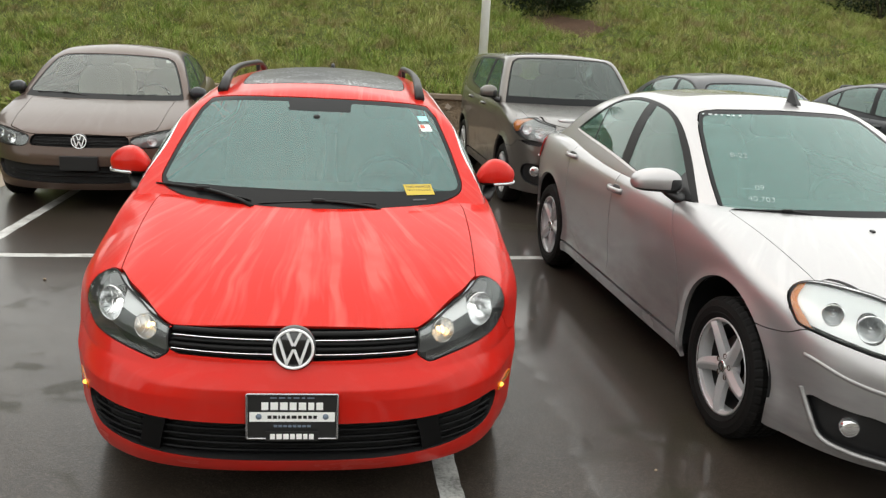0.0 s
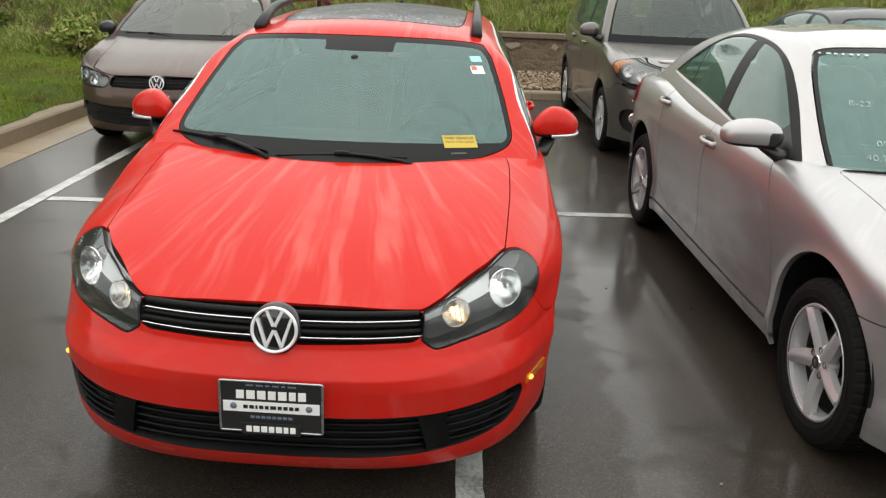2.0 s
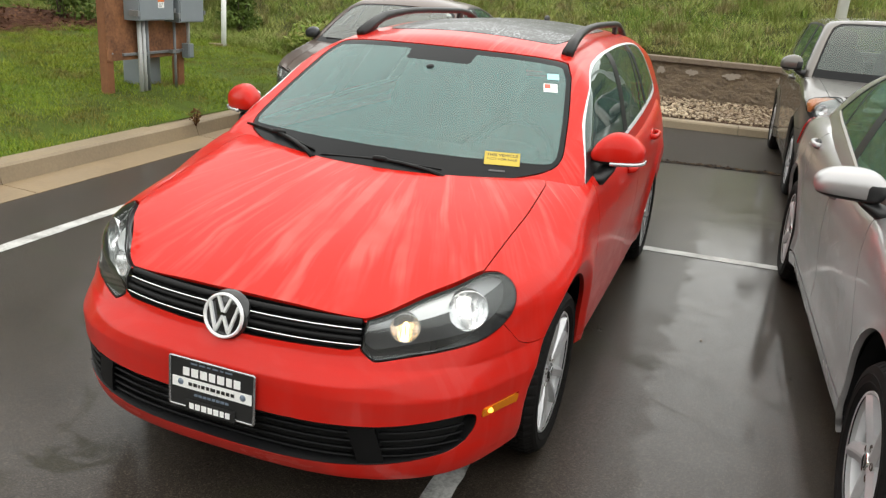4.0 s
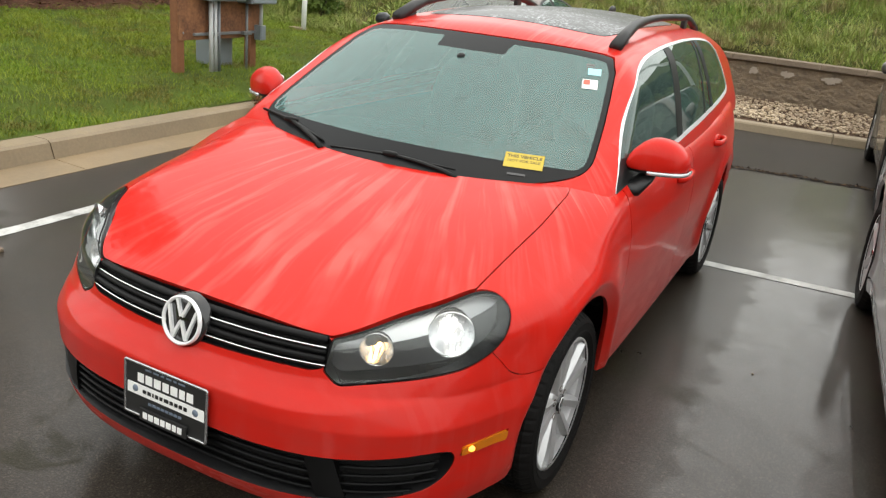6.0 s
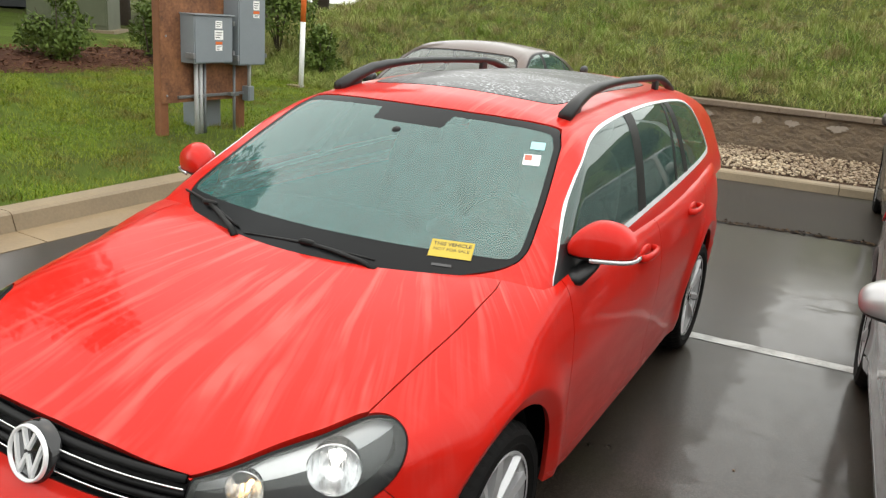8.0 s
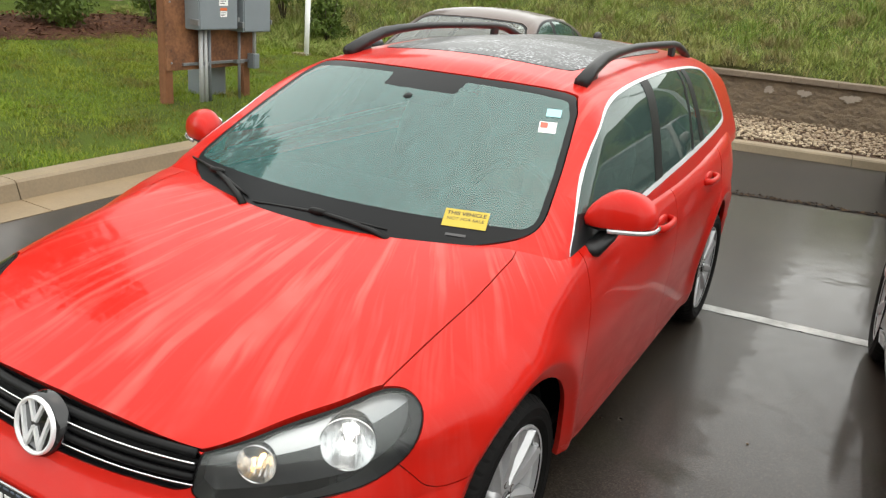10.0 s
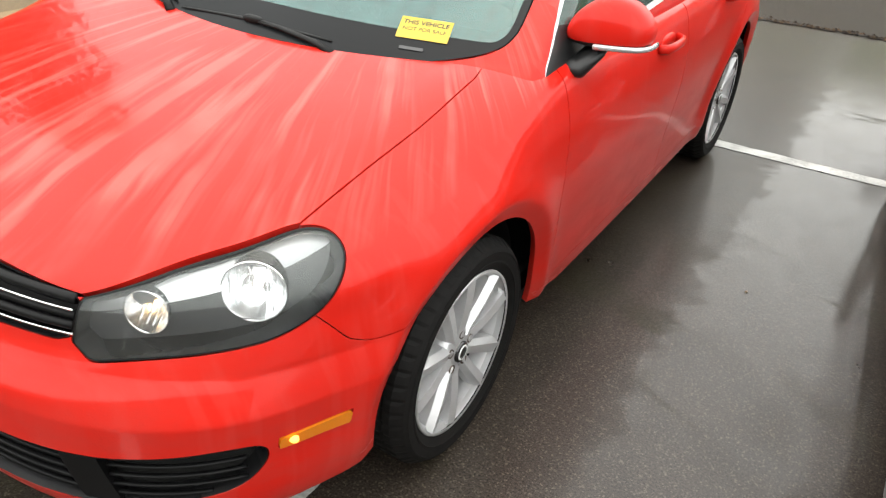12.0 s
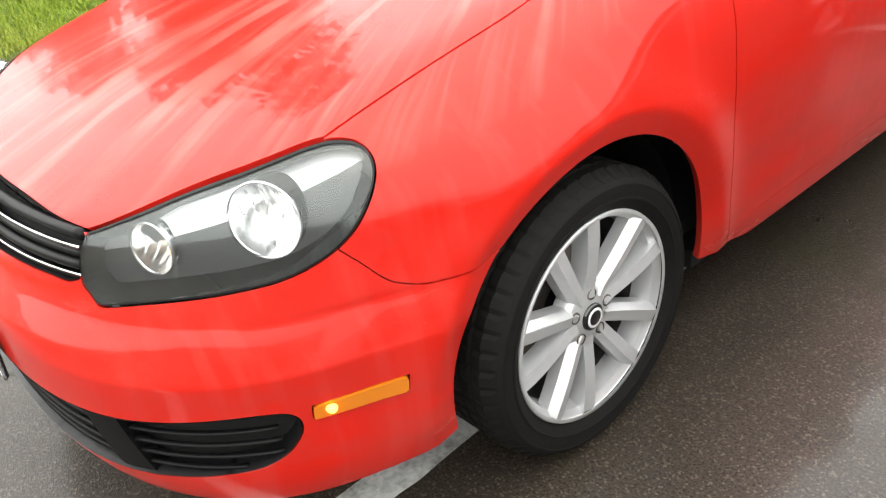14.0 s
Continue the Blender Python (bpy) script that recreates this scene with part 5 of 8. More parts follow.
def badge(parent, c, r, tilt, name="emblem"):
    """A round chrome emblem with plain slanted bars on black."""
    e = empty(name)
    e.parent = parent
    e.matrix_basis = Matrix.Translation(c) @ pose(0, 0, 0, 90 + tilt, 0, 0)
    link_sheet("backing", turned_z(lathe([(0.0, 0.004), (r * 0.95, 0.002), (r * 1.08, -0.004), (r * 1.12, -0.03)][::-1], 48)), black_gloss, e)
    link_sheet("ring", turned_z(lathe([(r * 0.86, 0.004), (r * 0.88, 0.011), (r * 0.95, 0.013), (r * 0.995, 0.010), (r, 0.002)][::-1], 64)), badge_silver, e)
    for x0, y0, x1, y1 in ((-0.33, 0.82, -0.03, 0.16), (0.33, 0.82, 0.03, 0.16), (-0.72, 0.50, -0.32, -0.74), (0.72, 0.50, 0.32, -0.74), (-0.02, -0.02, -0.34, -0.74), (0.02, -0.02, 0.34, -0.74)):
        bm = bmesh.new()
        a, b = Vector((x0 * r, y0 * r, 0)), Vector((x1 * r, y1 * r, 0))
        d = (b - a).normalized()
        s = Vector((-d.y, d.x, 0)) * r * 0.075
        low = [bm.verts.new(q) for q in (a - s, b - s, b + s, a + s)]
        high = [bm.verts.new(q * 1.0 + Vector((0, 0, 0.011))) for q in (a - s * 0.8, b - s * 0.8, b + s * 0.8, a + s * 0.8)]
        bm.faces.new(high)
        for i in range(4):
            bm.faces.new((low[i], low[(i + 1) % 4], high[(i + 1) % 4], high[i]))
        part("bar", bm, badge_silver, e)
    return e


def turned_z(sheet):
    """Turns a lathe sheet (round x) so that its axis is z."""
    v = sheet[0]
    return np.stack([v[:, 1], v[:, 2], v[:, 0]], 1), sheet[1]


def fan_u(p):
    """Arc length round the nose of a car, measured from its middle."""
    return np.arctan2(np.abs(p[:, 0]), -p[:, 1]) * 0.85


def arch_sheet(yw, zw, r, x0, x1, n=28):
    """The liner of a wheel arch."""
    rows = []
    for a in np.linspace(-0.2, math.pi + 0.02, n):
        rows.append([(x, yw + r * math.cos(a), zw + r * math.sin(a)) for x in (x1, x0)])
    return grid_sheet(np.array(rows))


# ---- the red station wagon ----
def station_wagon():
    car = empty("station_wagon")
    tagged(car, "red station wagon with rain streaks, black roof rails and dealer plate", "car")
    f_low, f_top = red_lower(), red_cabin()
    low = capsule(f_low, 0.0, 2.7, 0.55, 130, 200, 30, -24, 190, 140)
    cab = capsule(f_top, 1.3, 2.9, 0.93, 90, 70, 24, 0, 90)
    under = curve1((-1.0, 0.236), (-0.7, 0.236), (-0.52, 0.252), (-0.40, 0.274), (0.2, 0.285), (0.42, 0.29), (0.6, 0.255), (2.4, 0.25), (2.9, 0.24), (3.7, 0.28))
    low = split(low, lambda p: under(p[:, 1]) - p[:, 2])[0]
    for yw in (-0.012, 2.57):
        low = split(low, lambda p, yw=yw: np.hypot(p[:, 1] - yw, p[:, 2] - 0.338) - 0.371 + 10 * (np.abs(p[:, 0]) < 0.5))[1]
    # the cabin is open above the belt line
    low = split(low, lambda p: np.maximum(np.maximum(np.abs(p[:, 0]) - 0.76, 0.25 + 0.32 * p[:, 0] ** 2 - p[:, 1]), np.maximum(0.93 - p[:, 2], p[:, 1] - 3.4)))[1]
    shell = low
    # headlamps
    lamp = outline([(0.434, 0.731), (0.424, 0.690), (0.418, 0.652), (0.421, 0.645), (0.450, 0.622), (0.463, 0.621), (0.52, 0.632), (0.585, 0.642), (0.69, 0.655), (0.765, 0.666), (0.828, 0.693), (0.866, 0.724), (0.893, 0.760), (0.909, 0.786), (0.914, 0.803), (0.909, 0.817), (0.892, 0.828), (0.850, 0.832), (0.785, 0.823), (0.63, 0.789), (0.52, 0.757), (0.447, 0.734)], 2)
    lens, low = cut(low, lambda p: lamp(fan_u(p), p[:, 2]) + 10 * (p[:, 1] > 0), 0.0018)
    # grille band, the mouth and the side markers
    grille = outline([(-0.1, 0.742), (0.19, 0.740), (0.36, 0.735), (0.436, 0.734), (0.424, 0.69), (0.412, 0.646), (0.30, 0.648), (0.19, 0.646), (-0.1, 0.640)], 1)
    band, low = cut(low, lambda p: grille(fan_u(p), p[:, 2]) + 10 * (p[:, 1] > 0), 0.0014)
    mouth = outline([(-0.2, 0.437), (0.40, 0.436), (0.58, 0.448), (0.68, 0.453), (0.738, 0.444), (0.742, 0.395), (0.69, 0.335), (0.58, 0.318), (0.42, 0.300), (0.22, 0.290), (-0.2, 0.288)], 2)
    gap, low = cut(low, lambda p: mouth(fan_u(p), p[:, 2]) + 10 * (p[:, 1] > 0), 0.0014)
    mark = outline([(0.757, 0.421), (0.760, 0.450), (0.903, 0.458), (0.898, 0.425)], 0)
    marker, low = cut(low, lambda p: mark(fan_u(p), p[:, 2]) + 10 * (p[:, 1] > 0), 0.001)
    # bonnet
    front = curve1((0.0, 0.742), (0.19, 0.740), (0.445, 0.732), (0.617, 0.76), (0.80, 0.79), (0.86, 0.74), (2.8, 0.60))
    edge = curve1((-0.9, 0.62), (-0.50, 0.672), (-0.247, 0.688), (0.0, 0.698), (0.18, 0.696), (0.26, 0.680), (0.32, 0.655), (0.6, 0.60))
    in_hood = lambda p: np.maximum(np.maximum(np.abs(p[:, 0]) - edge(p[:, 1]), (p[:, 1] - (0.185 + 0.32 * p[:, 0] ** 2)) * 0.9), np.where(p[:, 2] < 0.6, 0.3, (front(fan_u(p)) - p[:, 2]) * 0.8))
    in_hood = lambda p, plain=in_hood: np.maximum(plain(p), np.where(p[:, 1] < 0, 0.002 - lamp(fan_u(p), p[:, 2]), -1.0))
    _, low = cut(low, in_hood, 0.002)
    xs, ys = np.linspace(0, 0.72, 96), np.linspace(-0.90, 0.36, 190)
    o = np.zeros((len(ys), len(xs), 3))
    o[..., 0], o[..., 1], o[..., 2] = xs[None], ys[:, None], 0.55
    dirs = np.zeros_like(o)
    dirs[..., 2] = 1
    hood = grid_sheet(cast(f_low, o, dirs, 0.8))
    hood = (hood[0], [q[::-1] for q in hood[1]])
    hood = split(hood, lambda p: in_hood(p) + 0.002)[0]
    link_sheet("hood", hem(both(hood), 0.02), red_paint, car, "red hood with water streaks, their pale sheen in the colour")
    # bumper, fenders, doors, rear quarters
    seam = curve1((-1.0, 0.72), (-0.53, 0.71), (-0.500, 0.680), (-0.452, 0.624), (-0.40, 0.607), (-0.33, 0.606), (-0.2, 0.62), (0.0, 0.63))
    bumper, low = cut(low, lambda p: np.maximum((p[:, 2] - seam(p[:, 1])) * 0.8, p[:, 1] + 0.1), 0.0014)
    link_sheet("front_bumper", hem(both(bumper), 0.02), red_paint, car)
    door_line = curve1((0.2, 0.47), (0.32, 0.455), (0.62, 0.425), (0.86, 0.405), (1.05, 0.385))
    mid_line = curve1((0.2, 1.49), (0.6, 1.49), (0.95, 1.47), (1.1, 1.45))
    back_line = curve1((0.2, 2.15), (0.45, 2.17), (0.68, 2.27), (0.85, 2.44), (1.1, 2.52))
    sill = curve1((-1.0, 0.0), (0.40, 0.0), (0.45, 0.315), (2.2, 0.325), (2.3, 0.0), (4, 0.0))
    doors = {}
    fender, rest = cut(low, lambda p: p[:, 1] - door_line(p[:, 2]), 0.0018)
    skirt, rest = cut(rest, lambda p: np.maximum(p[:, 2] - 0.318, p[:, 1] - 2.26), 0.001)
    front_door, rest = cut(rest, lambda p: p[:, 1] - mid_line(p[:, 2]), 0.0018)
    rear_door, quarter = cut(rest, lambda p: p[:, 1] - back_line(p[:, 2]), 0.0018)
    quarter, tail = cut(quarter, lambda p: p[:, 1] - 3.45, 0.002)
    for side in (1, -1):
        s = (lambda q: q) if side > 0 else mirrored
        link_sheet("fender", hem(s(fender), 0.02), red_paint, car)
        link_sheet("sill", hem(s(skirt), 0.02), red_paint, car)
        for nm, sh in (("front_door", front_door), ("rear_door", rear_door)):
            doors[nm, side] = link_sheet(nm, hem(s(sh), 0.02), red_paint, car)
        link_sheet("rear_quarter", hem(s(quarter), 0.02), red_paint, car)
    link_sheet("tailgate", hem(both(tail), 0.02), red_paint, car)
    # near-black shell as painted shade behind all joints, arch liners and floor
    inner = split(shell, lambda p: -np.maximum(np.maximum(lamp(fan_u(p), p[:, 2]), p[:, 1]), -1))[0]
    inner = split(inner, lambda p: -np.maximum(grille(fan_u(p), p[:, 2]) + 10 * (p[:, 1] > 0), -1))[0]
    inner = split(inner, lambda p: -np.maximum(mouth(fan_u(p), p[:, 2]) + 10 * (p[:, 1] > 0), -1))[0]
    inner = split(inner, lambda p: np.where((p[:, 1] > 0.3) & (p[:, 1] < 3.4), p[:, 2] - 0.93, -1.0))[0]
    link_sheet("shade_shell", both(shifted(inner, -0.022)), shade_black, car)
    for yw in (0.0, 2.578):
        for side in (1, -1):
            link_sheet("arch_liner", arch_sheet(yw - 0.01, 0.338, 0.375, 0.50 * side, 0.79 * side), black_plastic, car)
            link_sheet("arch_back", grid_sheet(np.array([[(0.5 * side, yw + a, b) for b in (0.2, 0.8)] for a in (-0.4, 0.4)])), shade_black, car)
    bm = bmesh.new()
    box(bm, -0.56, 0.56, -0.60, -0.37, 0.205, 0.24)
    box(bm, -0.50, 0.50, -0.40, 3.2, 0.19, 0.25)
    box(bm, -0.80, 0.80, 0.42, 2.18, 0.21, 0.26)
    box(bm, -0.70, 0.70, 3.0, 3.5, 0.25, 0.29)
    part("floor_pan", bm, shade_black, car)
    # lamps
    for side in (1, -1):
        s = (lambda q: q) if side > 0 else mirrored
        hl = empty("headlight")
        hl.parent = car
        tagged(hl, "clear headlight with two bright round reflectors in a dark housing")
        link_sheet("lens", s(lens), lamp_lens, hl, "clear wet plastic lens")
        rim, _ = split(lens, lambda p: -(lamp(fan_u(p), p[:, 2]) + 0.0042))
        link_sheet("seal", s(shifted(rim, 0.0025)), wiper_rubber, hl)
        back = (lens[0] * np.array([0.95, 0.95, 1.0]), lens[1])
        for u, z, r in ((0.726, 0.748, 0.060), (0.537, 0.708, 0.043)):
            a = u / 0.85
            mid = cast(f_low, np.array([[0.0, 0.0, z]]), np.array([[math.sin(a), -math.cos(a), 0.0]]))[0]
            dv = np.array([math.sin(a) * 0.62, -math.cos(a) - 0.12, 0.10])
            dv /= np.linalg.norm(dv)
            back = split(back, lambda p: np.linalg.norm((p - mid) - ((p - mid) @ dv)[:, None] * dv, axis=1) - r)[1]
        back = split(back, lambda p: lamp(fan_u(p), p[:, 2]) + 0.013)[0]
        upper, lower = split(back, lambda p: 0.712 + 0.24 * (fan_u(p) - 0.545) - p[:, 2])
        # band between the bowls: white paint stands in for the silver's gleam
        bridge, upper = split(upper, lambda p: np.maximum(np.abs(fan_u(p) - 0.635) - 0.075, np.abs(p[:, 2] - 0.728 - 0.24 * (fan_u(p) - 0.545)) - 0.020))
        link_sheet("reflector_gleam", s(shifted(bridge, 0.001)), lamp_white, hl, "white band between the bowls, painted for a silvered gleam")
        link_sheet("bezel", s(upper), lamp_bezel, hl, "bright silvered lamp bezel")
        link_sheet("housing", s(lower), lamp_grey, hl, "dark grey lamp housing")
        wall = hem(shifted(lens, -0.001), 0.07)
        wall = (wall[0], wall[1][len(lens[1]):])
        link_sheet("side_wall", s(compact(*wall)), lamp_grey, hl)
        for u, z, r, dep, glow in ((0.726, 0.748, 0.063, 0.058, False), (0.537, 0.708, 0.045, 0.066, True)):
            a = u / 0.85
            out = cast(f_low, np.array([[0.0, 0.0, z]]), np.array([[math.sin(a), -math.cos(a), 0.0]]))[0]
            d = Vector((math.sin(a) * 0.62, -math.cos(a) - 0.12, 0.10)).normalized()
            m = Matrix.Translation(Vector(out) - d * 0.034) @ d.to_track_quat("X", "Z").to_matrix().to_4x4()
            bowl = lathe([(r * 1.03, -0.004), (r, 0.0), (r * 0.97, -0.006), (r * 0.82, -dep * 0.45), (r * 0.55, -dep * 0.8), (r * 0.25, -dep), (0.0, -dep)], 40)
            v = np.array([tuple(m @ Vector(q)) for q in bowl[0]])
            link_sheet("reflector", s((v, bowl[1])), reflector, hl, "bright silvered reflector bowl")
            for k in range(7):
                w = (k - 3) / 3 * r * 0.8
                h = math.sqrt(max(r * r - w * w, 0)) * 0.86
                flute = tube([tuple(m @ Vector((-dep * (0.9 - 0.75 * ((w * w + t * t) / r / r)), w, t))) for t in np.linspace(-h, h, 7)], 0.0016, 5)
                link_sheet("flute", s(flute), reflector, hl)
            rb = 0.0060 if glow else 0.010
            bulb = superquad((0, 0, 0), (rb * 1.4, rb, rb), 1, 1, 12, 8)
            v = np.array([tuple(m @ (Vector(q) + Vector((-dep * 0.72, 0, 0)))) for q in bulb[0]])
            link_sheet("bulb", s((v, bulb[1])), bulb_glow if glow else bulb_white, hl, "glowing amber bulb" if glow else "lit white bulb")
        mk = link_sheet("side_marker", s(hem(shifted(marker, 0.004), 0.01)), amber, car, "amber side marker lamp, lit")
        a = 0.785 / 0.85
        out = cast(f_low, np.array([[0.0, 0.0, 0.437]]), np.array([[math.sin(a), -math.cos(a), 0.0]]))[0]
        link_sheet("bulb", s(superquad(tuple(out * 1.003), (0.012, 0.010, 0.009), 1, 1, 12, 8)), amber_glow, mk)
    # grille: black slats and two bright strips
    gr = empty("grille")
    gr.parent = car
    tagged(gr, "black grille with two thin chrome strips")
    # near-black sheet stands for the shade behind the slats
    link_sheet("backing", both((band[0] - normals(band) * 0.03, band[1])), shade_black, gr)
    wall = hem(band, 0.032)
    link_sheet("surround", both(compact(wall[0], wall[1][len(band[1]):])), black_plastic, gr)

    def nose_line(z, u1, inset, n=24, u0=0.0, tilt=0.0):
        a = np.linspace(-u1, u1, 2 * n + 1) / 0.85 if u0 == 0 else np.linspace(u0, u1, n + 1) / 0.85
        o = np.zeros((len(a), 3))
        o[:, 2] = z
        d = np.stack([np.sin(a), -np.cos(a), np.full(len(a), tilt)], 1)
        p = cast(f_low, o, d)
        p = p - inset * np.stack([np.sin(a) * 0.5, -np.cos(a), 0 * a], 1)
        return p
    for z, r, mat, nm, ins in ((0.722, 0.0125, intake_black, "slat", 0.012), (0.708, 0.0028, chrome, "chrome_strip", 0.002), (0.692, 0.010, intake_black, "slat", 0.018), (0.676, 0.0105, intake_black, "slat", 0.012), (0.663, 0.0028, chrome, "chrome_strip", 0.002), (0.653, 0.007, intake_black, "slat", 0.014)):
        link_sheet(nm, tube(nose_line(z, 0.42, ins), r, 8, squash=(1.0, 0.9)), mat, gr, "thin chrome strip" if nm == "chrome_strip" else "")
    badge(car, (0, -0.862, 0.688), 0.070, -12)
    # mouth with slats and posts
    mo = empty("lower_grille")
    mo.parent = car
    tagged(mo, "black plastic lower air intake with thin slats")
    # the dark of the intake's depth is painted as a near-black sheet
    link_sheet("backing", both((gap[0] - normals(gap) * 0.05, gap[1])), shade_black, mo)
    wall = hem(gap, 0.055)
    link_sheet("surround", both(compact(wall[0], wall[1][len(gap[1]):])), black_plastic, mo)
    for z in (0.325, 0.352, 0.379, 0.406):
        link_sheet("slat", tube(nose_line(z, 0.41, 0.022), 0.0065, 6, squash=(1.4, 0.7)), intake_black, mo)
        for k in (1, -1):
            q = nose_line(z + 0.006, 0.70 if z > 0.34 else 0.64, 0.018, 14, 0.47)
            link_sheet("slat", tube(q * np.array([k, 1, 1]), 0.005, 6, squash=(1.4, 0.7)), intake_black, mo)
    post, _ = split(gap, lambda p: np.abs(fan_u(p) - 0.44 + (p[:, 2] - 0.36) * 0.25) - 0.035)
    for k in (1, -1):
        link_sheet("divider", (lambda q: q if k > 0 else mirrored(q))(hem(shifted(post, -0.006), 0.03)), intake_black, mo)
    # cabin: roof, screen, side windows, pillars
    scr = outline([(-0.2, 0.92), (-0.2, 1.398), (0.25, 1.396), (0.50, 1.384), (0.592, 1.366), (0.665, 1.20), (0.702, 1.085), (0.709, 1.06), (0.707, 1.038), (0.694, 1.022), (0.668, 1.008), (0.62, 0.995), (0.50, 0.97), (0.3, 0.94), (-0.2, 0.92)], 1)
    is_front = lambda p: p[:, 1] - 1.18
    in_screen = lambda p: np.maximum(scr(np.abs(p[:, 0]), p[:, 2]), is_front(p))
    win = outline([(0.30, 0.955), (0.405, 1.040), (0.507, 1.111), (0.636, 1.192), (0.79, 1.276), (1.00, 1.346), (1.24, 1.386), (1.75, 1.412), (2.30, 1.408), (2.62, 1.390), (2.75, 1.368), (2.82, 1.315), (2.89, 1.21), (2.945, 1.120), (2.925, 1.090), (2.80, 1.076), (2.2, 1.056), (1.5, 1.030), (0.9, 0.998), (0.5, 0.970)], 2)
    in_win = lambda p: np.maximum(win(p[:, 1], p[:, 2]), 0.45 - np.abs(p[:, 0]))
    glass, cab = cut(cab, in_screen, 0.002)
    dlo, cab = cut(cab, in_win, 0.0)
    sun_open = outline([(-0.2, 1.13), (0.20, 1.135), (0.40, 1.165), (0.462, 1.22), (0.468, 1.8), (0.455, 2.45), (0.40, 2.55), (-0.2, 2.57)], 2)
    in_sun = lambda p: np.maximum(sun_open(np.abs(p[:, 0]), p[:, 1]), 1.30 - p[:, 2])
    _, roof = cut(cab, in_sun, 0.002)
    xs, ys = np.linspace(0, 0.48, 40), np.linspace(1.10, 2.6, 60)
    o = np.zeros((len(ys), len(xs), 3))
    o[..., 0], o[..., 1], o[..., 2] = xs[None], ys[:, None], 1.0
    dirs = np.zeros_like(o)
    dirs[..., 2] = 1
    sun_sheet = grid_sheet(cast(f_top, o, dirs, 0.8))
    sun_sheet = split((sun_sheet[0], [q[::-1] for q in sun_sheet[1]]), lambda p: in_sun(p) + 0.003)[0]
    link_sheet("sunroof", hem(both(shifted(sun_sheet, 0.001)), 0.01), roof_glass, car, "black glass panoramic sunroof spotted with rain")
    rear_glass, roof = cut(roof, lambda p: np.maximum(np.maximum(np.abs(p[:, 0]) - 0.60, 1.06 - p[:, 2]), np.maximum(p[:, 2] - 1.34, 3.3 - p[:, 1])), 0.002)
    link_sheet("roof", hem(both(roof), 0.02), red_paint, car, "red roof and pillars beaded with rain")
    link_sheet("rear_glass", both(rear_glass), privacy_glass, car)
    clear, frit = split(glass, lambda p: np.maximum(np.maximum(scr(np.abs(p[:, 0]), p[:, 2]) + 0.020, (p[:, 1] * 0 + (0.198 + 0.285 * p[:, 0] ** 2) - p[:, 1]) * 0.5), np.where(np.abs(p[:, 0]) < 0.16, p[:, 2] - 1.338, -1)))
    ws = link_sheet("windshield", both(clear), screen_glass, car, "greenish windshield misted with fine rain, sky reflection in its colour")
    link_sheet("border", both(frit), glass_print, ws, "black printed glass border")
    # inside of the cabin
    for side in (1, -1):
        s = (lambda q: q) if side > 0 else mirrored
        b_mid = lambda p: p[:, 1] - (1.305 + (p[:, 2] - 1.0) * 0.62)
        c_mid = lambda p: p[:, 1] - (2.185 + (p[:, 2] - 1.0) * 0.22)
        b_line = lambda p: np.abs(b_mid(p)) - 0.055
        c_line = lambda p: np.abs(c_mid(p)) - 0.046
        bar_line = lambda p: np.abs(p[:, 1] - (1.925 + (p[:, 2] - 1.0) * 0.62)) - 0.020
        tri = lambda p: np.maximum(p[:, 1] - 0.60 + (p[:, 2] - 1.0) * 0.10, p[:, 2] - 1.075)
        trim, pane = split(dlo, lambda p: -(win(p[:, 1], p[:, 2]) + np.interp(p[:, 1], (0.7, 1.1), (0.0030, 0.009)) + 0.009 * (p[:, 2] < 1.05 + 0.02 * p[:, 1]) * (p[:, 1] > 0.62)))
        proud = 0.0028 * np.clip((trim[0][:, 1:2] - 0.85) / 0.3, 0, 1)
        link_sheet("window_trim", s(hem((trim[0] + normals(trim) * proud, trim[1]), 0.008)), trim_silver, car, "bright chrome window surround")
        bp, pane = split(pane, b_line)
        cp, pane = split(pane, c_line)
        bar, pane = split(pane, bar_line)
        corner, pane = split(pane, tri)
        link_sheet("pane_divider", s(shifted(bar, 0.002)), intake_black, doors["rear_door", side])
        link_sheet("pillar_cover", s(shifted(bp, 0.002)), intake_black, car)
        link_sheet("pillar_cover", s(shifted(cp, 0.002)), intake_black, car)
        link_sheet("window_corner", s(shifted(corner, 0.001)), black_plastic, car)
        g1, g2 = split(pane, b_mid)
        g2, g3 = split(g2, c_mid)
        link_sheet("window_pane", s(g1), side_glass, doors["front_door", side], "tinted side window with raindrops")
        link_sheet("window_pane", s(g2), side_glass, doors["rear_door", side], "tinted side window with raindrops")
        link_sheet("quarter_window", s(g3), side_glass, car)
        for nm, y, z in (("front_door", 1.235, 0.888), ("rear_door", 2.125, 0.912)):
            h = empty("door_handle")
            h.parent = doors[nm, side]
            x = float(cast(f_low, np.array([[0.0, y, z]]), np.array([[1.0, 0, 0]]))[0][0])
            bar = tube([((x + dx) * side, y + dy, z) for dx, dy in ((0.0, -0.105), (0.026, -0.085), (0.034, -0.03), (0.034, 0.05), (0.026, 0.085), (0.0, 0.10))], 0.0145, 8, squash=(0.8, 1.15))
            link_sheet("grip", bar, red_paint, h)
            cup = superquad(((x - 0.004) * side, y, z), (0.010, 0.075, 0.032), 0.8, 0.8, 18, 8)
            link_sheet("recess", cup, red_paint, h)
        # roof rails
        rr = empty("roof_rail")
        rr.parent = car
        tagged(rr, "black roof rail standing on the red roof")
        pts = []
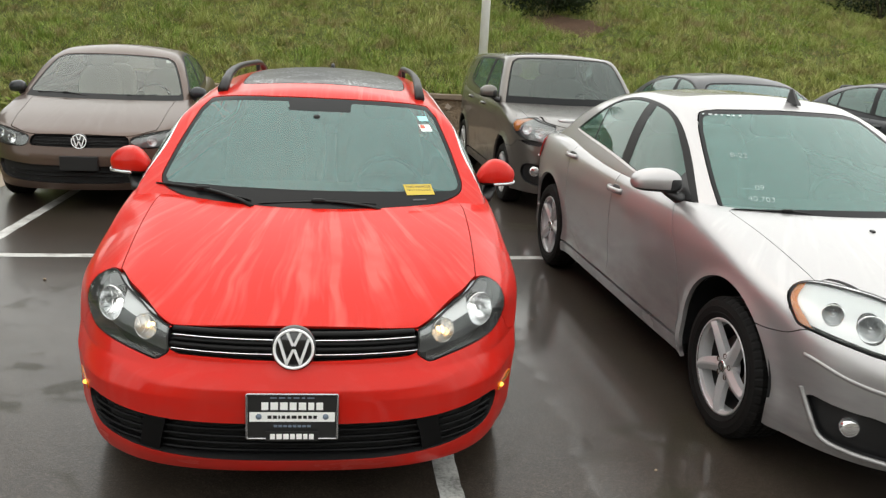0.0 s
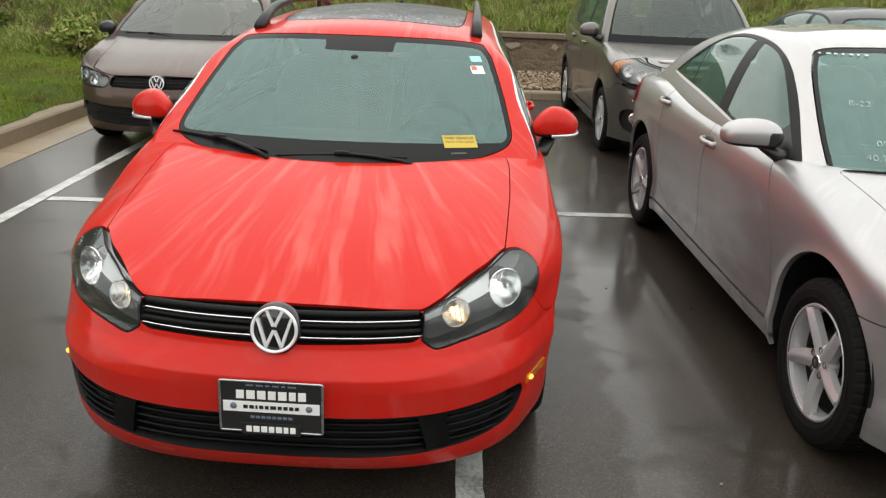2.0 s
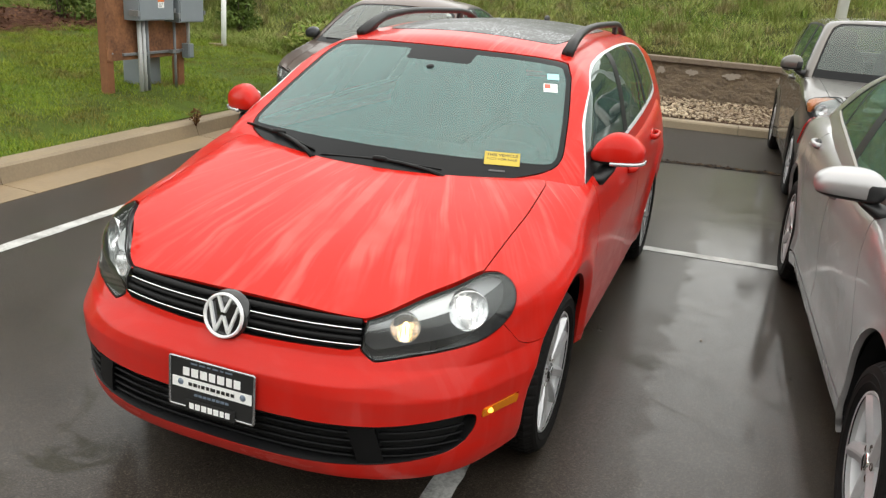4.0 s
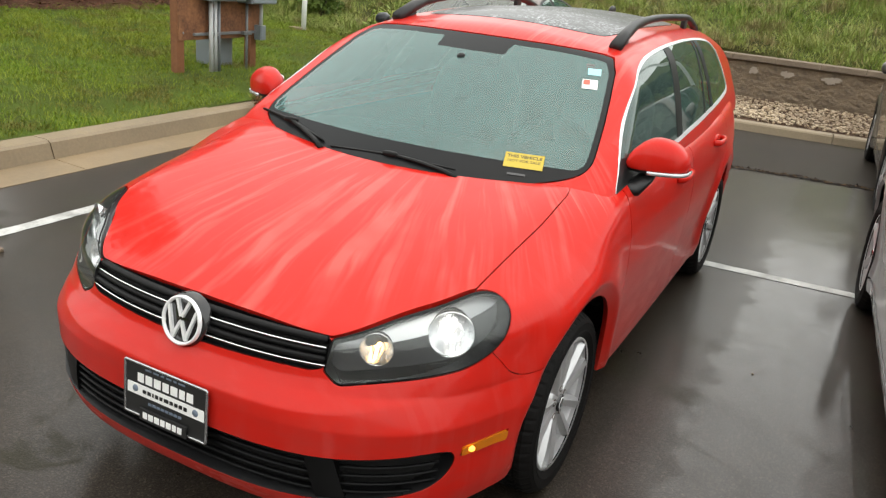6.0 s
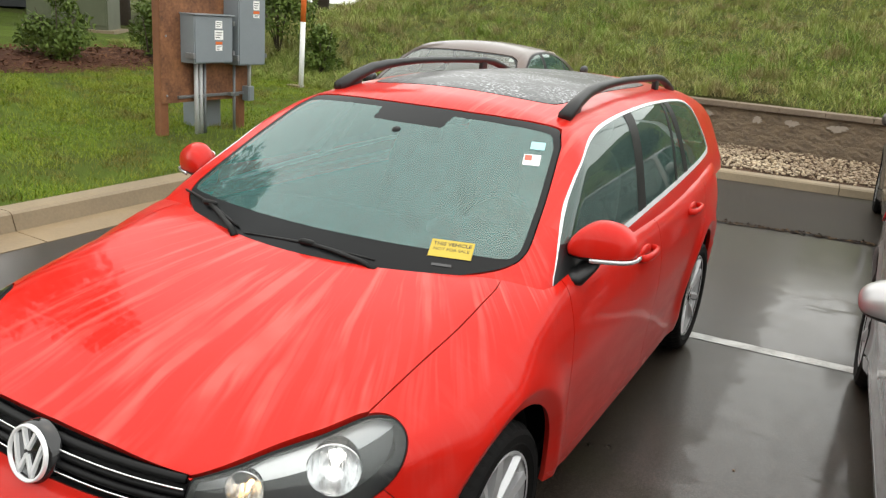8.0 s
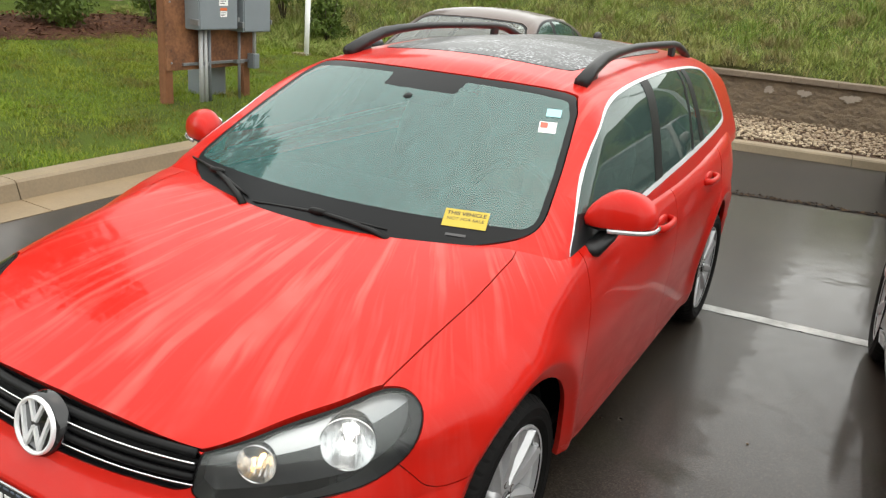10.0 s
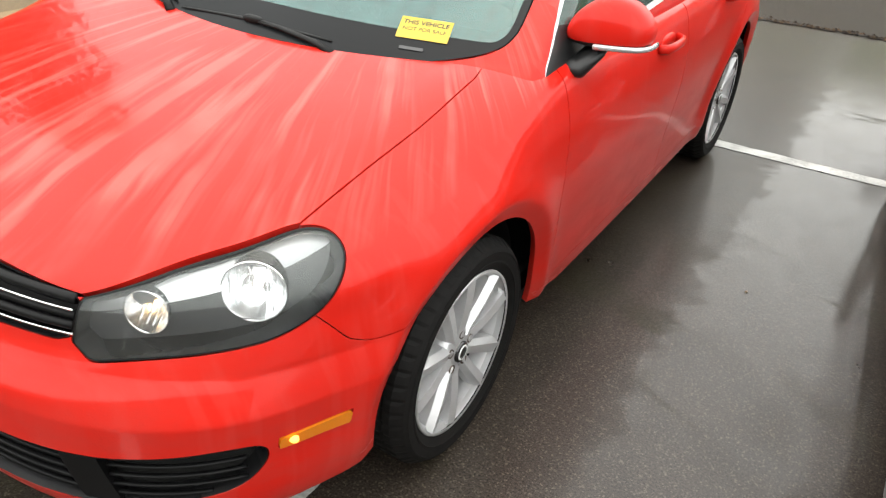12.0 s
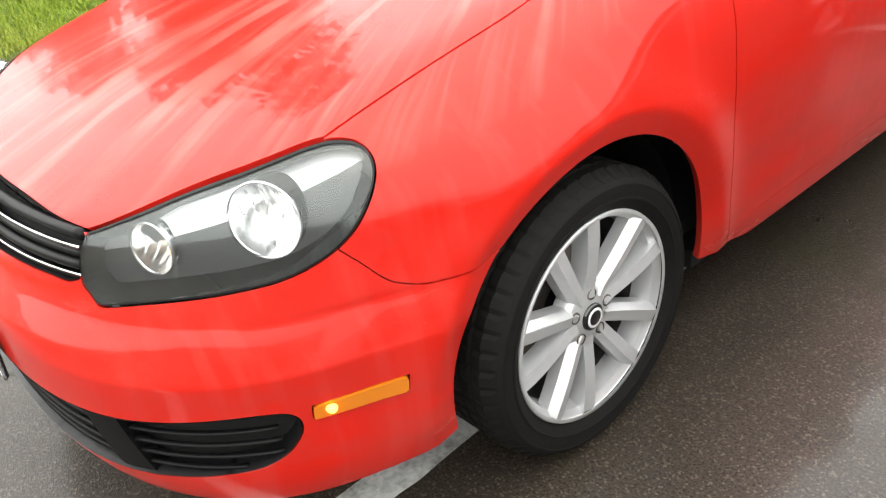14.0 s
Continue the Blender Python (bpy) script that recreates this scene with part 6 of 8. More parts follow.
        for t in np.linspace(0, 1, 15):
            y = 1.05 + 1.76 * t
            zroof = float(cast(f_top, np.array([[0.525 * side, y, 1.0]]), np.array([[0, 0, 1.0]]))[0][2])
            lift = 0.056 * min(1, math.sin(math.pi * t) * 2.0) ** 0.8
            pts.append((side * (0.535 - 0.03 * t), y, zroof + 0.006 + lift))
        rad = [0.027 - 0.007 * math.sin(math.pi * i / 14) + 0.010 * max(0, 1 - i / 4) for i in range(15)]
        link_sheet("bar", tube(pts, rad, 10, squash=(0.75, 0.85)), black_plastic, rr)
        for i in (1, 11):
            link_sheet("foot", superquad((pts[i][0], pts[i][1], pts[i][2] - 0.03), (0.013, 0.035, 0.034), 0.3, 0.3, 16, 10), black_plastic, rr)
        door_mirror(car, (0.825, 0.49, 0.972), (0.915 if side > 0 else 0.908, 0.560, 1.076), (0.094, 0.074, 0.076), red_paint, True, side)
    bm = bmesh.new()
    # cabin floor and lining
    box(bm, -0.78, 0.78, 0.3, 3.3, 0.30, 0.34)
    part("carpet", bm, dash_black, car)
    dash = superquad((0, 0.52, 0.86), (0.74, 0.30, 0.125), 0.45, 0.4, 40, 16)
    link_sheet("dashboard", dash, dash_black, car, "black plastic dashboard")
    link_sheet("instrument_hood", superquad((0.37, 0.66, 0.985), (0.17, 0.10, 0.05), 0.6, 0.6, 20, 10), dash_black, car)
    seat(car, 0.37, 1.30, 0.52, cloth_grey)
    seat(car, -0.37, 1.30, 0.52, cloth_grey)
    seat(car, 0.35, 2.22, 0.55, cloth_grey, 0.62)
    seat(car, -0.35, 2.22, 0.55, cloth_grey, 0.62)
    steering_wheel(car, 0.37, 0.86, 0.92)
    for side in (1, -1):
        link_sheet("door_lining", superquad((0.76 * side, 1.35, 0.70), (0.04, 0.95, 0.24), 0.3, 0.3, 24, 8), cloth_grey, car)
    bm = bmesh.new()
    box(bm, -0.70, 0.70, 2.60, 2.66, 0.40, 1.0)
    part("seat_back_panel", bm, dash_black, car, bevel=0.01)
    link_sheet("inside_mirror", superquad((0.0, 0.86, 1.30), (0.11, 0.02, 0.035), 0.5, 0.5, 16, 8), black_plastic, car)
    # wipers lying at the foot of the screen
    wiper(car, (-0.27, 0.136, 0.984), (-0.725, 0.326, 1.014), 1.0, 0.010)
    wiper(car, (0.30, 0.150, 0.980), (-0.24, 0.124, 0.972), 1.0, 0.006)
    link_sheet("aerial", superquad((0.0, 2.74, 1.482), (0.016, 0.055, 0.030), 0.9, 0.9, 14, 8), black_plastic, car)
    for y in (0.0, 2.578):
        for side in (1, -1):
            wheel(car, 0.858 * side, y, 0.317, 0.227, 0.21, "ten")
    # dealer plate, its lettering as plain bars
    pl = empty("dealer_plate")
    pl.parent = car
    pl.matrix_basis = Matrix.Translation((0.002, -0.936, 0.472)) @ pose(0, 0, 0, 90 - 3, 0, 0)
    tagged(pl, "black and white dealer plate in a chrome frame")
    bm = bmesh.new()
    box(bm, -0.150, 0.150, -0.078, 0.078, -0.006, 0.0)
    part("panel", bm, print_black, pl, bevel=0.001)
    link_sheet("frame", tube([(x, y, 0.001) for x, y in chaikin([(-0.152, -0.068), (-0.152, -0.08), (-0.14, -0.08), (0.14, -0.08), (0.152, -0.08), (0.152, -0.068), (0.152, 0.068), (0.152, 0.08), (0.14, 0.08), (-0.14, 0.08), (-0.152, 0.08), (-0.152, 0.068)], 1)], 0.0042, 8, True), steel_frame, pl, "thin chrome frame")
    bm = bmesh.new()
    box(bm, -0.143, 0.143, -0.018, 0.016, 0.0005, 0.0015)
    part("white_band", bm, paper_white, pl)

    def bars(widths, height, y, mat, z=0.001, gapw=0.004):
        total = sum(widths) + gapw * (len(widths) - 1)
        x = -total / 2
        for w in widths:
            bm = bmesh.new()
            box(bm, x, x + w, y - height / 2, y + height / 2, z, z + 0.0012)
            part("bar", bm, mat, pl)
            x += w + gapw
    bars([0.023, 0.025, 0.025, 0.023, 0.025, 0.020, 0.023], 0.027, 0.038, paper_white, 0.001, 0.007)
    bars([0.013, 0.013, 0.006, 0.012, 0.011, 0.017, 0.012, 0.012, 0.012, 0.012], 0.011, -0.001, print_black, 0.002, 0.005)
    bars([0.022, 0.020, 0.012, 0.019, 0.011, 0.024], 0.005, 0.068, plate_grey, 0.001, 0.008)
    bars([0.012] * 8, 0.008, -0.034, plate_grey, 0.001)
    for k in (-0.112, 0.112):
        sh = turned_z(lathe([(0.0, 0.0028), (0.010, 0.0028), (0.0105, 0.001)][::-1], 20))
        link_sheet("disc", (sh[0] + np.array([k, 0.0, 0.0]), sh[1]), plate_grey, pl)
    bm = bmesh.new()
    box(bm, -0.088, 0.088, -0.086, -0.050, 0.004, 0.010)
    part("lower_tab", bm, print_black, pl, bevel=0.001)
    bars([0.016, 0.018, 0.018, 0.016, 0.018, 0.014, 0.016], 0.019, -0.068, paper_white, 0.0101, 0.005)
    # stickers and the yellow notice behind the glass
    def on_screen(x, z, out=-0.006):
        y = float(cast(f_top, np.array([[x, 1.6, z]]), np.array([[0, -1.0, 0]]))[0][1])
        e = 1e-3
        g = np.array([(f_top(x + dx, y + dy, z + dz) - f_top(x, y, z)) / e for dx, dy, dz in ((e, 0, 0), (0, e, 0), (0, 0, e))], float)
        nrm = Vector(g.ravel()).normalized()
        right = Vector((0, 0, 1)).cross(nrm)
        right.normalize()
        upv = nrm.cross(right)
        m = Matrix((right, upv, nrm)).transposed().to_4x4()
        return Matrix.Translation(Vector((x, y, z)) + nrm * out) @ m

    def sticker(nm, x, z, w, h, mat, label, out=0.0015):
        bm = bmesh.new()
        box(bm, -w / 2, w / 2, -h / 2, h / 2, -0.0004, 0.0004)
        ob = part(nm, bm, mat, car, label)
        ob.matrix_basis = on_screen(x, z, out)
        return ob
    sticker("inspection_sticker", 0.537, 1.318, 0.052, 0.045, paper_teal, "small pale blue sticker")
    st = sticker("price_sticker", 0.548, 1.278, 0.060, 0.060, paper_white, "white sticker with a red corner")
    bm = bmesh.new()
    box(bm, -0.026, 0.0, -0.005, 0.026, 0.0006, 0.001)
    part("red_corner", bm, paper_red, st)
    note = sticker("sale_notice", 0.4925, 1.0375, 0.140, 0.074, paper_yellow, "yellow paper notice with printed words")
    text_object("words", "THIS VEHICLE", 0.0205, print_black, pose(0, 0.019, 0.0006), note, bold=0.0004)
    text_object("words", "NOT FOR SALE", 0.0175, print_black, pose(0, -0.004, 0.0006), note)
    sticker("chassis_tag", 0.493, 1.001, 0.064, 0.010, lamp_grey, "small grey plate at the foot of the windshield", 0.002)
    eye = link_sheet("rain_sensor", turned_z(lathe([(0.0, 0.003), (0.016, 0.002), (0.018, -0.002)][::-1], 24)), wiper_rubber, car)
    eye.matrix_basis = on_screen(-0.012, 1.315, 0.002)
    return car


wagon = station_wagon()


# ---- the other parked cars ----
def parked_car(name, label, d, paint, fine, o):
    """A car from its table of curves d and its table of openings o; fine sets how close the mesh is."""
    car = empty(name)
    tagged(car, label, "car", "parked cars in the lot")
    f_low, f_top = shape_pair(d)
    wb, r0 = d["wheelbase"], d["radius"]
    k = fine
    low = capsule(f_low, 0.0, d["rear_centre"], 0.55, int(70 * k), int(100 * k), int(30 * k), -24, int(80 * k))
    cab = capsule(f_top, 1.3, 2.4, 0.93, int(60 * k), int(50 * k), int(34 * k), 0, int(60 * k))
    low = split(low, lambda p: o["under"] - p[:, 2])[0]
    for yw in (0.01, wb - 0.01):
        low = split(low, lambda p, yw=yw: np.hypot(p[:, 1] - yw, p[:, 2] - o["arch"][0]) - o["arch"][1] + 10 * (np.abs(p[:, 0]) < 0.5))[1]
    low = split(low, lambda p: np.maximum(np.maximum(np.abs(p[:, 0]) - 0.74, o["screen_base"][0] + 0.08 + o["screen_base"][1] * p[:, 0] ** 2 - p[:, 1]), np.maximum(0.92 - p[:, 2], p[:, 1] - 2.95)))[1]
    shell = low
    front_only = lambda p: 10.0 * (p[:, 1] > 0.1)
    holes = []
    lamp = outline(o["lamp"], 2)
    lens, low = cut(low, lambda p: lamp(fan_u(p), p[:, 2]) + front_only(p), 0.003)
    holes.append(lamp)
    pieces = []
    for nm, pts, mat, lab in o["openings"]:
        sd = outline(pts, 1)
        sh, low = cut(low, lambda p, sd=sd: sd(fan_u(p), p[:, 2]) + front_only(p), 0.001)
        holes.append(sd)
        pieces.append((nm, sh, mat, lab))
    edge, base = curve1(*o["hood_edge"]), o["screen_base"]
    lip = curve1(*o["hood_front"])
    in_hood = lambda p: np.maximum(np.maximum(np.abs(p[:, 0]) - edge(p[:, 1]), (p[:, 1] - (base[0] + base[1] * p[:, 0] ** 2)) * 0.9), np.where(p[:, 2] < 0.55, 0.3, (lip(fan_u(p)) - p[:, 2]) * 0.8))
    hood, low = cut(low, in_hood, 0.002)
    link_sheet("hood", hem(both(hood), 0.02), paint, car)
    sm = curve1(*o["seam"])
    bumper, low = cut(low, lambda p: np.maximum((p[:, 2] - sm(p[:, 1])) * 0.8, p[:, 1] + 0.1), 0.002)
    link_sheet("front_bumper", hem(both(bumper), 0.02), paint, car)
    lines = [curve1(*q) for q in o["door_lines"]]
    fender, rest = cut(low, lambda p: p[:, 1] - lines[0](p[:, 2]), 0.003)
    skirt, rest = cut(rest, lambda p: np.maximum(p[:, 2] - o["sill"], p[:, 1] - wb + 0.2), 0.009)
    door_a, rest = cut(rest, lambda p: p[:, 1] - lines[1](p[:, 2]), 0.003)
    door_b, quarter = cut(rest, lambda p: p[:, 1] - lines[2](p[:, 2]), 0.003)
    doors = {}
    for side in (1, -1):
        s = (lambda q: q) if side > 0 else mirrored
        link_sheet("fender", hem(s(fender), 0.02), paint, car)
        link_sheet("sill", hem(s(skirt), 0.02), paint, car)
        doors[0, side] = link_sheet("front_door", hem(s(door_a), 0.02), paint, car)
        doors[1, side] = link_sheet("rear_door", hem(s(door_b), 0.02), paint, car)
    link_sheet("rear_body", hem(both(quarter), 0.02), paint, car)
    inner = shell
    for sd in holes:
        inner = split(inner, lambda p, sd=sd: -(sd(fan_u(p), p[:, 2]) + front_only(p)))[0]
    inner = split(inner, lambda p: np.where((p[:, 1] > 0.5) & (p[:, 1] < 2.6), p[:, 2] - 0.93, -1.0))[0]
    # black inner copy of the body gives the joints their shade
    link_sheet("shade_shell", both(shifted(inner, -0.025)), shade_black, car)
    for yw in (0.0, wb):
        for side in (1, -1):
            link_sheet("arch_liner", arch_sheet(yw, o["arch"][0], o["arch"][1] + 0.004, 0.50 * side, 0.862 * side), black_plastic, car)
            link_sheet("arch_back", grid_sheet(np.array([[(0.5 * side, yw + a, b) for b in (0.2, 0.8)] for a in (-0.42, 0.42)])), shade_black, car)
            wheel(car, o["track"] * side, yw, r0, o["rim"], 0.21, o["wheel"])
    bm = bmesh.new()
    box(bm, -0.50, 0.50, -0.55, wb + 0.6, 0.19, 0.25)
    box(bm, -0.80, 0.80, 0.46, wb - 0.42, 0.20, 0.26)
    part("floor_pan", bm, shade_black, car)
    # lamps, with the reflectors and amber corners that each car has
    for side in (1, -1):
        s = (lambda q: q) if side > 0 else mirrored
        hl = empty("headlight")
        hl.parent = car
        link_sheet("lens", s(lens), lamp_lens, hl)
        gasket, _ = split(lens, lambda p: -(lamp(fan_u(p), p[:, 2]) + 0.007))
        link_sheet("seal", s(shifted(gasket, 0.0025)), wiper_rubber, hl)
        back = (lens[0] * np.array([0.955, 0.955, 1.0]), lens[1])
        for u, z, r in o["bowls"]:
            a = u / 0.85
            mid = cast(f_low, np.array([[0.0, 0.0, z]]), np.array([[math.sin(a), -math.cos(a), 0.0]]))[0]
            dn = np.array([math.sin(a) * 0.6, -math.cos(a) - 0.1, 0.12])
            dn /= np.linalg.norm(dn)
            back = split(back, lambda p: np.linalg.norm((p - mid) - ((p - mid) @ dn)[:, None] * dn, axis=1) - r)[1]
        link_sheet("housing", s(back), o.get("lamp_back", lamp_mid), hl)
        wall = hem(shifted(lens, -0.001), 0.06)
        link_sheet("side_wall", s(compact(wall[0], wall[1][len(lens[1]):])), lamp_grey, hl)
        for u, z, r in o["bowls"]:
            a = u / 0.85
            out = cast(f_low, np.array([[0.0, 0.0, z]]), np.array([[math.sin(a), -math.cos(a), 0.0]]))[0]
            dv = Vector((math.sin(a) * 0.6, -math.cos(a) - 0.1, 0.12)).normalized()
            m = Matrix.Translation(Vector(out) - dv * 0.03) @ dv.to_track_quat("X", "Z").to_matrix().to_4x4()
            bowl = lathe([(r * 1.05, 0.0), (r, 0.004), (r * 0.96, -0.004), (r * 0.8, -r * 0.35), (r * 0.5, -r * 0.62), (0.0, -r * 0.75)], 28)
            link_sheet("reflector", s((np.array([tuple(m @ Vector(q)) for q in bowl[0]]), bowl[1])), reflector, hl)
            ball = superquad((-r * 0.4, 0, 0), (0.016, 0.012, 0.012), 1, 1, 10, 6)
            link_sheet("bulb", s((np.array([tuple(m @ Vector(q)) for q in ball[0]]), ball[1])), chrome, hl)
        if o.get("amber"):
            sd = outline(o["amber"], 1)
            am, _ = split(lens, lambda p: sd(fan_u(p), p[:, 2]))
            if am[1]:
                link_sheet("amber_corner", s(hem(shifted(am, -0.004), 0.02)), amber, hl, "amber corner lamp")
    for nm, sh, mat, lab in pieces:
        e = empty(nm)
        e.parent = car
        if lab:
            tagged(e, lab)
        used = np.unique([i for q in sh[1] for i in q])
        apart = sh[0][used, 0].min() > 0.01
        wall = hem(sh, 0.034)
        wall = compact(wall[0], wall[1][len(sh[1]):])
        for turn in ((lambda q: q, mirrored) if apart else (both,)):
            link_sheet("backing", turn((sh[0] - normals(sh) * 0.03, sh[1])), mat, e)
            link_sheet("surround", turn(wall), black_plastic, e)
    for nm, z, u0, u1, rad, mat in o["strips"]:
        a = np.linspace(-u1, u1, 33) / 0.85 if u0 == 0 else np.linspace(u0, u1, 12) / 0.85
        oo = np.zeros((len(a), 3))
        oo[:, 2] = z
        p = cast(f_low, oo, np.stack([np.sin(a), -np.cos(a), 0 * a], 1)) * np.array([0.985, 0.985, 1])
        link_sheet(nm, tube(p, rad, 6), mat, car)
        if u0:
            link_sheet(nm, tube(p * np.array([-1, 1, 1]), rad, 6), mat, car)
    for u, z, r in o["fogs"]:
        a = u / 0.85
        out = cast(f_low, np.array([[0.0, 0.0, z]]), np.array([[math.sin(a), -math.cos(a), 0.0]]))[0]
        for side in (1, -1):
            fl = empty("fog_light")
            fl.parent = car
            sh = lathe([(0.0, 0.006), (r * 0.7, 0.004), (r * 0.9, 0.0), (r, -0.006), (r * 1.02, -0.03)][::-1], 24)
            dv = Vector((math.sin(a) * 0.4, -1, 0)).normalized()
            m = Matrix.Translation(Vector(out) - dv * 0.015) @ dv.to_track_quat("X", "Z").to_matrix().to_4x4()
            v = np.array([tuple(m @ Vector(q)) for q in sh[0]])
            s = (lambda q: q) if side > 0 else mirrored
            link_sheet("lens", s((v, sh[1])), reflector, fl)
    if o.get("badge"):
        z, r = o["badge"]
        y = float(cast(f_low, np.array([[0.0, 0.0, z]]), np.array([[0, -1.0, 0]]))[0][1])
        badge(car, (0, y - 0.004, z), r, -8)
    # cabin
    scr, win = outline(o["screen"], 1), outline(o["windows"], 2)
    glass, cab = cut(cab, lambda p: np.maximum(scr(np.abs(p[:, 0]), p[:, 2]), p[:, 1] - 1.35), 0.003)
    dlo, cab = cut(cab, lambda p: np.maximum(win(p[:, 1], p[:, 2]), 0.42 - np.abs(p[:, 0])), 0.0)
    rear = o["rear_glass"]
    rg, cab = cut(cab, lambda p: np.maximum(np.maximum(np.abs(p[:, 0]) - rear[0], rear[1] - p[:, 2]), np.maximum(p[:, 2] - rear[2], rear[3] - p[:, 1])), 0.003)
    link_sheet("roof", hem(both(cab), 0.02), paint, car)
    link_sheet("rear_glass", both(rg), screen_glass if o["see"] else privacy_glass, car)
    clear, frit = split(glass, lambda p: np.maximum(scr(np.abs(p[:, 0]), p[:, 2]) + o.get("frit", 0.014), (base[0] + 0.035 + base[1] * p[:, 0] ** 2 - p[:, 1]) * 0.5))
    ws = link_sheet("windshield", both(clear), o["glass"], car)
    link_sheet("border", both(frit), glass_print, ws)
    for side in (1, -1):
        s = (lambda q: q) if side > 0 else mirrored
        trim, pane = split(dlo, lambda p: -(win(p[:, 1], p[:, 2]) + o["trim"][0]))
        if o.get("belt"):
            rail = curve1(*o["belt"])
            strip, trim = split(trim, lambda p: np.maximum(p[:, 2] - rail(p[:, 1]), 0.80 - p[:, 1]))
            link_sheet("belt_trim", s(hem(shifted(strip, 0.004), 0.006)), trim_silver, car, "bright metal strip below the side windows")
        link_sheet("window_trim", s(hem(shifted(trim, 0.003), 0.006)), o["trim"][1], car)
        for y0, lean, wide in o["posts"]:
            bp, pane = split(pane, lambda p: np.abs(p[:, 1] - (y0 + (p[:, 2] - 1.0) * lean)) - wide)
            link_sheet("pillar_cover", s(shifted(bp, 0.002)), intake_black, car)
        if o.get("corner"):
            sail, pane = split(pane, lambda p: p[:, 1] - o["corner"])
            link_sheet("window_corner", s(shifted(sail, 0.002)), black_plastic, car)
        cut_y = o["posts"][0]
        g1, g2 = split(pane, lambda p: p[:, 1] - (cut_y[0] + (p[:, 2] - 1.0) * cut_y[1]))
        link_sheet("window_pane", s(g1), o["side_pane"], doors[0, side])
        link_sheet("window_pane", s(g2), o["side_pane"], doors[1, side])
        for i, (y, z) in enumerate(o["handles"]):
            h = empty("door_handle")
            h.parent = doors[i, side]
            x = float(cast(f_low, np.array([[0.0, y, z]]), np.array([[1.0, 0, 0]]))[0][0])
            bar = tube([((x + dx) * side, y + dy, z) for dx, dy in ((-0.002, -0.095), (0.020, -0.08), (0.030, -0.02), (0.030, 0.05), (0.020, 0.085), (-0.002, 0.095))], 0.016, 8, squash=(0.8, 1.1))
            link_sheet("grip", bar, paint, h)
            link_sheet("recess", superquad(((x - 0.004) * side, y, z), (0.009, 0.07, 0.03), 0.8, 0.8, 16, 8), black_plastic, h)
        door_mirror(car, *o["mirror"], o["mirror_paint"] or paint, False, side)
    c = o["cloth"]
    for x, y in ((0.37, 1.45), (-0.37, 1.45), (0.35, 2.25), (-0.35, 2.25)):
        seat(car, x, y, 0.50 + o["seat_lift"], c)
    link_sheet("dashboard", superquad((0, o["dash"], 0.84 + o["seat_lift"]), (0.72, 0.28, 0.12), 0.45, 0.4, 30, 12), dash_black, car)
    steering_wheel(car, 0.37, o["dash"] + 0.34, 0.90 + o["seat_lift"])
    bm = bmesh.new()
    box(bm, -0.78, 0.78, 0.4, 2.9, 0.28, 0.31)
    part("carpet", bm, dash_black, car)
    y, b1 = base
    wiper(car, (-0.10, y + 0.015, o["wiper_z"] - 0.012), (-0.66, y + 0.015 + b1 * 0.43, o["wiper_z"] + 0.008), 0.95, 0.004)
    wiper(car, (0.52, y + 0.015 + b1 * 0.27, o["wiper_z"] - 0.012), (-0.06, y + 0.015, o["wiper_z"] - 0.004), 0.95, 0.004)
    return car


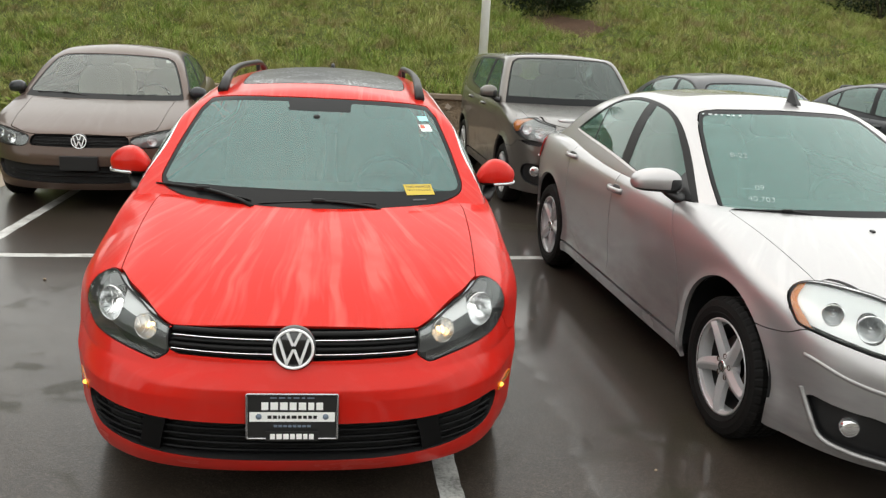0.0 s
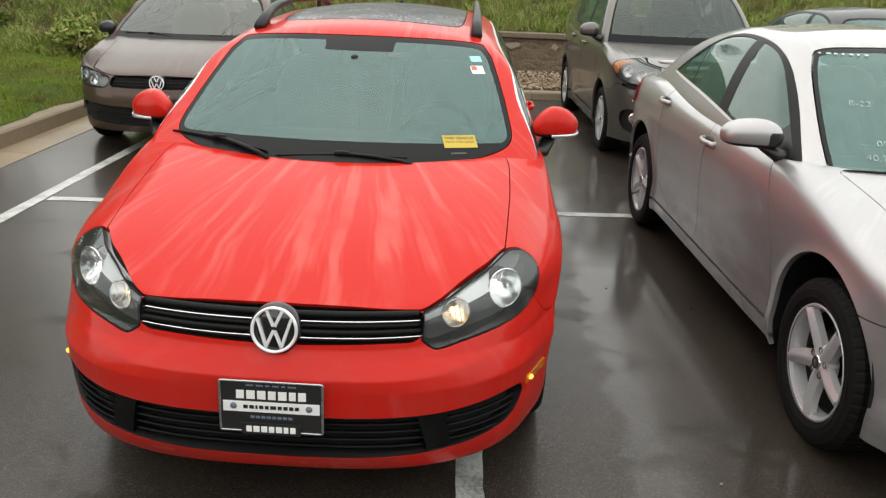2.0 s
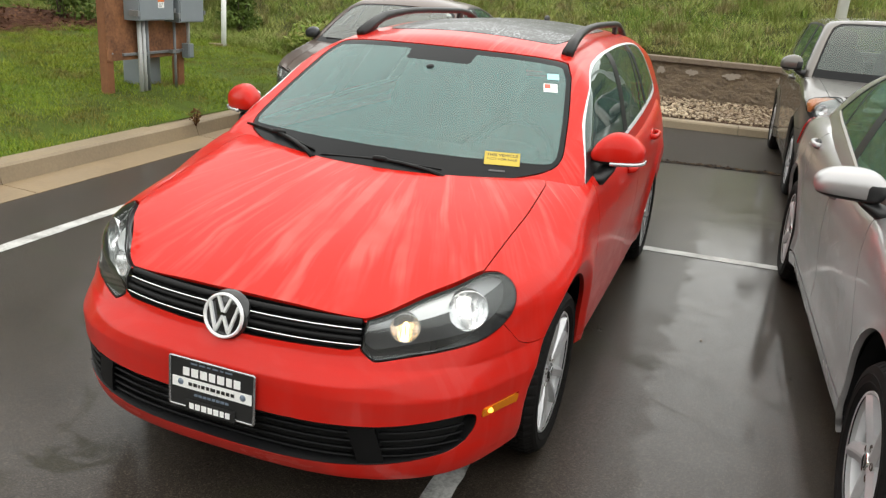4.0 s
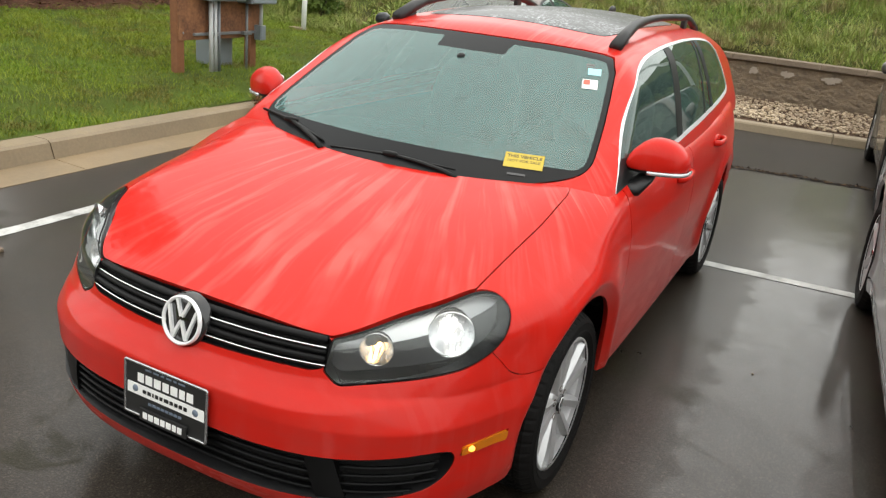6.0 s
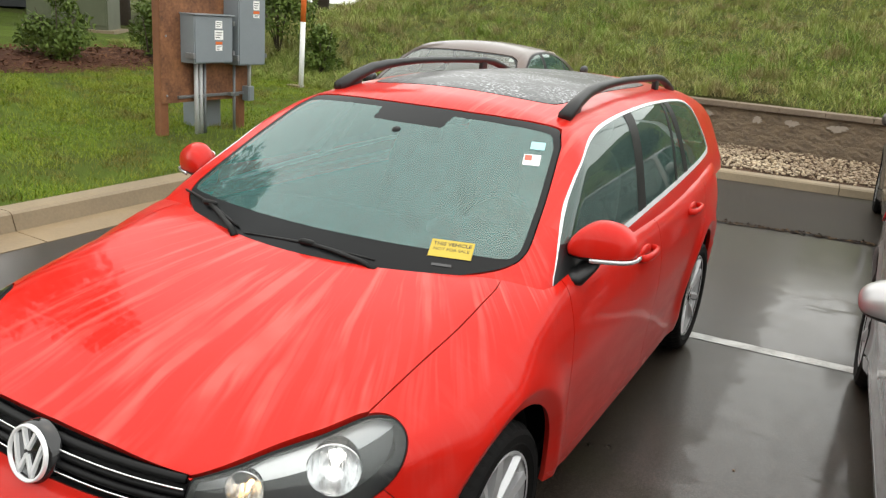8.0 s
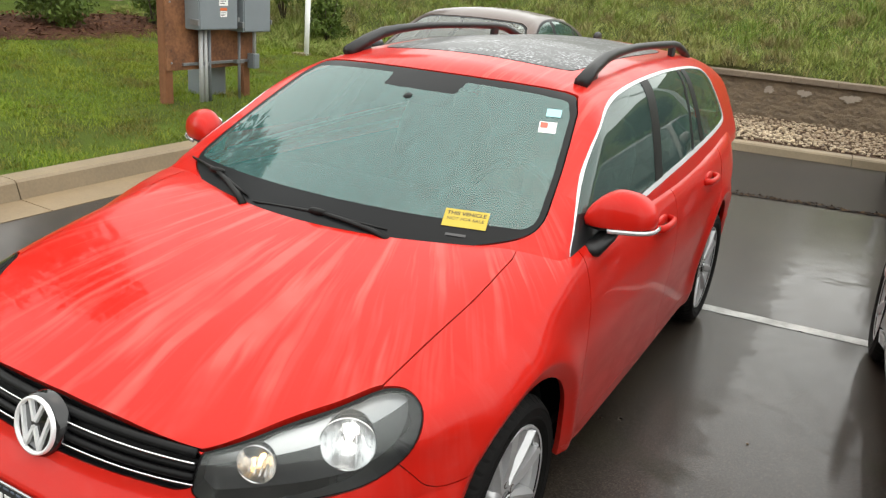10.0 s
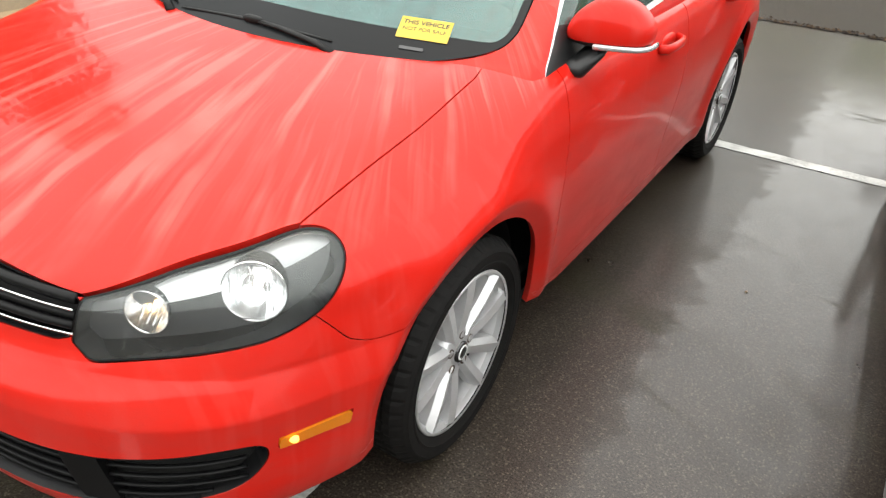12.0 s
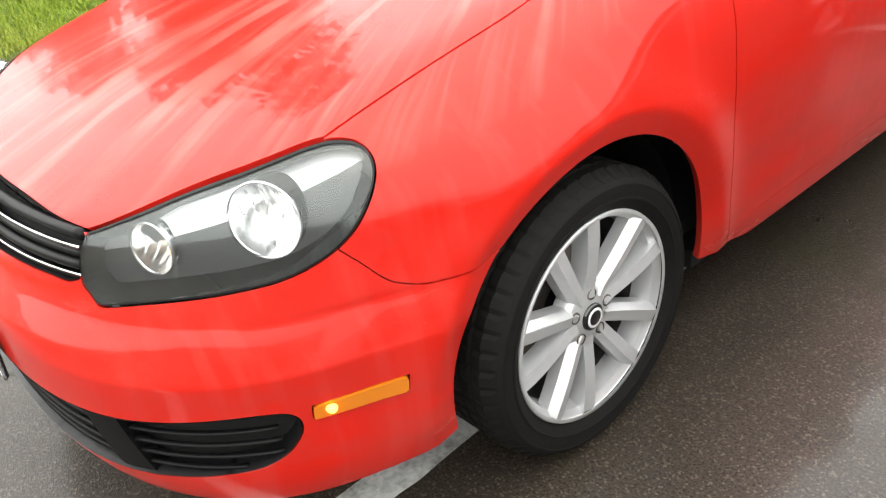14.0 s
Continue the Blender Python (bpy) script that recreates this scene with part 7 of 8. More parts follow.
# silver sedan
silver = parked_car("sedan", "silver four-door sedan with writing on its windshield, wet paint", sport_sedan, silver_paint, 1.25, dict(
    under=0.222, arch=(0.365, 0.388), track=0.870, rim=0.222, wheel="five", see=True, glass=teal_glass, frit=0.02, lamp_back=lamp_white, side_pane=tinted_glass, cloth=cloth_grey, seat_lift=0.0, dash=0.72, wiper_z=0.965,
    lamp=[(0.30, 0.73), (0.40, 0.660), (0.60, 0.664), (0.723, 0.684), (0.86, 0.702), (0.905, 0.709), (0.908, 0.712), (0.915, 0.718), (1.025, 0.818), (1.030, 0.824), (1.026, 0.830), (0.99, 0.834), (0.86, 0.828), (0.67, 0.812), (0.45, 0.775)],
    bowls=[(0.665, 0.738, 0.052), (0.808, 0.760, 0.040)], housing=reflector, amber=[(0.832, 0.67), (1.08, 0.70), (1.08, 0.86), (1.022, 0.86), (1.005, 0.82), (0.838, 0.705)],
    openings=[("fog_recess", [(0.845, 0.452), (0.80, 0.36), (0.76, 0.275), (0.66, 0.262), (0.50, 0.255), (0.50, 0.40), (0.57, 0.44), (0.70, 0.435)], black_plastic, "black plastic fog light recess"),
              ("grille", [(0.04, 0.70), (0.26, 0.70), (0.30, 0.66), (0.24, 0.58), (0.04, 0.57)], black_plastic, ""), ("lower_grille", [(-0.2, 0.40), (0.42, 0.40), (0.40, 0.27), (-0.2, 0.26)], black_plastic, "")],
    strips=[], fogs=[(0.655, 0.362, 0.038)], hood_edge=[(-1.0, 0.60), (-0.30, 0.652), (0.0, 0.660), (0.45, 0.685), (0.8, 0.70)], screen_base=(0.36, 0.20), hood_front=[(0.0, 0.73), (0.30, 0.735), (0.45, 0.775), (0.65, 0.80), (0.97, 0.84), (1.05, 0.70), (2.8, 0.6)],
    seam=[(-1.0, 0.74), (-0.5, 0.70), (-0.42, 0.66), (-0.30, 0.64), (0.0, 0.66)], sill=0.30,
    door_lines=[[(0.2, 0.47), (0.58, 0.49), (0.85, 0.62), (1.05, 0.75)], [(0.2, 1.53), (1.1, 1.50)], [(0.2, 1.95), (0.30, 2.02), (0.36, 2.15), (0.45, 2.36), (0.6, 2.42), (0.85, 2.44), (1.1, 2.47)]],
    screen=[(-0.2, 0.90), (-0.2, 1.425), (0.35, 1.415), (0.49, 1.40), (0.53, 1.375), (0.59, 1.28), (0.665, 1.10), (0.705, 0.97), (0.715, 0.935), (0.70, 0.90), (0.66, 0.88)],
    windows=[(0.54, 0.970), (0.56, 0.984), (0.709, 1.074), (0.88, 1.174), (1.01, 1.248), (1.16, 1.323), (1.31, 1.374), (1.52, 1.408), (1.80, 1.422), (2.02, 1.420), (2.25, 1.386), (2.46, 1.272), (2.71, 1.125), (2.715, 1.112), (2.07, 1.078), (1.60, 1.043), (1.30, 1.012), (0.78, 0.972)], belt=[(0.54, 0.978), (0.95, 0.996), (1.30, 1.025), (1.60, 1.056), (2.07, 1.091), (2.72, 1.126)],
    corner=0.80, trim=(0.016, intake_black), posts=[(1.504, 0.42, 0.068), (2.17, 0.41, 0.013)], rear_glass=(0.56, 1.10, 1.36, 2.3), handles=[(1.462, 0.885), (2.42, 0.955)],
    mirror=((0.82, 0.70, 0.985), (0.955, 0.74, 1.062), (0.125, 0.075, 0.074)), mirror_paint=None))
silver.matrix_world = pose(2.764, -0.09, 0, 0, 0, 3.1)
bm = bmesh.new()
fin = [bm.verts.new(q) for q in ((0.145, 1.30, 1.452), (0.175, 1.30, 1.452), (0.180, 1.42, 1.462), (0.140, 1.42, 1.462), (0.157, 1.40, 1.548), (0.163, 1.40, 1.548), (0.162, 1.425, 1.545), (0.158, 1.425, 1.545))]
for q in ((0, 1, 5, 4), (1, 2, 6, 5), (2, 3, 7, 6), (3, 0, 4, 7), (4, 5, 6, 7), (3, 2, 1, 0)):
    bm.faces.new([fin[i] for i in q])
part("aerial", bm, black_plastic, silver, "small black roof aerial fin", bevel=0.003)
silver_low = shape_pair(sport_sedan)[0]


def round_nose(f, pts):
    """A line over the front of a car from its arc length and height at each point."""
    a = np.array([q[0] for q in pts]) / 0.85
    o = np.zeros((len(pts), 3))
    o[:, 2] = [q[1] for q in pts]
    return cast(f, o, np.stack([np.sin(a), -np.cos(a), 0 * a], 1))


for side in (1, -1):
    flip = np.array([side, 1, 1])
    lip_line = round_nose(silver_low, chaikin([(0.850, 0.465), (0.846, 0.452), (0.800, 0.36), (0.760, 0.277), (0.66, 0.262), (0.58, 0.258), (0.50, 0.254)], 2, False))
    link_sheet("recess_lip", tube(lip_line * flip, 0.0115, 8), silver_paint, silver, "raised silver edge of the fog light recess")
    ridge = round_nose(silver_low, chaikin([(0.86, 0.602), (0.80, 0.592), (0.70, 0.560), (0.584, 0.542), (0.40, 0.530), (0.20, 0.526)], 2, False)) * np.array([0.994, 0.994, 1])
    link_sheet("bumper_crease", tube(ridge * flip, [0.002] + [0.0095] * (len(ridge) - 2) + [0.002], 8, squash=(1.0, 1.3)), silver_paint, silver)
    # tail lamps wrap round the rear corners
    pane = []
    for y in np.linspace(3.22, 3.62, 14):
        z0, z1 = 0.80 + 0.06 * (3.62 - y), 0.985 + 0.05 * (3.22 - y)
        zz = np.linspace(z0, z1, 8)
        oo = np.stack([0 * zz, 0 * zz + y, zz], 1)
        pane.append(cast(silver_low, oo, np.array([[float(side), 0, 0]] * 8)) + np.array([0.006 * side, 0, 0]))
    link_sheet("tail_lamp", hem(grid_sheet(np.array(pane)), 0.01), tail_red, silver, "red tail lamp round the rear corner")
sh = superquad((0.0, 3.72, 1.075), (0.60, 0.06, 0.02), 0.5, 0.5, 24, 8)
link_sheet("spoiler", sh, silver_paint, silver)
for body, x, z, size in (("B-22", -0.45, 1.20, 0.052), ("09", -0.448, 1.068, 0.052), ("40,703", -0.475, 1.022, 0.052)):
    fs = shape_pair(sport_sedan)[1]
    y = float(cast(fs, np.array([[x, 2.0, z]]), np.array([[0, -1.0, 0]]))[0][1])
    text_object("chalk_writing", body, size, chalk_white, pose(x, y - 0.006, z + 0.003, 33, 0, -14), silver, "white chalk numbers on the glass", bold=-0.0017)
bm = bmesh.new()
box(bm, -0.055, 0.055, -0.001, 0.001, 0, 0.001)
ob = part("chalk_rule", bm, chalk_white, silver)
y = float(cast(fs, np.array([[-0.47, 2.0, 1.082]]), np.array([[0, -1.0, 0]]))[0][1])
ob.matrix_basis = pose(-0.435, y + 0.05, 1.047, 33, 0, -14)
for i, w in enumerate((0.012, 0.022, 0.016, 0.012, 0.018, 0.012, 0.016)):
    bm = bmesh.new()
    box(bm, 0, w, -0.006, 0.006, 0, 0.001)
    ob = part("chalk_mark", bm, chalk_white, silver)
    x = -0.50 + i * 0.034
    y = float(cast(fs, np.array([[x, 2.0, 1.385]]), np.array([[0, -1.0, 0]]))[0][1])
    ob.matrix_basis = pose(x, y - 0.008, 1.388, 28, 0, -12)
for x in (-0.094, 0.30):
    link_sheet("washer_nozzle", superquad((x, 0.148, 0.950), (0.012, 0.016, 0.007), 0.8, 0.8, 12, 8), black_plastic, silver)

# brown sedan and the dark sedans by the bank
sedan_openings = dict(
    under=0.21, arch=(0.34, 0.372), track=0.862, rim=0.206, wheel="seven", see=True, glass=pale_glass, side_pane=tinted_glass, cloth=cloth_beige, seat_lift=0.0, dash=0.56, wiper_z=0.975,
    lamp=[(0.41, 0.69), (0.42, 0.63), (0.45, 0.600), (0.52, 0.590), (0.75, 0.598), (0.96, 0.640), (1.02, 0.705), (0.99, 0.748), (0.80, 0.750), (0.6, 0.728)],
    bowls=[(0.60, 0.655, 0.045), (0.79, 0.676, 0.046)], housing=reflector, amber=None,
    openings=[("grille", [(-0.2, 0.712), (0.38, 0.704), (0.402, 0.698), (0.410, 0.63), (0.40, 0.612), (0.38, 0.606), (-0.2, 0.596)], shade_black, "black grille with thin slats"),
              ("lower_grille", [(-0.2, 0.435), (0.36, 0.435), (0.62, 0.455), (0.80, 0.455), (0.80, 0.36), (0.70, 0.30), (0.36, 0.275), (-0.2, 0.27)], shade_black, "")],
    strips=[("slat", 0.625, 0, 0.40, 0.005, intake_black), ("slat", 0.652, 0, 0.40, 0.005, intake_black), ("slat", 0.68, 0, 0.40, 0.005, intake_black), ("slat", 0.34, 0, 0.6, 0.006, intake_black), ("slat", 0.38, 0, 0.6, 0.006, intake_black)],
    fogs=[], badge=(0.655, 0.066), hood_edge=[(-1.0, 0.60), (-0.45, 0.655), (0.0, 0.675), (0.4, 0.70), (0.8, 0.70)], screen_base=(0.22, 0.26), hood_front=[(0.0, 0.716), (0.40, 0.705), (0.60, 0.735), (0.85, 0.765), (0.98, 0.70), (2.8, 0.6)],
    seam=[(-1.0, 0.74), (-0.5, 0.69), (-0.42, 0.64), (-0.30, 0.62), (0.0, 0.64)], sill=0.30,
    door_lines=[[(0.2, 0.48), (0.6, 0.45), (0.9, 0.42), (1.05, 0.40)], [(0.2, 1.50), (1.1, 1.46)], [(0.2, 2.10), (0.5, 2.18), (0.7, 2.32), (0.9, 2.42), (1.1, 2.45)]],
    screen=[(-0.2, 0.90), (-0.2, 1.375), (0.35, 1.366), (0.585, 1.345), (0.66, 1.23), (0.722, 1.09), (0.765, 0.97), (0.785, 0.90)],
    windows=[(0.42, 0.975), (0.62, 1.10), (0.95, 1.27), (1.25, 1.365), (1.6, 1.395), (2.0, 1.385), (2.35, 1.32), (2.62, 1.19), (2.68, 1.10), (2.3, 1.06), (1.5, 1.02), (0.9, 0.99)],
    corner=0.62, trim=(0.018, intake_black), posts=[(1.45, 0.45, 0.05), (2.28, 0.30, 0.025)], rear_glass=(0.56, 1.10, 1.34, 2.3), handles=[(1.28, 0.89), (2.15, 0.91)],
    mirror=((0.82, 0.50, 0.94), (0.905, 0.53, 1.012), (0.088, 0.075, 0.072)), mirror_paint=dark_paint)
brown = parked_car("sedan", "brown four-door sedan by the kerb, black grille and empty plate holder", brown_sedan, brown_paint, 0.9, sedan_openings)
brown.matrix_world = pose(-2.385, 4.95, 0, 0, 0, 4.5)
bm = bmesh.new()
box(bm, -0.165, 0.165, -0.925, -0.885, 0.395, 0.525)
part("plate_holder", bm, black_plastic, brown, "empty black plate holder", bevel=0.006)
for x0, x1, z0, z1 in ((0.50, 0.545, 1.30, 1.36),):
    bm = bmesh.new()
    box(bm, -0.025, 0.025, -0.03, 0.03, 0, 0.001)
    ob = part("sticker", bm, paper_white, brown)
    ob.matrix_basis = pose(0.535, 0.99, 1.315, 30, 0, 12)
dark_openings = dict(sedan_openings, glass=screen_glass, cloth=cloth_grey, badge=None, mirror_paint=None)
dark = parked_car("sedan", "dark grey sedan parked below the grassy bank, wet roof", brown_sedan, dark_paint, 0.55, dark_openings)
dark.matrix_world = pose(5.15, 5.4, 0, 0, 0, 3.0)
copy_thing(dark, pose(8.0, 5.4, 0, 0, 0, 3.0))

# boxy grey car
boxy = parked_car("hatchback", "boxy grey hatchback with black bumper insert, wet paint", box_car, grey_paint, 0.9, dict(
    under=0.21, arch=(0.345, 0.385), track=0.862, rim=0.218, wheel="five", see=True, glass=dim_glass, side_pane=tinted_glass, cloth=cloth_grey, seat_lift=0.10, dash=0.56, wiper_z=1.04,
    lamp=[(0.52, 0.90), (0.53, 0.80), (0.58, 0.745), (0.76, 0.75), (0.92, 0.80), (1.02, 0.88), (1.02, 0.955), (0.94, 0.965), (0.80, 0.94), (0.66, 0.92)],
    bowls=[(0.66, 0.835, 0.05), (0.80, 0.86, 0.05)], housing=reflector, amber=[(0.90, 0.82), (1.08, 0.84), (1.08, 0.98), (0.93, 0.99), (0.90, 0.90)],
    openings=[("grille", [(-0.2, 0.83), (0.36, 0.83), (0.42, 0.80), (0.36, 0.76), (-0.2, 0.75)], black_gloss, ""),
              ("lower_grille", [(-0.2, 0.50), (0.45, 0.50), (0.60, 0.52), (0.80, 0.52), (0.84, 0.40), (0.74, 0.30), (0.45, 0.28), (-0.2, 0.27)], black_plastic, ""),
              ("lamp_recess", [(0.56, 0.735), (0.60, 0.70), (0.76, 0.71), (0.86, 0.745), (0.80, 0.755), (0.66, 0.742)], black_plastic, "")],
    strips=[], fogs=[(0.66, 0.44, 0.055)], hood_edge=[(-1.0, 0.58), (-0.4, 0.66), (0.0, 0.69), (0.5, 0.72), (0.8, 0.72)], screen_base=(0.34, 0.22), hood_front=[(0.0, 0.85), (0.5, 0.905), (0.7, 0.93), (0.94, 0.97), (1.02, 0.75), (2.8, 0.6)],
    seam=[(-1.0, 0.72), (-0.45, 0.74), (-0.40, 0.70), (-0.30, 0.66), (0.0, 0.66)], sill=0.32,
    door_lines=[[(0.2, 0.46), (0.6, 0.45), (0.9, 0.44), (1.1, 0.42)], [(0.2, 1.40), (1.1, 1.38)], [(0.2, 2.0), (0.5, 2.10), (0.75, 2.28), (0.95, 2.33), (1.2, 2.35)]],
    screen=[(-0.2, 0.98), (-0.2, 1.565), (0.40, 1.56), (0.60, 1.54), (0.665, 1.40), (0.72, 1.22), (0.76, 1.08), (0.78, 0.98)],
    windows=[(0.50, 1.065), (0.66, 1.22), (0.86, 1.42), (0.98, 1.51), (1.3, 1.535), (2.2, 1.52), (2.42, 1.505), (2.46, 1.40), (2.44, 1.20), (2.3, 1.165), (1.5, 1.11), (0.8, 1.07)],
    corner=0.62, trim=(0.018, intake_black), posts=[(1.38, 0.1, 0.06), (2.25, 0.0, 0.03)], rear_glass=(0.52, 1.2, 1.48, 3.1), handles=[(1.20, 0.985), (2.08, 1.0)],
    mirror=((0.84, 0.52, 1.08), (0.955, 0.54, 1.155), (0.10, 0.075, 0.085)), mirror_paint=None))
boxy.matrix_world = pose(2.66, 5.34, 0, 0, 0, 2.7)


# ---- things on the lawn and the bank ----
plywood = grainy("weathered_plywood", (0.30, 0.13, 0.055), 0.75, 0.5, 30.0, 0.4, 0.005, second=(0.11, 0.045, 0.022), spread=(0.38, 0.62), big=4.5)
post_wood = grainy("stained_post", (0.25, 0.10, 0.04), 0.75, 0.5, 25.0, 0.4, 0.005, second=(0.14, 0.055, 0.025), big=3.0)
box_grey = grainy("painted_steel_box", (0.235, 0.265, 0.285), 0.42, 0.15, 60.0, 0.06, 0.001, big=3.0)
conduit_white = grainy("pvc_conduit", (0.55, 0.56, 0.56), 0.4, 0.2, 30.0, 0.05, 0.001)
conduit_grey = grainy("grey_conduit", (0.20, 0.215, 0.23), 0.4, 0.2, 30.0, 0.05, 0.001)
strut_steel = grainy("galvanised_strut", (0.35, 0.36, 0.37), 0.45, 0.3, 50.0, 0.1, 0.001, metal=0.7)
orange_paint = material("orange_label", (0.75, 0.16, 0.03), 0.5)
for m in (turf_mat, bank_mat, soil_mat, mulch_mat):
    Nodes(m).set(Specular_IOR_Level=0.1)
pole_white = grainy("white_pole_paint", (0.84, 0.84, 0.83), 0.4, 0.1, 20.0, 0.05, 0.001)
cabinet_green = grainy("utility_green", (0.115, 0.125, 0.075), 0.5, 0.2, 15.0, 0.05, 0.002)
brick_brown = grainy("brown_cladding", (0.14, 0.085, 0.055), 0.8, 0.3, 20.0, 0.3, 0.01)
dark_glass = material("dark_window", (0.02, 0.022, 0.025), 0.1)


def meter_board():
    g = float(height(np.array(-5.1), np.array(4.8)))
    b = empty("meter_board")
    tagged(b, "weathered plywood board on two wooden posts carrying electric boxes", "meter board")
    for y in (4.205, 5.375):
        bm = bmesh.new()
        box(bm, -5.22, -5.12, y - 0.05, y + 0.05, g - 0.3, 2.15)
        part("post", bm, post_wood, b, bevel=0.006)
    bm = bmesh.new()
    box(bm, -5.118, -5.098, 4.16, 5.46, 0.60, 2.1)
    part("panel", bm, plywood, b, "stained plywood panel", bevel=0.003)
    for y in (4.22, 5.37):
        for z in (0.68, 1.3, 1.9):
            link_sheet("bolt", superquad((-5.094, y, z), (0.006, 0.012, 0.012), 0.9, 0.9, 10, 6), strut_steel, b)
    bm = bmesh.new()
    box(bm, -5.097, -5.07, 4.36, 5.44, 0.645, 0.675)
    part("strut", bm, strut_steel, b, "horizontal steel strut", bevel=0.003)
    for y in (4.59, 4.655, 5.13, 5.20):
        bm = bmesh.new()
        box(bm, -5.072, -5.02, y - 0.03, y + 0.03, 0.64, 0.68)
        part("clamp", bm, strut_steel, b, bevel=0.003)
    return b, g


board, board_ground = meter_board()


def steel_box(y0, y1, z0, z1, depth, label, labels):
    e = empty("electric_box")
    tagged(e, label, "electric box", "boxes on the meter board")
    x = -5.097
    bm = bmesh.new()
    box(bm, x, x + depth, y0, y1, z0, z1)
    part("body", bm, box_grey, e, bevel=0.006)
    bm = bmesh.new()
    box(bm, x + depth, x + depth + 0.012, y0 + 0.012, y1 - 0.012, z0 + 0.012, z1 - 0.012)
    part("door", bm, box_grey, e, bevel=0.004)
    bm = bmesh.new()
    box(bm, x - 0.0, x + depth + 0.03, y0 - 0.012, y1 + 0.012, z1, z1 + 0.014)
    part("hood", bm, box_grey, e, bevel=0.004)
    for z in (z0 + 0.08, z1 - 0.10):
        bm = bmesh.new()
        box(bm, x + depth - 0.02, x + depth + 0.016, y1 - 0.004, y1 + 0.02, z, z + 0.05)
        part("hinge", bm, strut_steel, e, bevel=0.003)
    bm = bmesh.new()
    box(bm, x + depth * 0.5, x + depth + 0.02, y0 - 0.03, y0, z0 + 0.05, z0 + 0.11)
    part("latch", bm, strut_steel, e, bevel=0.004)
    for ly, lz, w, h, mat in labels:
        bm = bmesh.new()
        box(bm, x + depth + 0.0125, x + depth + 0.0140, ly - w / 2, ly + w / 2, lz - h / 2, lz + h / 2)
        part("label", bm, mat, e)
        if mat == paper_white:
            for k in range(3):
                bm = bmesh.new()
                zz = lz + h * (0.25 - 0.25 * k)
                box(bm, x + depth + 0.0142, x + depth + 0.0150, ly - w * 0.38, ly + w * (0.38 - 0.12 * k), zz - h * 0.04, zz + h * 0.04)
                part("text_bar", bm, lamp_grey, e)
    return e


steel_box(4.42, 4.99, 1.03, 1.53, 0.20, "small grey steel electric box with white and orange labels", [(4.77, 1.44, 0.10, 0.08, paper_white), (4.77, 1.33, 0.13, 0.10, paper_white), (4.77, 1.245, 0.10, 0.028, orange_paint), (4.77, 1.195, 0.10, 0.06, paper_white)])
steel_box(5.06, 5.50, 1.00, 2.05, 0.22, "tall grey steel electric box with an orange warning label", [(5.34, 1.66, 0.10, 0.10, paper_white), (5.34, 1.585, 0.10, 0.03, orange_paint), (5.34, 1.545, 0.10, 0.04, paper_white)])


def pipe(name, label, pts, r, mat, cat="conduit"):
    return tagged(link_sheet(name, tube(pts, r, 10), mat), label, cat, "conduits on the meter board")


for y, r, mat, lab in ((4.575, 0.024, conduit_white, "white plastic conduit from box to ground"), (4.640, 0.024, conduit_white, "white plastic conduit from box to ground"), (4.70, 0.018, conduit_grey, "grey conduit from box to ground")):
    pipe("conduit", lab, [(-5.035, y, 1.04), (-5.035, y, board_ground - 0.05)], r, mat)
pipe("conduit", "grey conduit from box to ground", [(-5.035, 5.16, 1.01), (-5.035, 5.16, board_ground - 0.05)], 0.016, conduit_grey)
pipe("conduit", "short white conduit above a small grey box", [(-5.035, 5.41, 1.01), (-5.035, 5.41, 0.74)], 0.022, conduit_white)
e = empty("junction_box")
tagged(e, "small grey junction box on the plywood board", "junction box")
bm = bmesh.new()
box(bm, -5.097, -5.0, 5.36, 5.46, 0.57, 0.74)
part("body", bm, box_grey, e, bevel=0.006)
bm = bmesh.new()
box(bm, -5.0, -4.992, 5.37, 5.45, 0.58, 0.73)
part("cover", bm, box_grey, e, bevel=0.002)
bm = bmesh.new()
gz = float(height(np.array(-5.4), np.array(5.0)))
box(bm, -5.55, -5.30, 4.86, 5.22, gz - 0.1, gz + 0.36)
tagged(part("utility_pedestal", bm, box_grey, bevel=0.02), "low grey utility pedestal behind the board", "pedestal")


# shrubs and trees
def leaf_cloud(n, blobs, size, seed):
    """Many small leaves on the outside of uneven clumps, as one sheet."""
    rs = np.random.RandomState(seed)
    k = rs.choice(len(blobs), n, p=np.array([b[3] ** 2 for b in blobs]) / sum(b[3] ** 2 for b in blobs))
    c = np.array([b[:3] for b in blobs])[k]
    r = np.array([b[3] for b in blobs])[k]
    d = rs.normal(0, 1, (n, 3))
    d /= np.linalg.norm(d, axis=1)[:, None]
    p = c + d * (r * rs.uniform(0.35, 1.12, n) ** 0.6)[:, None] * np.array([1, 1, 0.9])
    a = rs.normal(0, 1, (n, 3))
    a /= np.linalg.norm(a, axis=1)[:, None]
    b = np.cross(a, d + rs.normal(0, 0.4, (n, 3)))
    b /= np.maximum(np.linalg.norm(b, axis=1), 1e-6)[:, None]
    s = size * rs.uniform(0.6, 1.4, n)[:, None]
    v = np.stack([p - a * s, p + b * s * 0.45, p + a * s, p - b * s * 0.45], 1).reshape(-1, 3)
    i = np.arange(n) * 4
    return v, [tuple(q) for q in np.stack([i, i + 1, i + 2, i + 3], 1).tolist()]


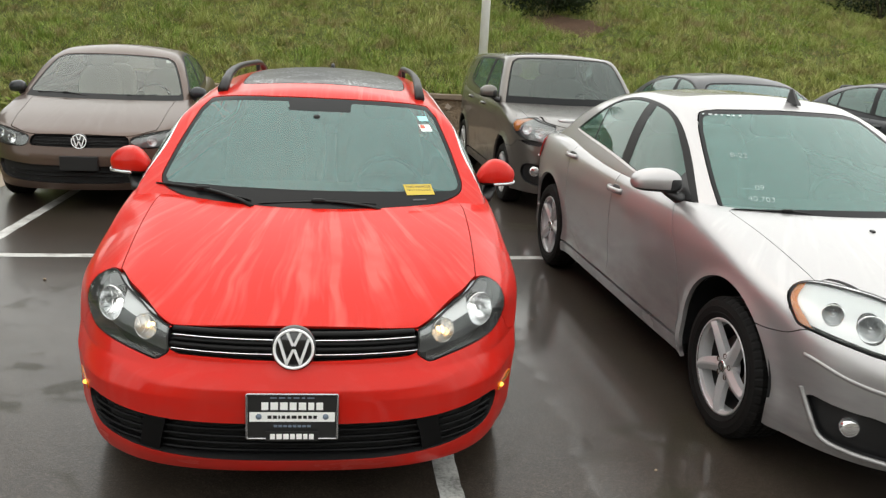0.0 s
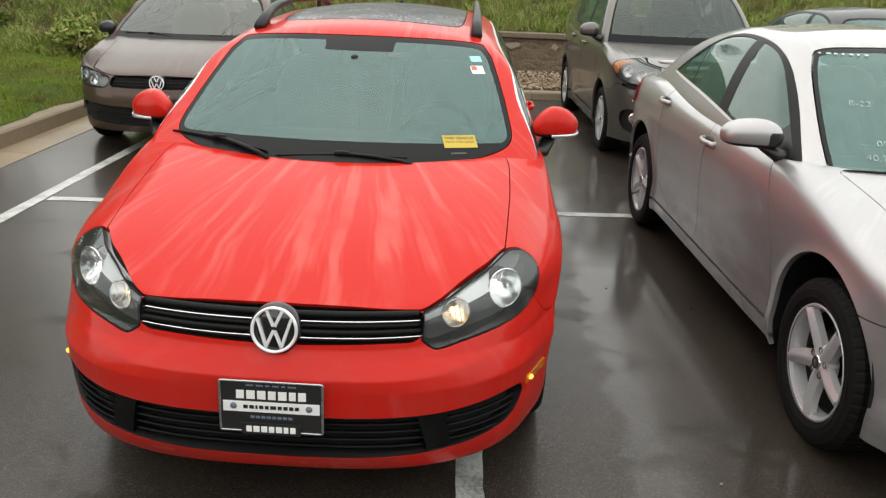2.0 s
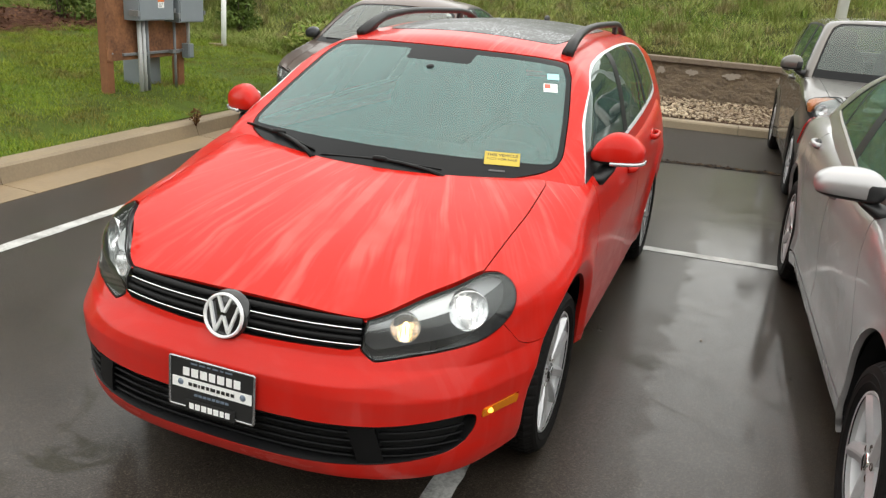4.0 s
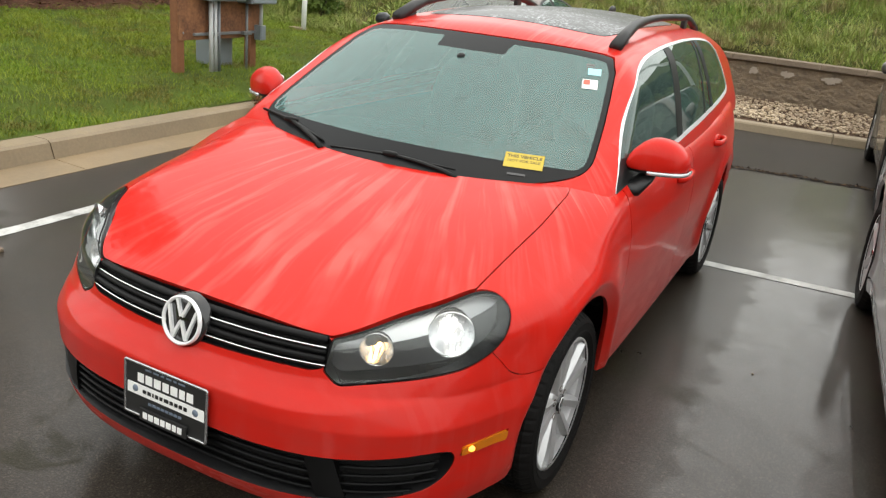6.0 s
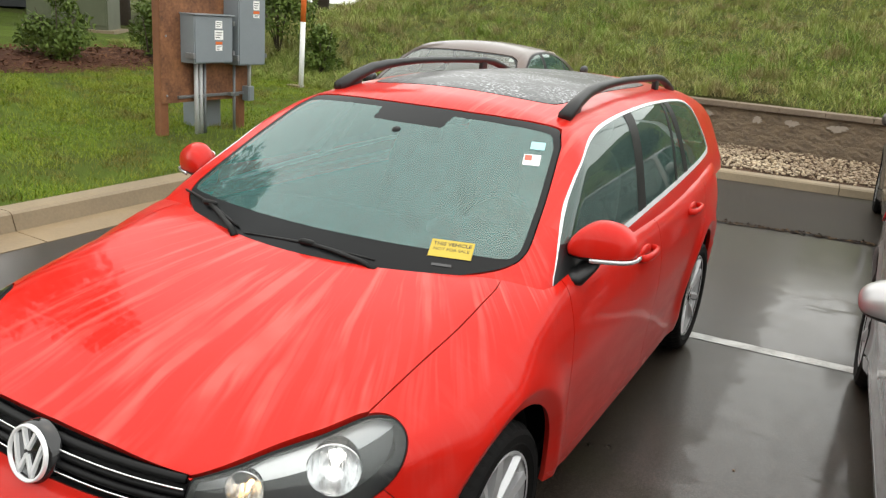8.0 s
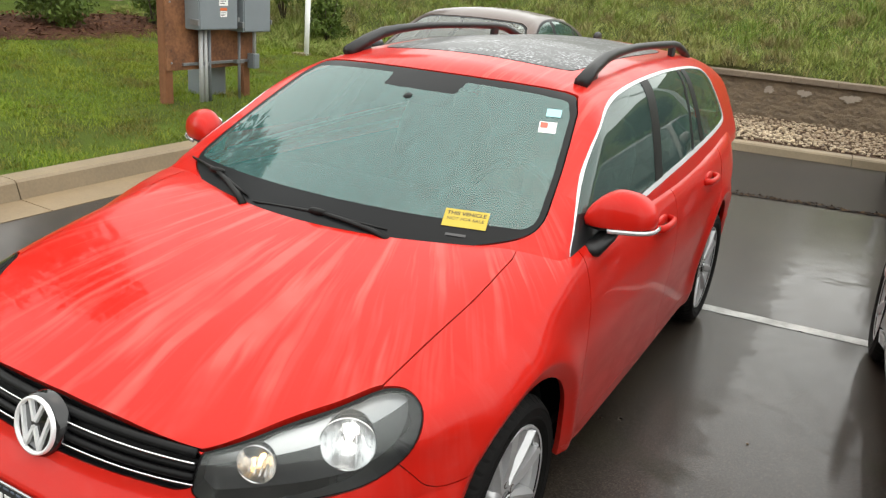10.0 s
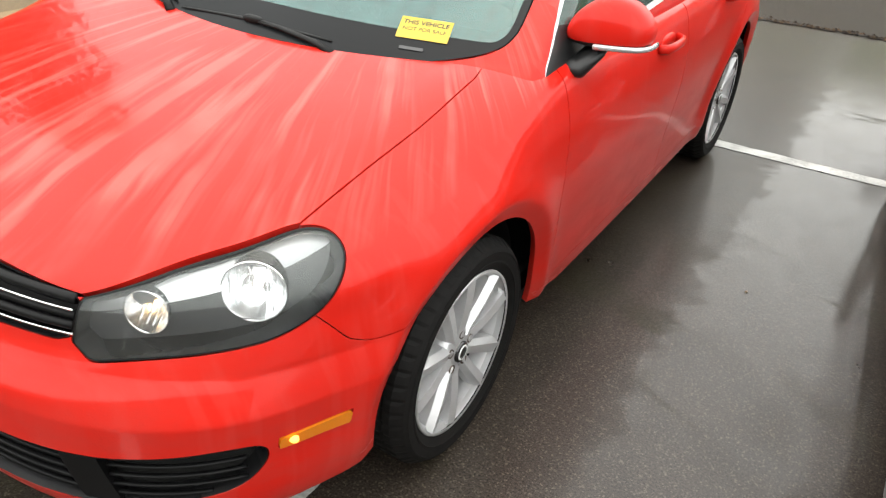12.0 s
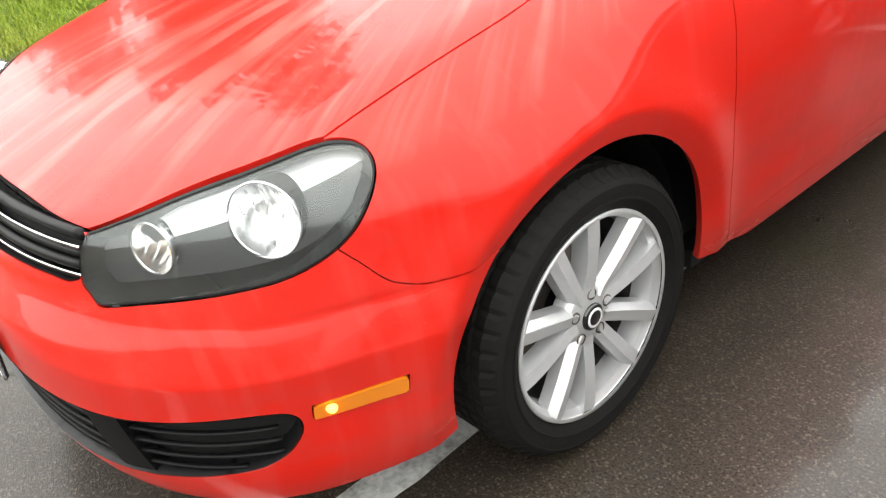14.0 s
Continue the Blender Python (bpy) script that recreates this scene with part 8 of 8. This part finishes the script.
def shrub(x, y, tall, wide, n, seed, label, mat=None):
    rs = np.random.RandomState(seed)
    z = float(height(np.array(x), np.array(y)))
    s = empty("shrub", Matrix.Translation((x, y, z)))
    tagged(s, label, "shrub", "shrubs in the bed")
    blobs = []
    for i in range(11):
        a, t = rs.uniform(0, 6.28), rs.uniform(0.15, 0.9)
        rad = wide * (0.42 - 0.25 * t) * rs.uniform(0.6, 1.2)
        blobs.append((math.cos(a) * wide * 0.32 * (1.1 - t * 0.7), math.sin(a) * wide * 0.32 * (1.1 - t * 0.7), tall * t, rad))
    for i in range(6):
        a = rs.uniform(0, 6.28)
        link_sheet("stem", tube([(0, 0, -0.05), (0.1 * wide * math.cos(a), 0.1 * wide * math.sin(a), tall * 0.3), (0.3 * wide * math.cos(a), 0.3 * wide * math.sin(a), tall * rs.uniform(0.6, 0.95))], [0.02, 0.014, 0.005], 5), bark, s)
    link_sheet("foliage", leaf_cloud(n, blobs, 0.045, seed + 1), mat or leaf_dark, s)
    return s


def tree(x, y, tall, wide, n, seed, label):
    rs = np.random.RandomState(seed)
    z = float(height(np.array(x), np.array(y)))
    t = empty("tree", Matrix.Translation((x, y, z)))
    tagged(t, label, "tree", "trees beyond the lawn")
    link_sheet("trunk", tube([(0, 0, -0.3), (0.05, 0.02, tall * 0.25), (0.12, -0.05, tall * 0.55), (0.1, 0.0, tall * 0.85)], [tall * 0.028, tall * 0.022, tall * 0.013, 0.03], 9), bark, t)
    blobs = []
    for i in range(18):
        h = rs.uniform(0.28, 1.0)
        a = rs.uniform(0, 6.28)
        rr = wide * 0.5 * (1.15 - h * 0.75) * rs.uniform(0.4, 1.0)
        c = (math.cos(a) * rr, math.sin(a) * rr, tall * h)
        blobs.append((*c, wide * rs.uniform(0.12, 0.24)))
        link_sheet("limb", tube([(0.1, 0, tall * h * 0.75), (c[0] * 0.5, c[1] * 0.5, tall * h * 0.9), c], [0.06, 0.04, 0.012], 5), bark, t)
    link_sheet("crown", leaf_cloud(n, blobs, 0.16, seed + 1), leaf_tree, t)
    return t


shrub(-10.3, 6.7, 1.05, 1.15, 2600, 31, "rounded green shrub in the mulch bed")
shrub(-10.0, 8.3, 1.0, 1.05, 2600, 33, "rounded green shrub in the mulch bed")
shrub(-11.4, 4.4, 0.95, 1.1, 2200, 35, "rounded green shrub in the mulch bed")
shrub(-7.5, 10.0, 0.85, 0.7, 1500, 37, "loose leafy shrub at the foot of the bank")
shrub(-9.0, 10.6, 1.7, 1.7, 4200, 39, "tall dark shrub behind the meter board")
shrub(4.65, 16.15, 2.0, 1.9, 12000, 41, "dark evergreen shrub on the bank", leaf_evergreen)
shrub(13.8, 17.2, 2.4, 2.6, 12000, 43, "dark evergreen shrub on the bank", leaf_evergreen)
shrub(-1.2, 18.2, 3.4, 2.4, 7000, 45, "dark evergreen shrub on the bank", leaf_evergreen)
shrub(-4.6, 9.6, 0.7, 0.9, 1600, 47, "ragged weeds at the corner of the lot", blade_bank)
shrub(-5.6, 9.4, 0.6, 0.9, 1500, 48, "ragged weeds at the corner of the lot", blade_bank)
for i, (x, y, h, w) in enumerate(((-17, 13.5, 9.5, 6.0), (-22, 16, 12, 7.5), (-14.5, 19, 10.5, 6.5), (-25, 9, 10, 7), (-20, 22, 12, 8), (-27, 3, 10, 7), (-10.9, 2.9, 8.6, 5.6))):
    tree(x, y, h, w, 7000, 60 + i, "tall broadleaf tree beyond the lawn")

# bare soil round the shrub on the bank
th = np.linspace(0, 2 * math.pi, 41)
rows = []
for k in np.linspace(0, 1, 7):
    px = 4.95 + k * (0.95 + 0.18 * np.sin(3 * th + 1) + 0.10 * np.sin(7 * th)) * np.cos(th)
    py = 15.25 + k * (0.75 + 0.15 * np.sin(4 * th)) * np.sin(th)
    rows.append(np.stack([px, py, height(px, py) + 0.045 - 0.05 * k ** 3], 1))
tagged(link_sheet("bare_soil", weld(grid_sheet(np.array(rows))), soil_mat), "bare brown soil round a shrub on the bank", "soil", kind="structure")

# mulch bed under the shrubs
th = np.linspace(0, 2 * math.pi, 49)
rows = []
for k in np.linspace(0, 1, 8):
    px = -10.4 + k * (1.25 + 0.12 * np.sin(5 * th)) * np.cos(th)
    py = 6.6 + k * (4.4 + 0.2 * np.sin(3 * th)) * np.sin(th)
    rows.append(np.stack([px, py, height(px, py) + 0.05 * (1 - k ** 4) + 0.004], 1))
sh = grid_sheet(np.array(rows))
tagged(link_sheet("mulch_bed", weld(sh), mulch_mat), "brown wood mulch bed with shrubs", "mulch bed", kind="structure")
rs = np.random.RandomState(77)
vs, fs = [], []
for i in range(1500):
    a, k = rs.uniform(0, 6.28), math.sqrt(rs.uniform(0, 1))
    x, y = -10.4 + k * 1.25 * math.cos(a), 6.6 + k * 4.4 * math.sin(a)
    z = float(height(np.array(x), np.array(y))) + 0.06
    d = rs.normal(0, 1, 3) * np.array([1, 1, 0.3])
    d = d / np.linalg.norm(d) * rs.uniform(0.02, 0.06)
    e = np.cross(d, (0, 0, 1))
    e = e / max(np.linalg.norm(e), 1e-6) * 0.012
    n0 = len(vs) * 4
    vs.append(np.array([(x, y, z)]) + np.stack([-d - e, d - e, d + e + (0, 0, 0.008), -d + e + (0, 0, 0.008)]))
    fs.append((n0, n0 + 1, n0 + 2, n0 + 3))
tagged(link_sheet("mulch_chips", (np.vstack(vs), fs), leafy("mulch_chips", (0.12, 0.05, 0.03), (0.06, 0.03, 0.02), (0.18, 0.09, 0.05), 0.9), smooth=False), "brown bark chips", "mulch", kind="stuff")


# poles
def lamp_pole():
    p = empty("light_pole", Matrix.Translation((2.47, 11.7, 0)))
    tagged(p, "tall white painted steel light pole behind the wall", "light pole")
    z = float(height(np.array(2.47), np.array(11.7)))
    link_sheet("shaft", tube([(0, 0, z - 0.2), (0, 0, 4.0), (0, 0, 8.0)], [0.085, 0.08, 0.065], 20), pole_white, p)
    bm = bmesh.new()
    box(bm, -0.16, 0.16, -0.16, 0.16, z - 0.2, z + 0.04)
    part("base_plate", bm, pole_white, p, bevel=0.01)
    link_sheet("arm", tube([(0, 0, 7.9), (-0.5, -0.3, 8.0)], 0.035, 8), pole_white, p)
    link_sheet("lamp_head", superquad((-0.75, -0.45, 8.0), (0.32, 0.22, 0.08), 0.4, 0.4, 20, 8), box_grey, p)


lamp_pole()


def marker_post():
    x, y = -6.95, 8.75
    z = float(height(np.array(x), np.array(y)))
    p = empty("marker_post", Matrix.Translation((x, y, z)))
    tagged(p, "slim white marker post with an orange top", "marker post")
    link_sheet("lower", tube([(0, 0, -0.2), (0.02, 0, 1.05)], 0.042, 12), pole_white, p)
    link_sheet("top", tube([(0.02, 0, 1.05), (0.035, 0, 1.75)], 0.044, 12), orange_paint, p, "orange painted top")
    bm = bmesh.new()
    box(bm, -0.24, 0.02, -0.1, 0.1, -0.05, 0.03)
    part("foot_slab", bm, concrete, p, bevel=0.01)


marker_post()


def utility_cabinet():
    x, y = -15.0, 10.6
    z = float(height(np.array(x), np.array(y)))
    c = empty("utility_cabinet", pose(x, y, z, 0, 0, 38))
    tagged(c, "large drab green steel utility cabinet beyond the lawn", "cabinet")
    bm = bmesh.new()
    box(bm, -0.85, 0.85, -0.6, 0.6, 0.0, 1.9)
    part("body", bm, cabinet_green, c, bevel=0.02)
    for x0, x1 in ((-0.82, -0.01), (0.01, 0.82)):
        bm = bmesh.new()
        box(bm, x0, x1, -0.625, -0.6, 0.12, 1.82)
        part("door", bm, cabinet_green, c, bevel=0.006)
    link_sheet("door_handle", tube([(0.06, -0.64, 1.35), (0.06, -0.67, 1.25), (0.06, -0.64, 1.15)], 0.015, 6), print_black, c)
    bm = bmesh.new()
    box(bm, -1.0, 1.0, -0.75, 0.75, -0.15, 0.03)
    part("pad", bm, concrete, c, bevel=0.01)


utility_cabinet()


def far_building():
    b = empty("building", pose(-27.0, 8.0, 0.9, 0, 0, 60))
    tagged(b, "low brown building with a dark window band", "building")
    bm = bmesh.new()
    box(bm, -9, 9, 0, 8, 0.7, 4.5)
    part("wall", bm, brick_brown, b, bevel=0.02)
    bm = bmesh.new()
    box(bm, -9.1, 9.1, -0.1, 8.1, 0, 0.7)
    part("plinth", bm, lamp_grey, b)
    bm = bmesh.new()
    box(bm, -9.4, 9.4, -0.4, 8.4, 4.5, 4.8)
    part("roof", bm, lamp_grey, b, bevel=0.02)
    for i in range(5):
        w = empty("window")
        w.parent = b
        x = -7 + 3.4 * i
        bm = bmesh.new()
        box(bm, x - 0.9, x + 0.9, -0.03, 0.05, 1.7, 3.3)
        part("frame", bm, lamp_grey, w, bevel=0.01)
        bm = bmesh.new()
        box(bm, x - 0.82, x + 0.82, -0.04, -0.03, 1.78, 3.22)
        part("pane", bm, dark_glass, w)


far_building()

# a dead weed in a joint of the kerb
weed = empty("dead_weed", Matrix.Translation((kerb_x(3.92) - 0.02, 3.92, 0.12)))
tagged(weed, "dry brown weed growing in a joint of the kerb", "weed")
rw = random.Random(4)
for i in range(9):
    a, h = rw.uniform(0, 6.28), rw.uniform(0.08, 0.19)
    link_sheet("stem", tube([(0, 0, -0.03), (0.03 * math.cos(a), 0.03 * math.sin(a), h * 0.6), (0.08 * math.cos(a), 0.08 * math.sin(a), h)], [0.005, 0.004, 0.002], 5), mulch_mat, weed)
link_sheet("leaves", leaf_cloud(60, [(0, 0, 0.06, 0.06), (0.03, -0.02, 0.12, 0.05)], 0.02, 91), dry_leaf, weed)

# loose bits on the lot
for i, (x, y, s) in enumerate(((-2.35, 0.15, 0.022), (-1.9, 2.0, 0.012), (-1.6, -0.6, 0.012), (1.35, 1.35, 0.006), (1.5, -0.5, 0.006), (1.62, -0.82, 0.007))):
    v = iv * (1 + np.random.RandomState(i).uniform(-0.2, 0.2, (len(iv), 1))) * np.array([s * 1.2, s, s * 0.8])
    tagged(link_sheet("pebble", (v + np.array([x, y, s * 0.6]), ifc), stone_mat, smooth=False), "small loose stone on the wet asphalt", "stone", "loose stones")

# unseen wall added to the south, keeps sky light off the car fronts
bm = bmesh.new()
box(bm, -22, 24, -13.3, -13.0, 0, 5.2)
tagged(part("unseen_wall_south", bm, grainy("far_render", (0.27, 0.24, 0.20), 0.8, 0.25, 8.0, 0.3, 0.01)), "plain tan wall added out of view to darken the car fronts", "wall", kind="structure")
